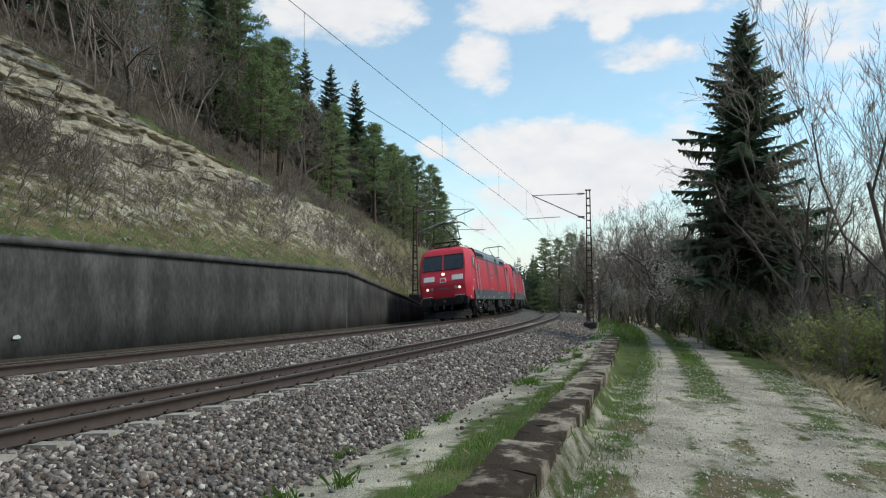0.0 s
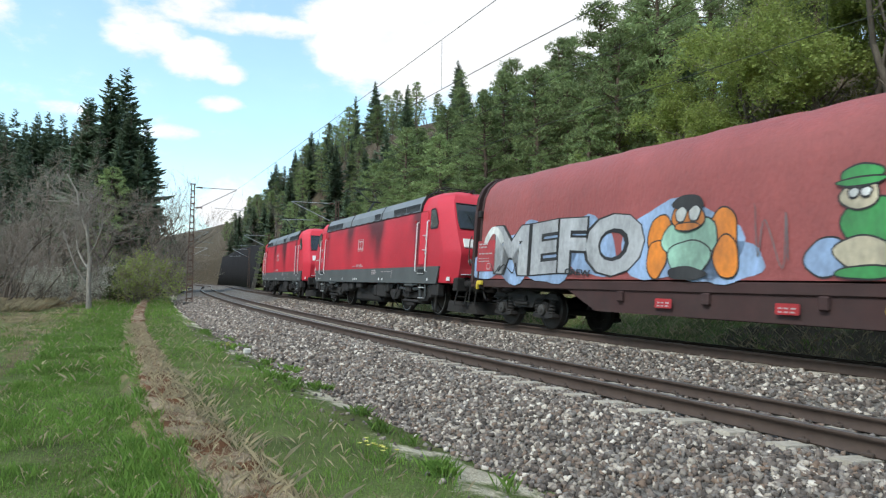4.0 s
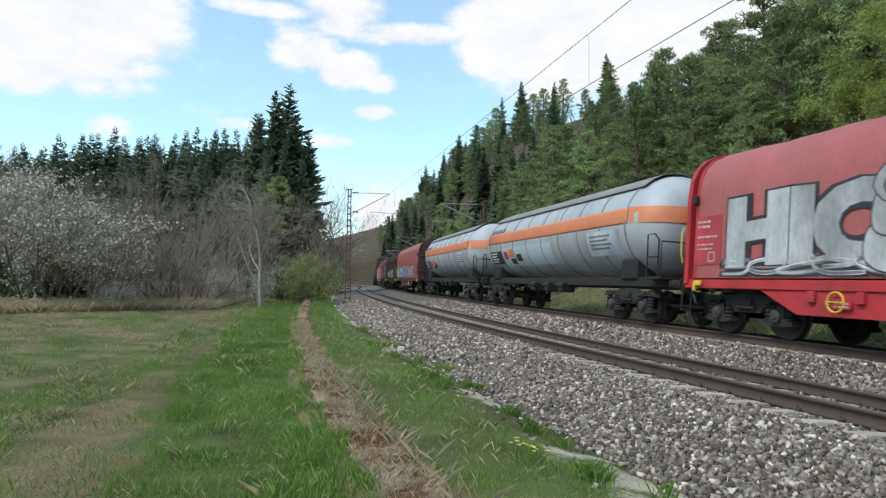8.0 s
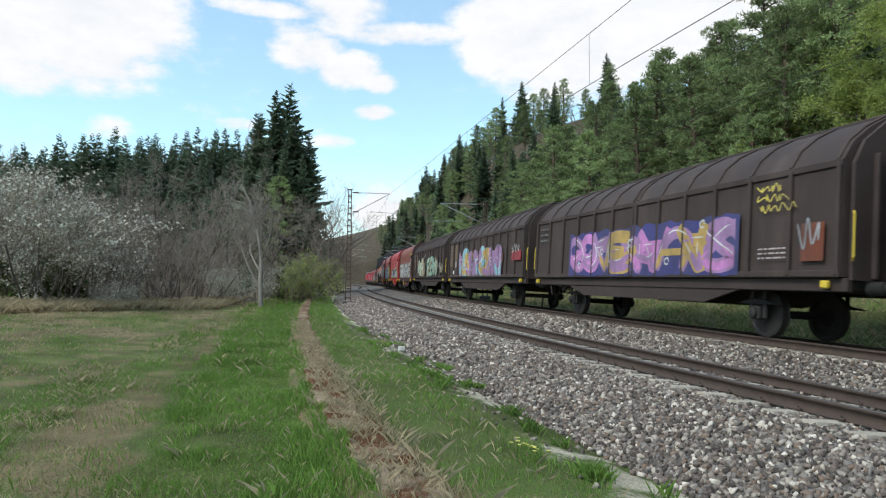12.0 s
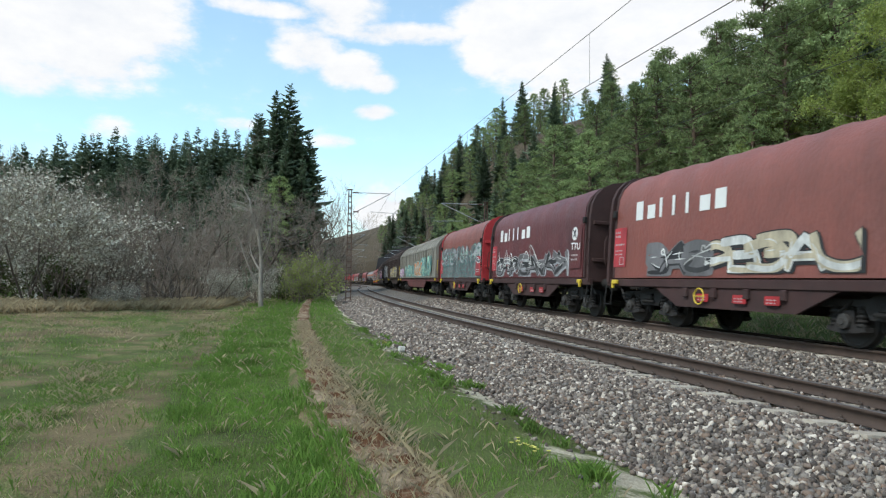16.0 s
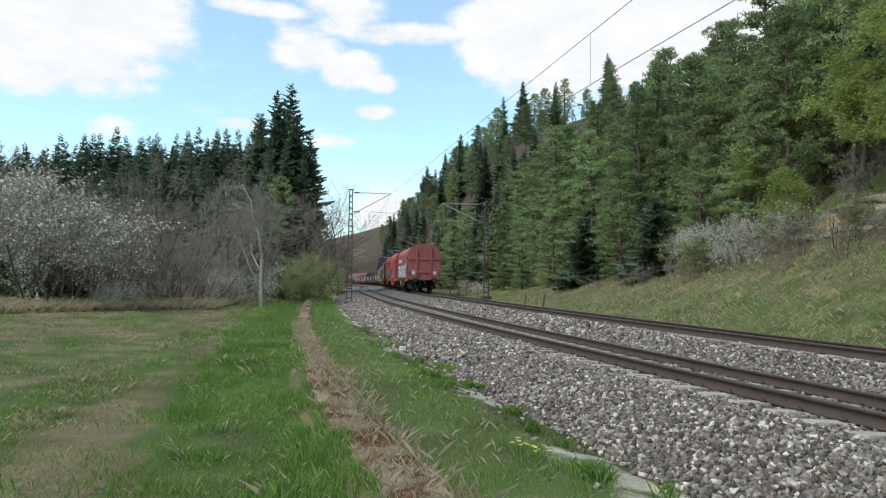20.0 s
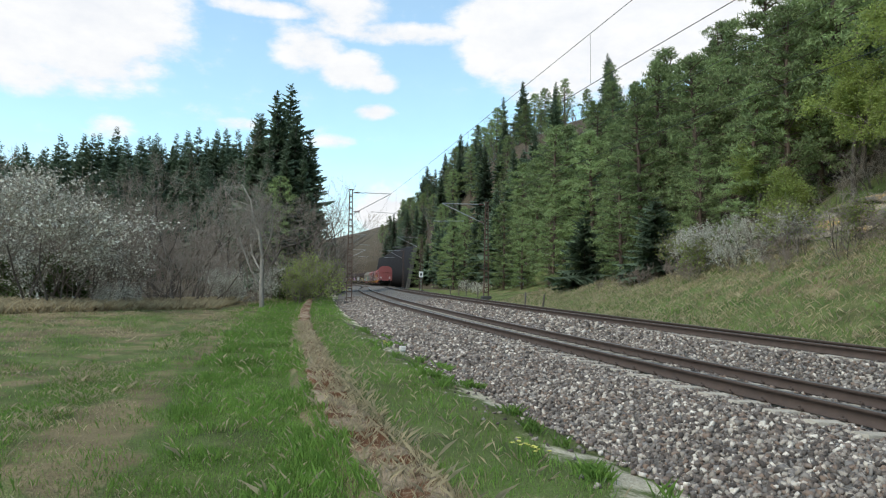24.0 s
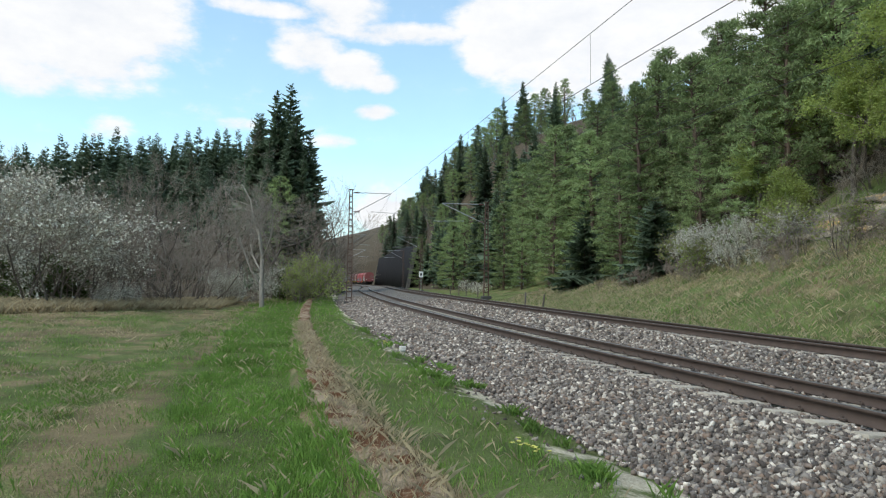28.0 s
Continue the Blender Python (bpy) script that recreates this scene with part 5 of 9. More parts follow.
def loco(u0, label, seed):
    t = thing("electric_locomotive", label, "locomotive", "locomotives")
    L = 18.9
    CARS.append((t, u0 + L / 2, 5.2))
    lev = [(1.05, 8.66, 1.42, 1.18), (1.55, 8.82, 1.475, 1.2), (1.95, 8.88, 1.49, 1.2), (2.45, 8.62, 1.49, 1.22), (2.85, 8.4, 1.485, 1.22), (3.2, 8.2, 1.465, 1.2), (3.5, 8.0, 1.40, 1.14), (3.72, 7.8, 1.27, 1.0), (3.85, 7.5, 1.0, 0.75)]
    # body: horizontal outlines stacked from sill to roof, sides divided so that soot can be placed
    ring = []
    nx = 100
    vs, fs = [], []
    fine = [tuple(a + (b - a) * k / 3 for a, b in zip(p, q)) for p, q in zip(lev[:-1], lev[1:]) for k in range(3)] + [lev[-1]]
    for z, xf, w, wf in fine:
        row = [(-xf, -wf)] + [(-(xf - 0.62) + 2 * (xf - 0.62) * i / nx, -w) for i in range(nx + 1)] + [(xf, -wf), (xf, wf)] + [((xf - 0.62) - 2 * (xf - 0.62) * i / nx, w) for i in range(nx + 1)] + [(-xf, wf)]
        ring.append(row)
        vs += [(x, y, z) for x, y in row]
    k = len(ring[0])
    for i in range(len(fine) - 1):
        fs += [(i * k + j, i * k + (j + 1) % k, (i + 1) * k + (j + 1) % k, (i + 1) * k + j) for j in range(k)]
    fs += [tuple(range(k)), tuple((len(fine) - 1) * k + j for j in range(k))]
    body = part("body", Shape().faces(vs, fs), M_RED, t, "traffic-red painted body stained with soot", smooth=True)
    me = body.data
    co = np.zeros(len(me.vertices) * 3, np.float32)
    me.vertices.foreach_get("co", co)
    co = co.reshape(-1, 3)
    soot = np.zeros(len(co))
    for x, wd, dp, am in ((-2.1, 0.6, 1.1, 0.9), (1.85, 0.5, 1.25, 1.3), (1.35, 0.8, 0.8, 1.0), (0.9, 0.9, 0.4, 0.6), (5.95, 0.2, 1.7, 1.3), (5.7, 0.4, 0.6, 0.8), (-5.75, 0.2, 1.0, 0.6), (0.2, 1.8, 0.5, 0.3), (-3.5, 1.2, 0.25, 0.35), (4.2, 1.4, 0.2, 0.3)):
        soot = np.maximum(soot, am * np.exp(-((co[:, 0] - x) / wd) ** 2) * np.exp(-(np.clip(3.25 - co[:, 2], 0, 9) / dp) ** 1.6) * (co[:, 2] < 3.4))
    drift = 0.95 + 0.3 * vnoise(co[:, 0] * 0.9 + seed, co[:, 2] * 0.5, 90 + seed)
    soot = np.clip(soot * drift * 1.1 + (0.28 if seed == 5 else 0.06) * (0.6 + 0.6 * vnoise(co[:, 0] * 0.5, co[:, 2] * 1.2, 95 + seed)), 0, 0.9)
    me.attributes.new("soot", "FLOAT", "POINT").data.foreach_set("value", soot.astype(np.float32))
    for sd in (-1, 1):
        y = sd * 1.482
        part("skirt", Shape().slab([(-7.75, 1.03), (-7.95, 1.56), (7.95, 1.56), (7.75, 1.03)], y + (0.012 if sd < 0 else 0.03), 0.042), M_SKIRT, t, "grey lower body band")
        part("ledge", Shape().box((0, sd * 1.45, 1.04), (15.4, 0.12, 0.06), 0.01), M_SKIRT, t)
    # roof
    rp = [(-1.49, 3.3), (-1.45, 3.56), (-1.31, 3.8), (-0.7, 3.89), (0.7, 3.89), (1.31, 3.8), (1.45, 3.56), (1.49, 3.3)]
    part("roof", loft(lambda x: rp, [-6.15, -6.1, -2.05, -2.02, 2.02, 2.05, 6.1, 6.15]), M_ROOF, t, "grey roof hoods")
    for x in (-6.15, -2.04, 2.04, 6.15):
        part("roof_joint", loft(lambda q: [(y * 1.006, z + 0.008) for y, z in rp], [x - 0.03, x + 0.03]), M_BLACK, t)
    for a, b in ((-6.0, -4.75), (-4.68, -3.45), (3.45, 4.68), (4.75, 6.0), (1.2, 1.85)):
        for sd in (-1, 1):
            g = Shape()
            g.faces([(a, sd * 1.497, 3.34), (b, sd * 1.497, 3.34), (b, sd * 1.466, 3.56), (a, sd * 1.466, 3.56)], [(0, 1, 2, 3)])
            n = int((b - a) / 0.075)
            for i in range(n):
                x = a + (b - a) * (i + 0.5) / n
                g.box((x, sd * 1.486, 3.45), (0.028, 0.02, 0.2), 0.0)
            part("grille", g, M_GRILL, t, "dark ventilation grille")
    for i in range(14):
        x = -5.2 + 10.4 * i / 13
        part("gutter_slot", Shape().box((x, -1.497, 3.318), (0.3, 0.012, 0.016), 0.0), M_BLACK, t)
    # roof gear
    eq = Shape()
    for x in np.arange(-4.6, 4.7, 0.66):
        eq.lathe((x, -0.35, 3.78), "z", [(0, 0.06), (0.05, 0.09), (0.08, 0.05), (0.13, 0.09), (0.16, 0.05), (0.21, 0.08), (0.26, 0.03)], 8)
    eq.rod((-4.6, -0.35, 4.06), (4.6, -0.35, 4.06), 0.025, n=6)
    part("roof_line", eq, M_UNDER, t)
    for e in (-1, 1):
        part("horn", Shape().rod((e * 7.3, -0.3, 3.86), (e * 7.65, -0.3, 3.9), 0.03, 0.07, 10), M_UNDER, t)
        part("roof_rail", Shape().pipe([(e * 5.7, -1.0, 3.8), (e * 5.7, -1.0, 3.93), (e * 6.6, -1.0, 3.93), (e * 6.6, -1.0, 3.84)], 0.022), M_UNDER, t)

    def panto(x, up, way):
        p = part("pantograph", Shape().box((x, 0, 3.92), (1.7, 0.1, 0.1), 0.01).box((x - 0.7, 0, 3.9), (0.12, 1.3, 0.1), 0.01).box((x + 0.7, 0, 3.9), (0.12, 1.3, 0.1), 0.01), M_UNDER, t)
        if up:
            knee, head = (x + way * 1.15, 0, 4.75), (x - way * 0.55, 0, 5.66)
            foot = (x - way * 0.35, 0, 3.98)
        else:
            knee, head = (x + way * 1.15, 0, 4.1), (x - way * 0.85, 0, 4.18)
            foot = (x - way * 0.4, 0, 3.98)
        part("lower_arm", Shape().rod(foot, knee, 0.055, 0.045, 8), M_SKIRT, p)
        arm = Shape().rod((knee[0], -0.18, knee[2]), (head[0], -0.42, head[2] - 0.06), 0.022, n=6).rod((knee[0], 0.18, knee[2]), (head[0], 0.42, head[2] - 0.06), 0.022, n=6).rod((knee[0], -0.3, knee[2]), (knee[0], 0.3, knee[2]), 0.04, n=8)
        part("upper_arm", arm, M_UNDER, p)
        hd = Shape()
        for o in (-0.18, 0.18):
            hd.pipe([(head[0] + o, -0.95, head[2] - 0.28), (head[0] + o, -0.8, head[2] - 0.08), (head[0] + o, -0.6, head[2]), (head[0] + o, 0.6, head[2]), (head[0] + o, 0.8, head[2] - 0.08), (head[0] + o, 0.95, head[2] - 0.28)], 0.02)
        hd.rod((head[0] - 0.18, -0.42, head[2] - 0.04), (head[0] + 0.18, -0.42, head[2] - 0.04), 0.015, n=6).rod((head[0] - 0.18, 0.42, head[2] - 0.04), (head[0] + 0.18, 0.42, head[2] - 0.04), 0.015, n=6)
        part("contact_strip", hd, M_UNDER, p)

    panto(-4.7, True, 1)
    panto(5.0, False, -1)
    panto(-6.3, False, 1)
    # cabs
    for e in (-1, 1):
        for sd in (-1, 1):
            y = sd * 1.492
            s2 = 0.006 if sd < 0 else 0.018

            def pl(pts, mt, nm, lab="", th=0.012, off=0.0):
                return part(nm, Shape().slab([(e * x, z) for x, z in pts], y + (0.004 if sd < 0 else 0.008) - sd * 0 + (off if sd > 0 else -off), th), mt, t, lab)

            pl([(7.66, 2.72), (7.7, 2.86), (7.48, 3.22), (7.38, 3.3), (7.1, 3.3), (7.05, 3.25), (7.05, 2.74), (7.1, 2.68), (7.6, 2.68)], M_BLACK, "window_seal", "black rubber window seal")
            pl([(7.61, 2.75), (7.65, 2.86), (7.44, 3.18), (7.36, 3.25), (7.14, 3.25), (7.1, 3.2), (7.1, 2.78), (7.14, 2.73), (7.56, 2.73)], M_SIDEGLASS, "side_window", "reflecting cab side window", 0.008, 0.009)
            fr = Shape()
            for a, b in (((6.83, 1.62), (6.83, 3.22)), ((6.19, 1.62), (6.19, 3.22)), ((6.79, 3.26), (6.23, 3.26)), ((6.79, 1.6), (6.23, 1.6))):
                fr.rod((e * a[0], y, a[1]), (e * b[0], y, b[1]), 0.012, n=5)
            d = pl([(6.82, 1.63), (6.82, 3.2), (6.77, 3.25), (6.25, 3.25), (6.2, 3.2), (6.2, 1.63)], M_RED, "cab_door", "red cab door")
            part("door_seal", fr, M_REDFRAME, d)
            for z in (2.06, 2.5):
                part("door_handle", Shape().rod((e * 6.74, y, z), (e * 6.74, y + sd * 0.05, z), 0.02).rod((e * 6.76, y + sd * 0.05, z), (e * 6.57, y + sd * 0.05, z + 0.01), 0.016).box((e * 6.74, y + sd * 0.012, z - 0.03), (0.06, 0.02, 0.2), 0.01), M_CHROME, d)
            for x in (6.94, 6.06):
                part("handrail", Shape().pipe([(e * x, y, 2.95), (e * x, y + sd * 0.07, 2.93), (e * x, y + sd * 0.07, 1.42), (e * x, y, 1.4)], 0.024, 8), M_CHROME, t, "bright steel handrail")
            part("step_recess", Shape().box((e * 6.5, sd * 1.5, 1.4), (0.56, 0.06, 0.17), 0.01), M_BLACK, t)
            part("step_edge", Shape().rod((e * 6.76, sd * 1.54, 1.34), (e * 6.24, sd * 1.54, 1.34), 0.016, n=6), M_CHROME, t)
            for x in (6.72, 6.28):
                part("step_side", Shape().box((e * x, sd * 1.42, 0.78), (0.035, 0.06, 0.55), 0.006), M_SKIRT, t)
            for z in (0.88, 0.54):
                part("step_tread", Shape().box((e * 6.5, sd * 1.44, z), (0.44, 0.12, 0.03), 0.006), M_CHROME, t)
            part("sand_box", Shape().box((e * 7.55, sd * 1.33, 0.82), (0.5, 0.28, 0.4), 0.05), M_BOGIE, t)
            part("rail_guard", Shape().box((e * 7.15, sd * 1.2, 0.6), (0.14, 0.1, 0.9), 0.02), M_BOGIE, t)
            part("small_lamp", Shape().box((e * 5.78, sd * 1.51, 2.98), (0.1, 0.06, 0.09), 0.02), M_REDFRAME, t)
            part("corner_plate", Shape().slab([(e * 8.45, 1.12), (e * 8.1, 1.12), (e * 8.1, 1.24), (e * 8.45, 1.24)], sd * 1.36 + 0.02 - (0.02 if sd > 0 else 0.0), 0.03), M_WHITE, t)
        # front: the sloping face runs from (8.85, 1.95) to (7.97, 3.2)
        def fpt(yy, z, o=0.012):
            xx = float(np.interp(z, [q[0] for q in lev], [q[1] for q in lev]))
            return (e * (xx + o), yy, z + 0.006)

        for sd in (-1, 1):
            a, b = (0.05, 1.1)
            part("windscreen", Shape().faces([fpt(sd * a, 2.68), fpt(sd * b, 2.68), fpt(sd * (b + 0.02), 2.85), fpt(sd * b, 3.2), fpt(sd * (b - 0.02), 3.4), fpt(sd * a, 3.4), fpt(sd * a, 3.2), fpt(sd * a, 2.85)], [(0, 1, 2, 7), (7, 2, 3, 6), (6, 3, 4, 5)]), M_GLASS, t, "dark sloping windscreen")
            part("screen_frame", Shape().pipe([fpt(sd * a, 2.66, 0.02), fpt(sd * (b + 0.02), 2.66, 0.02), fpt(sd * (b + 0.04), 2.85, 0.02), fpt(sd * b, 3.42, 0.02), fpt(sd * a, 3.42, 0.02)], 0.022), M_BLACK, t)
            part("wiper", Shape().rod(fpt(sd * 0.5, 2.52, 0.05), fpt(sd * 0.75, 3.1, 0.05), 0.01, n=5), M_BLACK, t)
            part("front_panel", Shape().box(fpt(sd * 0.78, 2.22, 0.0), (0.06, 0.6, 0.3), 0.02, turn=pose(0, 0, 0, 0, -e * 30, 0)), M_WHITE, t, "white front panel")
            part("headlamp", Shape().lathe((0, sd * 0.88, 1.72), "x", [(e * 8.78, 0.065), (e * 8.88, 0.065), (e * 8.89, 0.045)], 14), M_LAMP if e < 0 and seed == 3 else M_LENS, t, "lit round headlamp" if e < 0 and seed == 3 else "unlit round headlamp", smooth=True)
            part("tail_lamp", Shape().lathe((0, sd * 0.66, 1.72), "x", [(e * 8.78, 0.09), (e * 8.87, 0.09), (e * 8.88, 0.06)], 14), M_LENS, t, smooth=True)
            part("front_step", Shape().pipe([(e * 8.75, sd * 1.15, 0.95), (e * 8.75, sd * 1.3, 0.4), (e * 8.75, sd * 0.95, 0.4), (e * 8.75, sd * 0.85, 0.95)], 0.022).rod((e * 8.75, sd * 1.25, 0.65), (e * 8.75, sd * 0.9, 0.65), 0.02), M_UNDER, t)
            part("buffer", Shape().lathe((0, sd * 0.875, 1.05), "x", [(e * 8.55, 0.2), (e * 8.75, 0.2), (e * 8.76, 0.13), (e * 9.1, 0.13), (e * 9.11, 0.1), (e * 9.36, 0.1), (e * 9.37, 0.24), (e * 9.42, 0.25), (e * 9.45, 0.22)], 16), M_UNDER, t, smooth=True)
            part("buffer_step", Shape().box((e * 8.95, sd * 0.875, 1.32), (0.36, 0.5, 0.03), 0.005), M_CHROME, t)
        part("top_lamp", Shape().lathe((0, 0, 2.42), "x", [(e * 8.5, 0.1), (e * 8.64, 0.1), (e * 8.66, 0.07)], 14), M_LAMP if e < 0 and seed == 3 else M_LENS, t, smooth=True)
        part("front_mark", Shape().box(fpt(0, 2.12, 0.0), (0.05, 0.34, 0.26), 0.01, turn=pose(0, 0, 0, 0, -e * 30, 0)), M_WHITE, t)
        part("front_mark", Shape().box(fpt(0, 2.12, 0.01), (0.05, 0.27, 0.18), 0.01, turn=pose(0, 0, 0, 0, -e * 30, 0)), M_RED, t)
        bx = Shape()
        for i in range(6):
            bx.box((e * 8.86, -0.3 + 0.12 * i, 1.72), (0.03, 0.07, 0.1), 0.0)
        part("front_number", bx, P_GREY, t)
        part("buffer_beam", Shape().box((e * 8.62, 0, 1.02), (0.3, 2.5, 0.42), 0.03), M_UNDER, t)
        part("plough", Shape().faces([(e * 8.3, -1.25, 0.52), (e * 8.72, -0.6, 0.5), (e * 8.72, 0.6, 0.5), (e * 8.3, 1.25, 0.52), (e * 8.4, -1.35, 0.2), (e * 8.95, -0.6, 0.15), (e * 8.95, 0.6, 0.15), (e * 8.4, 1.35, 0.2)],
                                     [(0, 1, 5, 4), (1, 2, 6, 5), (2, 3, 7, 6), (4, 5, 6, 7), (0, 1, 2, 3), (0, 3, 7, 4)]), M_UNDER, t)
        part("coupling", Shape().box((e * 9.0, 0, 1.02), (0.5, 0.14, 0.16), 0.03).rod((e * 9.1, 0, 1.0), (e * 9.3, 0, 0.62), 0.035), M_UNDER, t)
        for y in (-0.4, 0.4, 0.55):
            part("brake_hose", Shape().pipe([(e * 8.8, y, 0.98), (e * 9.1, y, 0.6), (e * 9.25, y * 0.9, 0.62)], 0.03), M_BLACK, t)
        # bogie
        xc = e * 4.9
        b = part("bogie", Shape().box((xc, 0, 0.8), (1.0, 2.0, 0.3), 0.05), M_BOGIE, t)
        for sd in (-1, 1):
            y = sd * 1.12
            part("side_frame", Shape().slab([(xc - 1.9, 0.72), (xc - 1.8, 0.92), (xc - 0.8, 0.92), (xc - 0.5, 0.72), (xc + 0.5, 0.72), (xc + 0.8, 0.92), (xc + 1.8, 0.92), (xc + 1.9, 0.72), (xc + 0.6, 0.52), (xc - 0.6, 0.52)], y + 0.09, 0.18), M_BOGIE, b)
            for ax in (-1.38, 1.38):
                part("axle_box", Shape().box((xc + ax, y, 0.63), (0.34, 0.3, 0.34), 0.05).lathe((xc + ax, y, 0.63), "y", [(sd * 0.12, 0.17), (sd * 0.22, 0.16), (sd * 0.25, 0.08)], 14), M_BOGIE, b)
                part("spring", Shape().lathe((xc + ax + (0.42 if ax < 0 else -0.42), y, 0), "z", [(0.55, 0.1), (0.6, 0.13), (0.65, 0.09), (0.7, 0.13), (0.75, 0.09), (0.8, 0.13), (0.86, 0.1)], 12), M_UNDER, b, smooth=True)
                part("damper", Shape().rod((xc + ax * 0.25, sd * 1.3, 0.83), (xc + ax * 0.72, sd * 1.3, 0.86), 0.055, n=8).rod((xc + ax * 0.72, sd * 1.3, 0.86), (xc + ax * 0.9, sd * 1.3, 0.86), 0.03, n=8), M_SKIRT, b)
                part("sand_pipe", Shape().pipe([(xc + ax * 1.35, sd * 1.25, 0.95), (xc + ax * 1.45, sd * 1.2, 0.5), (xc + ax * 1.4, sd * 0.95, 0.2)], 0.03), M_BLACK, b)
            part("flexicoil", Shape().box((xc, sd * 1.25, 0.92), (0.42, 0.3, 0.46), 0.05), M_BOGIE, b)
            part("cable", Shape().pipe([(xc - 0.5, sd * 1.33, 1.0), (xc - 0.45, sd * 1.36, 0.7), (xc - 0.2, sd * 1.36, 0.58), (xc + 0.1, sd * 1.36, 0.66), (xc + 0.2, sd * 1.33, 1.0)], 0.02), M_BLACK, b)
        for ax in (-1.38, 1.38):
            wheelset(b, xc + ax, 0.64, True)
        for sd in (-1, 1):
            for ax in (-1.38, 1.38):
                x = xc + ax
                part("axle_guide", Shape().slab([(x - 0.62, 0.98), (x - 0.5, 0.62), (x - 0.22, 0.44), (x + 0.22, 0.44), (x + 0.5, 0.62), (x + 0.62, 0.98), (x + 0.45, 0.98), (x + 0.3, 0.8), (x - 0.3, 0.8), (x - 0.45, 0.98)], sd * 1.3 + 0.03, 0.06), M_BOGIE, b)
                for o in (-0.34, 0.34):
                    part("spring_cup", Shape().box((x + o, sd * 1.3, 0.9), (0.2, 0.16, 0.2), 0.03), M_UNDER, b)
                part("earth_cable", Shape().pipe([(x + 0.1, sd * 1.4, 0.7), (x + 0.3, sd * 1.42, 0.55), (x + 0.45, sd * 1.4, 0.75), (x + 0.4, sd * 1.36, 1.0)], 0.018), M_BLACK, b)
                part("brake_caliper", Shape().box((x - math.copysign(0.72, ax), sd * 1.02, 0.55), (0.24, 0.3, 0.42), 0.05), M_UNDER, b)
            part("traction_rod", Shape().rod((xc - 0.7, sd * 1.22, 0.42), (xc + 0.7, sd * 1.22, 0.42), 0.05, n=8), M_BOGIE, b)
            part("yaw_damper", Shape().rod((xc - 0.15, sd * 1.42, 0.97), (xc + 0.55, sd * 1.42, 0.97), 0.06, n=10).rod((xc + 0.55, sd * 1.42, 0.97), (xc + 0.95, sd * 1.42, 0.97), 0.035, n=8), M_SKIRT, b)
            part("foot_plate", Shape().box((xc, sd * 1.2, 0.3), (0.7, 0.16, 0.1), 0.03), M_UNDER, b)
            part("bracket", Shape().box((xc - 2.25, sd * 1.36, 0.82), (0.14, 0.14, 0.5), 0.02), M_BOGIE, t)
            part("bracket", Shape().box((xc + 2.25, sd * 1.36, 0.82), (0.14, 0.14, 0.5), 0.02), M_BOGIE, t)
    part("transformer", Shape().box((0.0, 0, 0.62), (3.4, 2.3, 0.7), 0.08), M_UNDER, t)
    for x, w_, z, hh in ((-2.6, 0.9, 0.82, 0.4), (-1.7, 0.5, 0.86, 0.3), (2.35, 1.0, 0.75, 0.55), (1.6, 0.35, 0.72, 0.45), (3.0, 0.35, 0.86, 0.35), (-0.6, 0.7, 0.9, 0.25)):
        for sd in (-1, 1):
            part("equipment_box", Shape().box((x, sd * 1.25, z), (w_, 0.36, hh), 0.04), M_BOGIE if w_ > 0.4 else M_UNDER, t)
    # markings
    y = -1.4925
    pale = mat("logo_pale", (0.5, 0.36, 0.36), 0.6, vary=0.1, bump=0)
    logo = Shape()
    dx = 0.0 if seed == 3 else 0.4
    for a, b in (((-1.16, 2.26), (-0.46, 2.26)), ((-0.46, 2.26), (-0.46, 2.70)), ((-0.46, 2.70), (-1.16, 2.70)), ((-1.16, 2.70), (-1.16, 2.26))):
        logo.rod((a[0] + dx, y, a[1]), (b[0] + dx, y, b[1]), 0.014, n=4)
    logo = part("logo", logo.box((-0.81 + dx, y - 0.001, 2.48), (0.6, 0.004, 0.34), 0), pale, t, "pale framed emblem with plain red shapes")
    for x in (-1.04 + dx, -0.76 + dx):
        part("logo_shape", Shape().slab([(x, 2.36), (x + 0.14, 2.36), (x + 0.21, 2.43), (x + 0.21, 2.53), (x + 0.14, 2.60), (x, 2.60)], y - 0.004, 0.003), M_REDFRAME, logo)
    for i in range(14):
        x = -1.85 + dx + 0.1 * i + (0.08 if i > 4 else 0.0) + (0.06 if i > 7 else 0.0)
        big = 4 < i < 12
        panel(x, x + (0.06 if big else 0.045), 1.62, 1.62 + (0.125 if big else 0.075), y, pale, t, "number_bar", th=0.003)
    bars(-7.95, 2.02, 0.62, 1, y, t, P_WHITE, seed + 1, high=0.055)
    for x in (-7.2, -6.9, -4.9, -2.9, -1.2, -0.97, -0.74, 2.17, 2.57, 7.0):
        panel(x, x + 0.11, 1.1, 1.19, -1.515, M_WHITE, t, "marking")
    bars(2.44, 1.42, 1.1, 1, -1.51, t, M_FAINT, seed, 0.1, 0.02)
    bars(3.58, 1.44, 0.12, 5, -1.51, t, M_FAINT, seed + 3, 0.06, 0.03)
    bars(1.3, 1.46, 0.55, 3, -1.512, t, M_FAINT, seed + 7, 0.065, 0.04)
    panel(-8.16, -8.02, 1.45, 1.7, -1.478, M_WHITE, t, "warning_label")
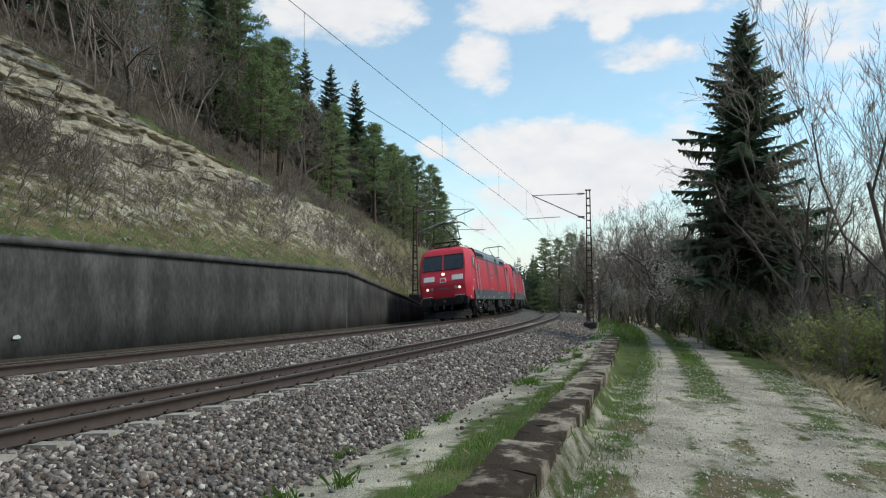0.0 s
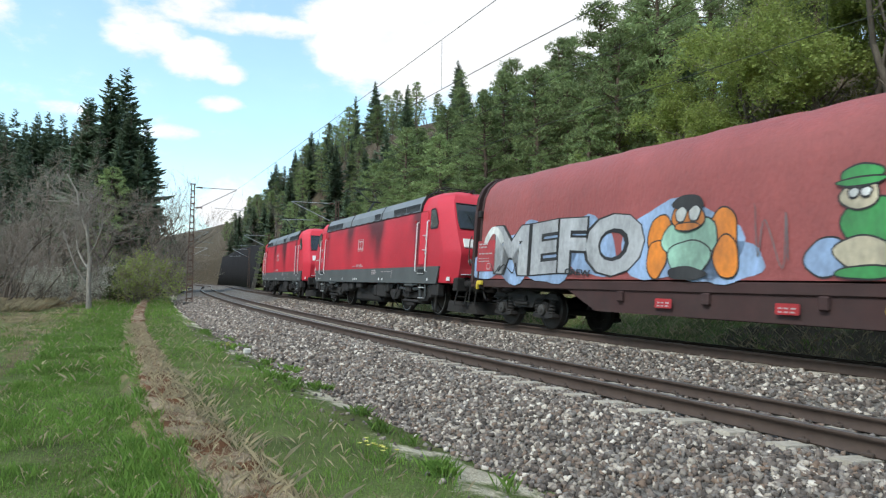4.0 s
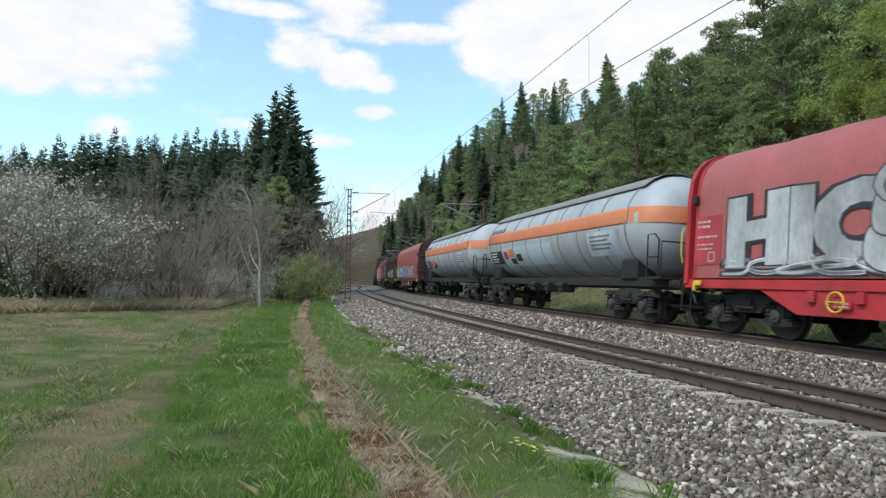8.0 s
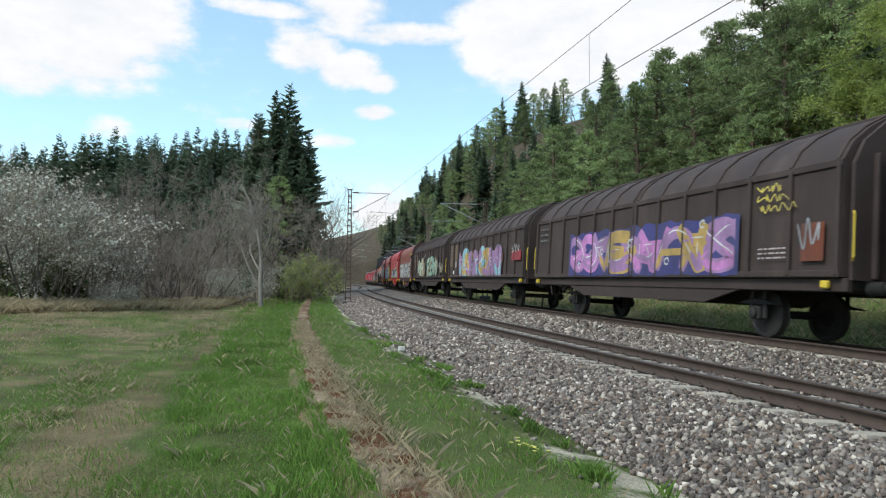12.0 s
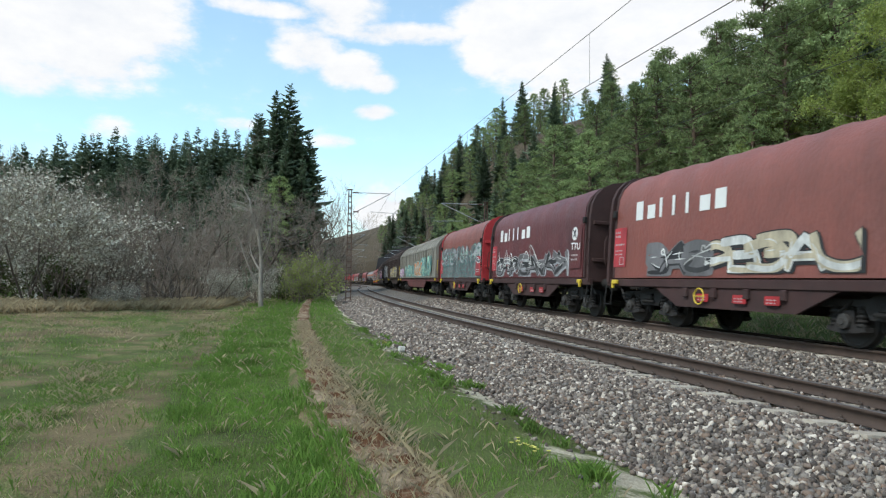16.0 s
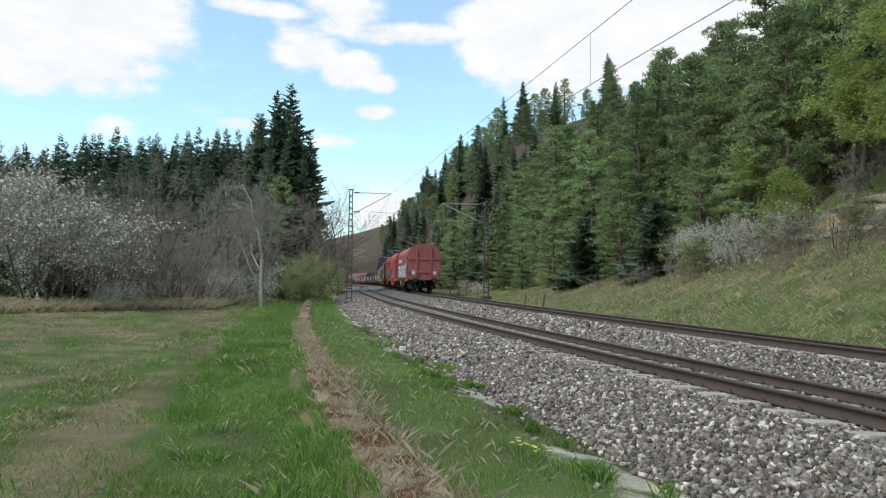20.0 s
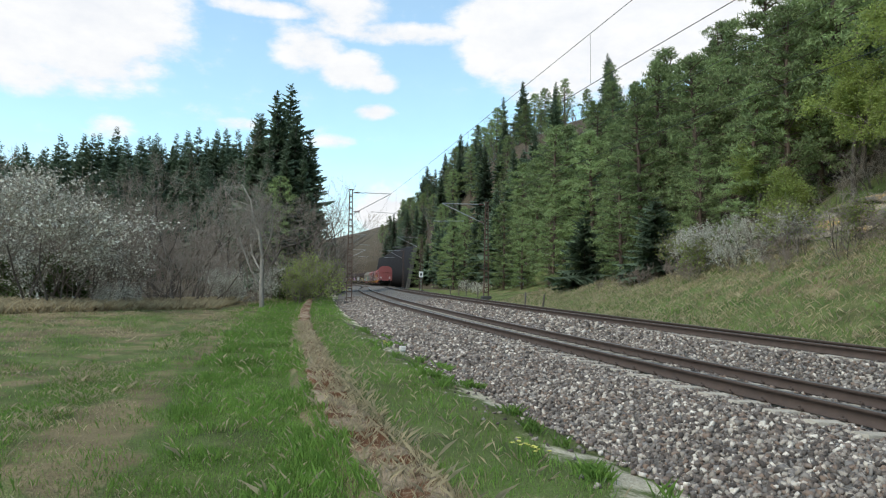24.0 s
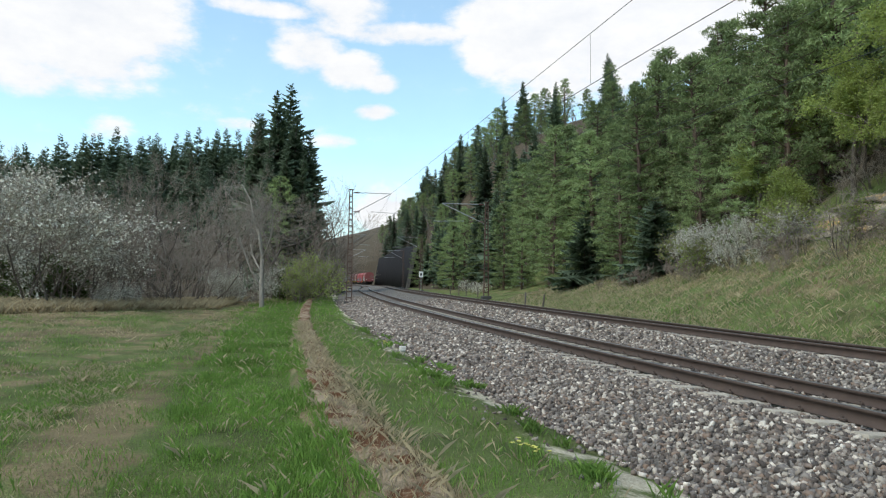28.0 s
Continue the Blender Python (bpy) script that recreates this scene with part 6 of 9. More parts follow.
    # true proportions: a shorter and taller body over the bogies
    for ob in t.children_recursive:
        if ob.type != "MESH" or ob.name.startswith("bogie") or ob.parent.name.startswith(("bogie", "wheel")):
            continue
        q = np.zeros(len(ob.data.vertices) * 3, np.float32)
        ob.data.vertices.foreach_get("co", q)
        q = q.reshape(-1, 3)
        z = q[:, 2]
        q[:, 0] *= 0.968
        q[:, 2] = np.where(z < 1.5, z, np.where(z < 4.0, 1.5 + (z - 1.5) * 1.075, z + 0.19 * (1 - (z - 4.0) / 1.66)))
        ob.data.vertices.foreach_set("co", q.ravel())
        ob.data.update()
    return t


loco(33.55, "red electric freight locomotive with grey roof and lit headlamps", 3)
loco(52.4, "red electric freight locomotive with soot-stained sides", 5)

YH = -1.452  # near side of a hood
w = tarp_wagon(71.1, 19.85, T_DULL, M_OXFRAME, "long dull-red tarpaulin wagon sprayed with silver letters", 11, True)
number_panel(w, -9.0, -8.05, 1.4, 2.25, YH - 0.006, 2)
for x, z, rx, rz, k in ((-8.6, 1.5, 0.7, 0.34, 41), (-7.2, 1.75, 0.9, 0.6, 42), (-5.6, 1.8, 1.0, 0.75, 43), (-4.2, 1.9, 0.8, 0.7, 44), (-1.75, 1.9, 1.35, 0.85, 45), (-0.5, 1.5, 0.7, 0.35, 46), (-6.4, 2.2, 0.5, 0.5, 47)):
    part("graffiti", Shape().slab(blob(x, z, rx, rz, k), YH + 0.006, 0.004), P_LBLUE, w)
spray_text("MEFO", -8.1, -2.55, 1.3, 2.6, YH, (P_SILVER, P_BLACK), w, 0.04, 0.045, 1.02)
ribbon_ = Shape()
ribbon(ribbon_, curve([(-8.6, 2.2), (-8.3, 2.5), (-8.0, 2.45), (-7.75, 2.2)]), 0.1, YH - 0.012)
part("graffiti", ribbon_, P_WHITE, w)
scrawl(-8.2, -6.9, 1.35, 1.6, YH, P_BLACK, w, 3, 4, 0.014)
spray_text("CREW", -5.0, -4.1, 1.28, 1.42, YH - 0.02, (P_BLACK, None), w)
figure(w, YH - 0.002, ((-2.12, 2.05, 0.3, 0.4, P_ORANGE, 3), (-0.66, 2.05, 0.3, 0.4, P_ORANGE, 5), (-2.2, 1.6, 0.24, 0.36, P_ORANGE, 31), (-0.58, 1.6, 0.26, 0.36, P_ORANGE, 33), (-1.4, 1.95, 0.68, 0.38, P_MINT, 6), (-1.4, 1.6, 0.46, 0.34, P_MINT, 8), (-1.45, 1.32, 0.42, 0.1, P_BLACK, 9), (-1.45, 2.38, 0.38, 0.27, P_ORANGE, 10), (-1.45, 2.62, 0.34, 0.13, P_BLACK, 12),
                         (-1.6, 2.42, 0.12, 0.13, P_WHITE, 2), (-1.28, 2.42, 0.12, 0.13, P_WHITE, 2), (-1.45, 2.18, 0.26, 0.07, P_ORANGE, 4)), P_BLACK)
scrawl(0.0, 0.7, 1.5, 2.3, YH, P_GREY, w, 8, 3, 0.01)
figure(w, YH - 0.002, ((1.2, 1.55, 0.3, 0.3, P_LBLUE, 14), (1.85, 2.05, 0.42, 0.36, P_GREEN, 15), (1.75, 1.6, 0.4, 0.24, P_CREAM, 17), (1.8, 1.32, 0.4, 0.09, P_GREEN, 18), (1.7, 2.45, 0.26, 0.22, P_CREAM, 21), (1.72, 2.72, 0.3, 0.16, P_GREEN, 22), (1.72, 2.64, 0.36, 0.05, P_GREEN, 23), (1.62, 2.48, 0.07, 0.06, P_WHITE, 2), (1.8, 2.48, 0.07, 0.06, P_WHITE, 2)), P_BLACK)
for x, z, rx, rz, k in ((3.6, 2.5, 0.25, 0.4, 24), (4.3, 2.75, 0.3, 0.25, 25), (5.6, 2.75, 0.35, 0.2, 26), (2.3, 1.8, 0.25, 0.5, 27), (7.8, 1.45, 0.5, 0.18, 28)):
    part("graffiti", Shape().slab(blob(x, z, rx, rz, k), YH + 0.004, 0.004), P_LBLUE, w)
spray_shapes(2.3, 7.5, 1.28, 2.75, YH, [P_SILVER], P_BLACK, w, 24, 5, P_SILVER, 0.27)
shunt_sign(w, 7.6, 8.5, 1.6, 2.65, YH, P_SIGN, False)

w = wall_wagon(90.95, 15.05, "dark brown sliding-wall wagon with pale scrawls", M_BROWN, M_BROWNF, 4.4, 5, 4, tan=((-6.6, -5.7, 1.5, 2.9),))
spray_shapes(-4.5, 4.5, 1.35, 2.2, -1.49, [P_CREAM, P_GREY], P_BLACK, w, 5, 9)
w = tarp_wagon(106.0, 19.2, T_DULL, M_OXFRAME, "long brown-red tarpaulin wagon with teal and violet graffiti", 13, True)
spray_shapes(-8.4, -3.5, 1.3, 2.2, YH, [P_TEAL, P_MINT], P_BLACK, w, 31, 6, P_GREY)
spray_shapes(-3.4, 1.4, 1.3, 2.25, YH, [P_LBLUE, P_VIOLET], P_BLACK, w, 32, 5, P_GREY)
spray_text("ANO", 1.8, 5.6, 1.35, 2.3, YH, (P_SILVER, P_BLACK), w)
number_panel(w, 7.4, 8.3, 1.5, 2.3, YH, 5, T_DARK)

tank_wagon(125.2, 18.1, "light grey gas tank wagon with an orange band", 1)
tank_wagon(143.25, 17.6, "light grey tank wagon with an orange band and pale patch", 2)

w = tarp_wagon(161.0, 12.0, T_FADED, M_REDFRAME, "red tarpaulin wagon with large silver graffiti letters", 17)
number_panel(w, -5.0, -4.1, 1.5, 2.6, YH, 6)
spray_text("HIOSK", -3.9, 3.7, 1.42, 2.95, YH, (P_SILVER, P_BLACK), w, 0.05, 0.07, 1.0)
figure(w, YH - 0.014, ((0.05, 1.75, 0.5, 0.42, P_SILVER, 31), (0.05, 2.3, 0.34, 0.4, P_SILVER, 32), (0.05, 2.75, 0.3, 0.3, P_SILVER, 33), (0.05, 2.72, 0.1, 0.12, P_GREY, 2)), P_BLACK)
spray_shapes(-4.0, 3.9, 1.25, 1.62, YH + 0.003, [P_GREY, P_SILVER], P_BLACK, w, 41, 9)
shunt_sign(w, 4.0, 4.95, 1.5, 2.7, YH - 0.022, P_SIGN)
w = tarp_wagon(173.0, 12.0, T_FADED, M_OXFRAME, "faded red tarpaulin wagon with violet and flesh-coloured graffiti", 19)
spray_shapes(-4.6, 0.9, 1.28, 2.35, YH, [P_VIOLET, P_LBLUE, P_VIOLET], P_BLACK, w, 51, 6, P_TEAL)
spray_shapes(1.1, 3.8, 1.28, 2.75, YH, [P_CREAM, P_TEAL], P_BLACK, w, 52, 3, P_BLUE)
shunt_sign(w, 3.9, 4.75, 1.45, 2.95, YH - 0.022, T_DARK)
scrawl(-4.4, 2.8, 1.4, 2.1, YH, P_WHITE, w, 6, 9, 0.014)
w = tarp_wagon(185.0, 12.0, T_BRIGHT, M_REDFRAME, "bright red tarpaulin wagon with a sprayed white town skyline", 23)
number_panel(w, -5.0, -4.35, 1.45, 2.6, YH, 8)
panel(-3.9, 4.3, 1.28, 2.2, YH, P_OLIVE, w, "graffiti", th=0.003)
panel(-3.6, 4.0, 1.4, 2.1, YH - 0.004, P_NAVY, w, "graffiti", th=0.003)
for x, wd, hh, mt in ((-3.5, 0.2, 0.55, P_WHITE), (-3.2, 0.9, 0.62, P_NAVY), (-2.2, 0.5, 0.7, P_WHITE), (-1.6, 0.35, 0.35, P_WHITE), (-1.15, 0.6, 0.8, P_NAVY), (-0.4, 0.6, 0.95, P_WHITE), (-0.3, 0.4, 0.75, P_BLUE), (0.35, 0.5, 0.85, P_GREY), (0.95, 0.5, 0.98, P_WHITE), (1.05, 0.3, 0.85, P_GREY), (1.6, 0.4, 0.45, P_WHITE),
                      (2.05, 0.75, 1.02, P_WHITE), (2.15, 0.55, 0.8, P_BLACK), (2.9, 0.4, 0.7, P_WHITE), (3.35, 0.45, 0.5, P_LBLUE)):
    panel(x, x + wd, 1.36, 1.36 + hh, YH - 0.008 - (0.004 if wd < 0.42 else 0.0), mt, w, "graffiti", th=0.002)
scrawl(-3.6, 3.4, 1.36, 1.62, YH, P_WHITE, w, 62, 9, 0.016)
panel(-3.1, -2.3, 2.5, 2.95, YH, mat("faint_emblem", (0.36, 0.14, 0.14), 0.7, bump=0, vary=0.1), w, "emblem")
shunt_sign(w, 3.95, 4.8, 1.55, 2.95, YH - 0.022, P_SIGN)
w = tarp_wagon(197.0, 11.85, T_RUST, M_OXFRAME, "weathered rust-red tarpaulin wagon with grey graffiti", 29)
spray_shapes(-4.5, 3.8, 1.28, 2.5, YH, [P_SILVER, P_CREAM, P_SILVER], P_BLACK, w, 71, 8, P_GREY)
spray_text("CEMbK", 3.7, 4.9, 3.0, 3.25, YH - 0.02, (P_YELLOW, None), w)
shunt_sign(w, 3.95, 4.75, 1.4, 2.95, YH - 0.022, T_DARK)
number_panel(w, -5.0, -4.2, 1.5, 2.6, YH, 8, T_DARK)
scrawl(-3.6, 1.5, 2.3, 2.7, YH, P_WHITE, w, 12, 6, 0.014)

for u0, L, seed, lab in ((208.85, 15.1, 1, "dark brown sliding-wall wagon with cream and green graffiti"), (224.0, 15.3, 2, "dark brown sliding-wall wagon with colourful bubble graffiti"),
                         (239.3, 15.5, 3, "dark brown sliding-wall wagon with pink and blue graffiti"), (254.8, 15.4, 4, "dark brown sliding-wall wagon with silver graffiti"), (270.2, 15.55, 5, "dark brown sliding-wall wagon with cream graffiti")):
    w = wall_wagon(u0, L, lab, M_BROWN, M_BROWNF, 4.5, 6, seed, tan=((-6.75, -5.75, 1.85, 3.05), (-5.55, -4.6, 2.2, 3.05)) if seed in (1, 2) else ())
    Y = -1.492
    if seed == 1:
        spray_shapes(-4.3, -0.7, 1.3, 2.6, Y, [P_CREAM, P_MINT, P_CREAM, P_SAND], P_BLACK, w, 81, 4, None, 0.2)
        spray_shapes(0.1, 4.6, 1.3, 2.6, Y, [P_MINT, P_SAND, P_MINT], P_BLACK, w, 82, 5, None, 0.2)
        scrawl(-1.4, -0.4, 2.6, 2.85, Y, P_WHITE, w, 84, 3, 0.012)
        part("hand_sign", Shape().slab(blob(5.1, 1.95, 0.14, 0.17, 2, 18, 0), Y, 0.003), M_FAINT, w)
        spray_shapes(5.5, 6.5, 1.5, 2.1, Y - 0.008, [P_SAND], P_BLACK, w, 83, 3)
    elif seed == 2:
        for x, z, rx, rz, k in ((-3.6, 1.9, 0.5, 0.5, 61), (0.8, 2.3, 1.2, 0.4, 62), (3.4, 2.1, 0.7, 0.5, 63), (-0.8, 2.0, 0.8, 0.6, 64)):
            part("graffiti", Shape().slab(blob(x, z, rx, rz, k), Y + 0.001, 0.002), P_RUSTY, w)
        spray_shapes(-4.2, 3.9, 1.3, 2.6, Y, [P_LILAC, P_SKY, P_GOLD, P_LILAC], P_GREY, w, 91, 9, None, 0.3)
        panel(5.4, 6.6, 1.9, 2.3, Y, P_SIGN, w, "graffiti", th=0.003)
        scrawl(5.4, 6.6, 2.2, 2.5, Y, P_WHITE, w, 92, 4, 0.02)
        part("hand_sign", Shape().slab(blob(-5.0, 1.95, 0.16, 0.2, 2, 18, 0), Y, 0.003), M_FAINT, w)
        panel(-5.6, -5.35, 1.4, 1.6, Y, M_WHITE, w, "marking")
    elif seed == 3:
        spray_shapes(-3.9, 4.3, 1.3, 2.55, Y, [P_LILAC, P_PINK, P_LILAC, P_GOLD], P_INDIGO, w, 101, 9, P_INDIGO, 0.2)
        for k in range(3):
            scrawl(4.95, 6.0 - 0.15 * k, 2.5 + 0.2 * k, 2.62 + 0.2 * k, Y, P_YELLOW, w, 105 + k, 6, 0.013)
        panel(6.15, 6.7, 1.5, 2.2, Y, P_RUSTY, w, "graffiti", th=0.003)
        scrawl(6.1, 6.7, 1.8, 2.2, Y, P_SILVER, w, 109, 3, 0.02)
        bars(5.0, 1.75, 0.8, 3, Y, w, M_FAINT, 7, 0.09, 0.03)
    elif seed == 4:
        spray_shapes(-3.9, 6.2, 1.3, 2.85, Y, [P_SILVER], P_BLACK, w, 111, 7, None, 0.27, P_CREAM)
    else:
        spray_shapes(-4.5, 4.8, 1.32, 2.4, Y, [P_CREAM, P_YELLOW, P_SILVER], P_BLACK, w, 121, 13)
    bars(-6.6, 2.9, 0.7, 3, Y - 0.004, w, P_GREY, seed, 0.2, 0.06)

w = wall_wagon(285.8, 23.3, "long pale aluminium sliding-wall wagon with pastel graffiti", M_CREAM, M_RUSTRED, 8.4, 9, 6, True)
Y = -1.492
spray_shapes(-10.8, -7.3, 1.35, 2.1, Y, [P_WHITE, P_PINK], P_GREY, w, 131, 5)
spray_shapes(-6.6, -0.3, 1.35, 2.3, Y, [P_MINT, P_TEAL], P_TEAL, w, 132, 6)
spray_shapes(0.2, 4.4, 1.35, 2.45, Y, [P_ORANGE, P_CREAM], P_WHITE, w, 133, 5, P_TEAL)
spray_shapes(3.6, 9.0, 1.35, 2.75, Y, [P_MINT, P_TEAL], P_TEAL, w, 137, 6, None, 0.2)

w = tarp_wagon(309.2, 11.9, T_RUST, M_OXFRAME, "rust-red tarpaulin wagon covered with pale green graffiti", 37, False, M_REDFRAME)
spray_shapes(-5.0, 4.9, 1.25, 2.1, YH, [P_GREY, P_DUSK, P_GREY], P_SMOKE, w, 141, 12, P_DUSK, 0.16, P_TEAL)
spray_shapes(-4.9, 4.9, 1.9, 2.95, YH - 0.024, [P_DUSK, P_SILVER, P_GREY], P_SMOKE, w, 143, 11, None, 0.15, P_MINT)
scrawl(-4.6, 3.6, 1.35, 2.4, YH - 0.024, P_TEAL, w, 145, 12, 0.016)
number_panel(w, -5.0, -4.4, 1.45, 2.3, YH - 0.03, 9)
shunt_sign(w, 4.0, 5.0, 1.3, 2.25, YH - 0.03, P_SIGN, False)
for u0, seed in ((321.1, 43), (333.1, 47)):
    w = tarp_wagon(u0, 12.0, T_DARK if seed == 43 else T_RUST, M_OXFRAME, "dark maroon tarpaulin wagon with a white wordmark", seed)
    for i in range(7):
        x = -3.9 + i * 0.56
        hgt = (0.5, 0.36, 0.5, 0.5, 0.5, 0.36, 0.45)[i]
        wd = (0.34, 0.36, 0.12, 0.12, 0.12, 0.38, 0.38)[i]
        part("wordmark", Shape().slab([(x, 2.75), (x + wd, 2.75), (x + wd, 2.75 + hgt), (x, 2.75 + hgt)], YH, 0.004), M_WHITE, w, "white block of a wordmark")
    number_panel(w, -5.0, -4.35, 1.5, 2.6, YH, seed)
    if seed == 43:
        spray_shapes(-4.2, 3.7, 1.26, 2.1, YH, [P_BLACK, P_GREY], P_SILVER, w, 151, 8)
        shunt_sign(w, 3.9, 4.75, 1.5, 2.9, YH - 0.022, T_DARK)
        scrawl(-4.0, 1.2, 1.5, 2.3, YH, P_WHITE, w, 16, 5, 0.022)
    else:
        spray_shapes(-3.2, -0.6, 1.26, 2.1, YH, [P_GREY, P_BLACK], P_GREY, w, 161, 3)
        spray_shapes(-0.8, 3.4, 1.3, 2.1, YH, [P_CREAM, P_WHITE], P_BLACK, w, 162, 5)
w = tarp_wagon(345.1, 12.0, T_BRIGHT, M_REDFRAME, "red tarpaulin wagon with dark smeared graffiti", 53)
panel(-4.9, 4.2, 1.26, 2.0, YH, P_GREY, w, "graffiti", th=0.003)
spray_shapes(0.2, 4.3, 1.28, 2.3, YH, [P_LBLUE, P_TEAL, P_GREY], P_BLUE, w, 171, 5)
shunt_sign(w, 4.2, 4.95, 1.5, 2.75, YH - 0.022, P_SIGN, False)
w = tarp_wagon(357.0, 12.0, T_BRIGHT, M_REDFRAME, "red tarpaulin wagon with a blue sprayed block", 59)
spray_shapes(-4.4, -0.8, 1.28, 2.4, YH, [P_BLUE, P_BLUE], P_BLUE, w, 181, 5, P_ORANGE)
spray_shapes(-0.9, 1.0, 1.3, 1.75, YH, [P_SILVER, P_WHITE], P_BLACK, w, 182, 5, P_ORANGE)
shunt_sign(w, 3.9, 4.7, 1.45, 2.3, YH - 0.022, T_BRIGHT, False)
number_panel(w, -4.95, -4.2, 1.4, 2.3, YH, 15)
w = tarp_wagon(369.05, 11.85, T_DULL, M_OXFRAME, "dull red tarpaulin wagon with white letters and tail plates", 61, False, T_DULL)
part("graffiti", Shape().slab([(-3.9, 1.24)] + [(3.9, 1.24), (4.0, 1.9)] + [(3.6 - 7.3 * i / 9, 2.5 + 0.12 * math.sin(i * 1.7)) for i in range(10)] + [(-4.1, 1.8)], YH + 0.002, 0.003), P_GREY, w)
spray_text("TRASO3OZ", -3.75, 3.6, 1.3, 2.42, YH, (P_WHITE, P_BLACK), w, 0.035, 0.055, 1.0)
panel(-4.4, -3.7, 2.65, 3.05, YH, M_WHITE, w, "emblem")
panel(-4.34, -3.76, 2.7, 3.0, YH - 0.005, T_DULL, w, "emblem")
for i in range(8):
    x = -3.5 + i * 0.36
    part("wordmark", Shape().slab([(x, 2.7), (x + 0.26, 2.7), (x + 0.26, 2.98), (x, 2.98)], YH, 0.004), M_WHITE, w, "white block of a wordmark")
shunt_sign(w, 3.95, 4.8, 1.6, 2.95, YH - 0.022, T_DULL)
number_panel(w, -5.0, -4.3, 1.45, 2.5, YH, 15, T_DARK)
for y in (-0.95, 0.95):
    tp = part("tail_plate", Shape().box((5.42, y, 1.7), (0.04, 0.26, 0.36), 0.01), M_WHITE, w, "red and white tail plate")
    part("tail_mark", Shape().faces([(5.445, y - 0.1, 1.84), (5.445, y + 0.1, 1.84), (5.445, y, 1.71), (5.445, y - 0.1, 1.56), (5.445, y + 0.1, 1.56), (5.445, y, 1.69)], [(0, 1, 2), (3, 4, 5)]), P_SIGN, tp)


# ---- plants ----
M_BARK = mat("bark_grey", (0.115, 0.095, 0.075), 0.95, vary=0.35, scale=6, fine=40, bump=0.8, dist=0.02, stretch=(1, 1, 0.3))
M_BARKP = mat("bark_pine", (0.125, 0.085, 0.062), 0.95, vary=0.35, scale=5, fine=40, bump=0.8, dist=0.02, stretch=(1, 1, 0.3))
M_TWIG = mat("twigs_grey", (0.245, 0.21, 0.17), 0.95, vary=0.2, bump=0, rnd=0.2)
M_TWIGB = mat("twigs_brown", (0.225, 0.18, 0.145), 0.95, vary=0.2, bump=0, rnd=0.25)
M_SPRUCE = leafy(mat("spruce_needles", (0.135, 0.185, 0.115), 0.75, vary=0.3, scale=1.2, fine=20, bump=0, rnd=0.4, spec=0.3), 0.35)
M_PINE = leafy(mat("pine_needles", (0.22, 0.285, 0.12), 0.75, vary=0.35, scale=0.5, fine=12, bump=0, rnd=0.6, spec=0.3), 0.35)
M_LEAF = leafy(mat("young_leaves", (0.27, 0.325, 0.09), 0.7, vary=0.3, scale=1.0, fine=20, bump=0, rnd=0.35, spec=0.3), 0.45)
M_LEAFD = leafy(mat("ivy_green_scrub", (0.09, 0.13, 0.04), 0.8, vary=0.3, scale=1.0, fine=20, bump=0, rnd=0.35, spec=0.3))
M_BLOOM = mat("white_blossom", (0.55, 0.54, 0.45), 0.8, vary=0.12, bump=0, rnd=0.15)
M_GRASS = leafy(mat("grass_blades", (0.15, 0.255, 0.052), 0.8, vary=0.3, scale=0.5, fine=3, bump=0, rnd=0.4, world=True, spec=0.3))
M_STRAW = leafy(mat("dry_grass", (0.46, 0.385, 0.245), 0.9, vary=0.25, scale=0.7, fine=5, bump=0, rnd=0.35, world=True, spec=0.2), 0.45)
M_YELLOW = mat("yellow_flower", (0.5, 0.48, 0.12), 0.8, vary=0.1, bump=0)


def limb_mesh(name, segs, mats, sides=3, leaves=None):
    """Tapered limbs (p, q, radius at p, radius at q) as one mesh; leaves: (centre, size) become small three-cornered blades."""
    P, Q = np.array([a[0] for a in segs], float), np.array([a[1] for a in segs], float)
    r0, r1 = np.array([a[2] for a in segs]), np.array([a[3] for a in segs])
    ax = Q - P
    ax /= np.linalg.norm(ax, axis=1, keepdims=True) + 1e-9
    ref = np.where(np.abs(ax[:, 2:3]) < 0.9, [[0, 0, 1.0]], [[1.0, 0, 0]])
    u = np.cross(ax, ref)
    u /= np.linalg.norm(u, axis=1, keepdims=True)
    w = np.cross(ax, u)
    t = 2 * np.pi * np.arange(sides) / sides
    ring = u[:, None] * np.cos(t)[None, :, None] + w[:, None] * np.sin(t)[None, :, None]
    v = np.concatenate([P[:, None] + ring * r0[:, None, None], Q[:, None] + ring * r1[:, None, None]], 1)
    k = np.arange(len(segs))[:, None] * 2 * sides
    i = np.arange(sides)
    j = (i + 1) % sides
    f = np.concatenate([np.stack([k + i, k + j, k + sides + j], -1), np.stack([k + i, k + sides + j, k + sides + i], -1)], 1).reshape(-1, 3)
    return arr_mesh(name, v.reshape(-1, 3), f, mats)


def blades(name, c, size, rng, mats, flat=0.4, long=1.0):
    """Small random triangles: leaves, needles in tufts or blossom."""
    c, size = np.asarray(c, float), np.asarray(size, float)
    n = len(c)
    a = rng.normal(size=(n, 3)) * [1, 1, flat]
    a /= np.linalg.norm(a, axis=1, keepdims=True)
    b = np.cross(a, rng.normal(size=(n, 3)))
    b /= np.linalg.norm(b, axis=1, keepdims=True) + 1e-9
    v = np.stack([c - a * size[:, None] * long, c + a * size[:, None] * long * 0.6 + b * size[:, None] * 0.7, c + a * size[:, None] * 0.6 * long - b * size[:, None] * 0.7], 1)
    return arr_mesh(name, v.reshape(-1, 3), np.arange(3 * n).reshape(-1, 3), mats)


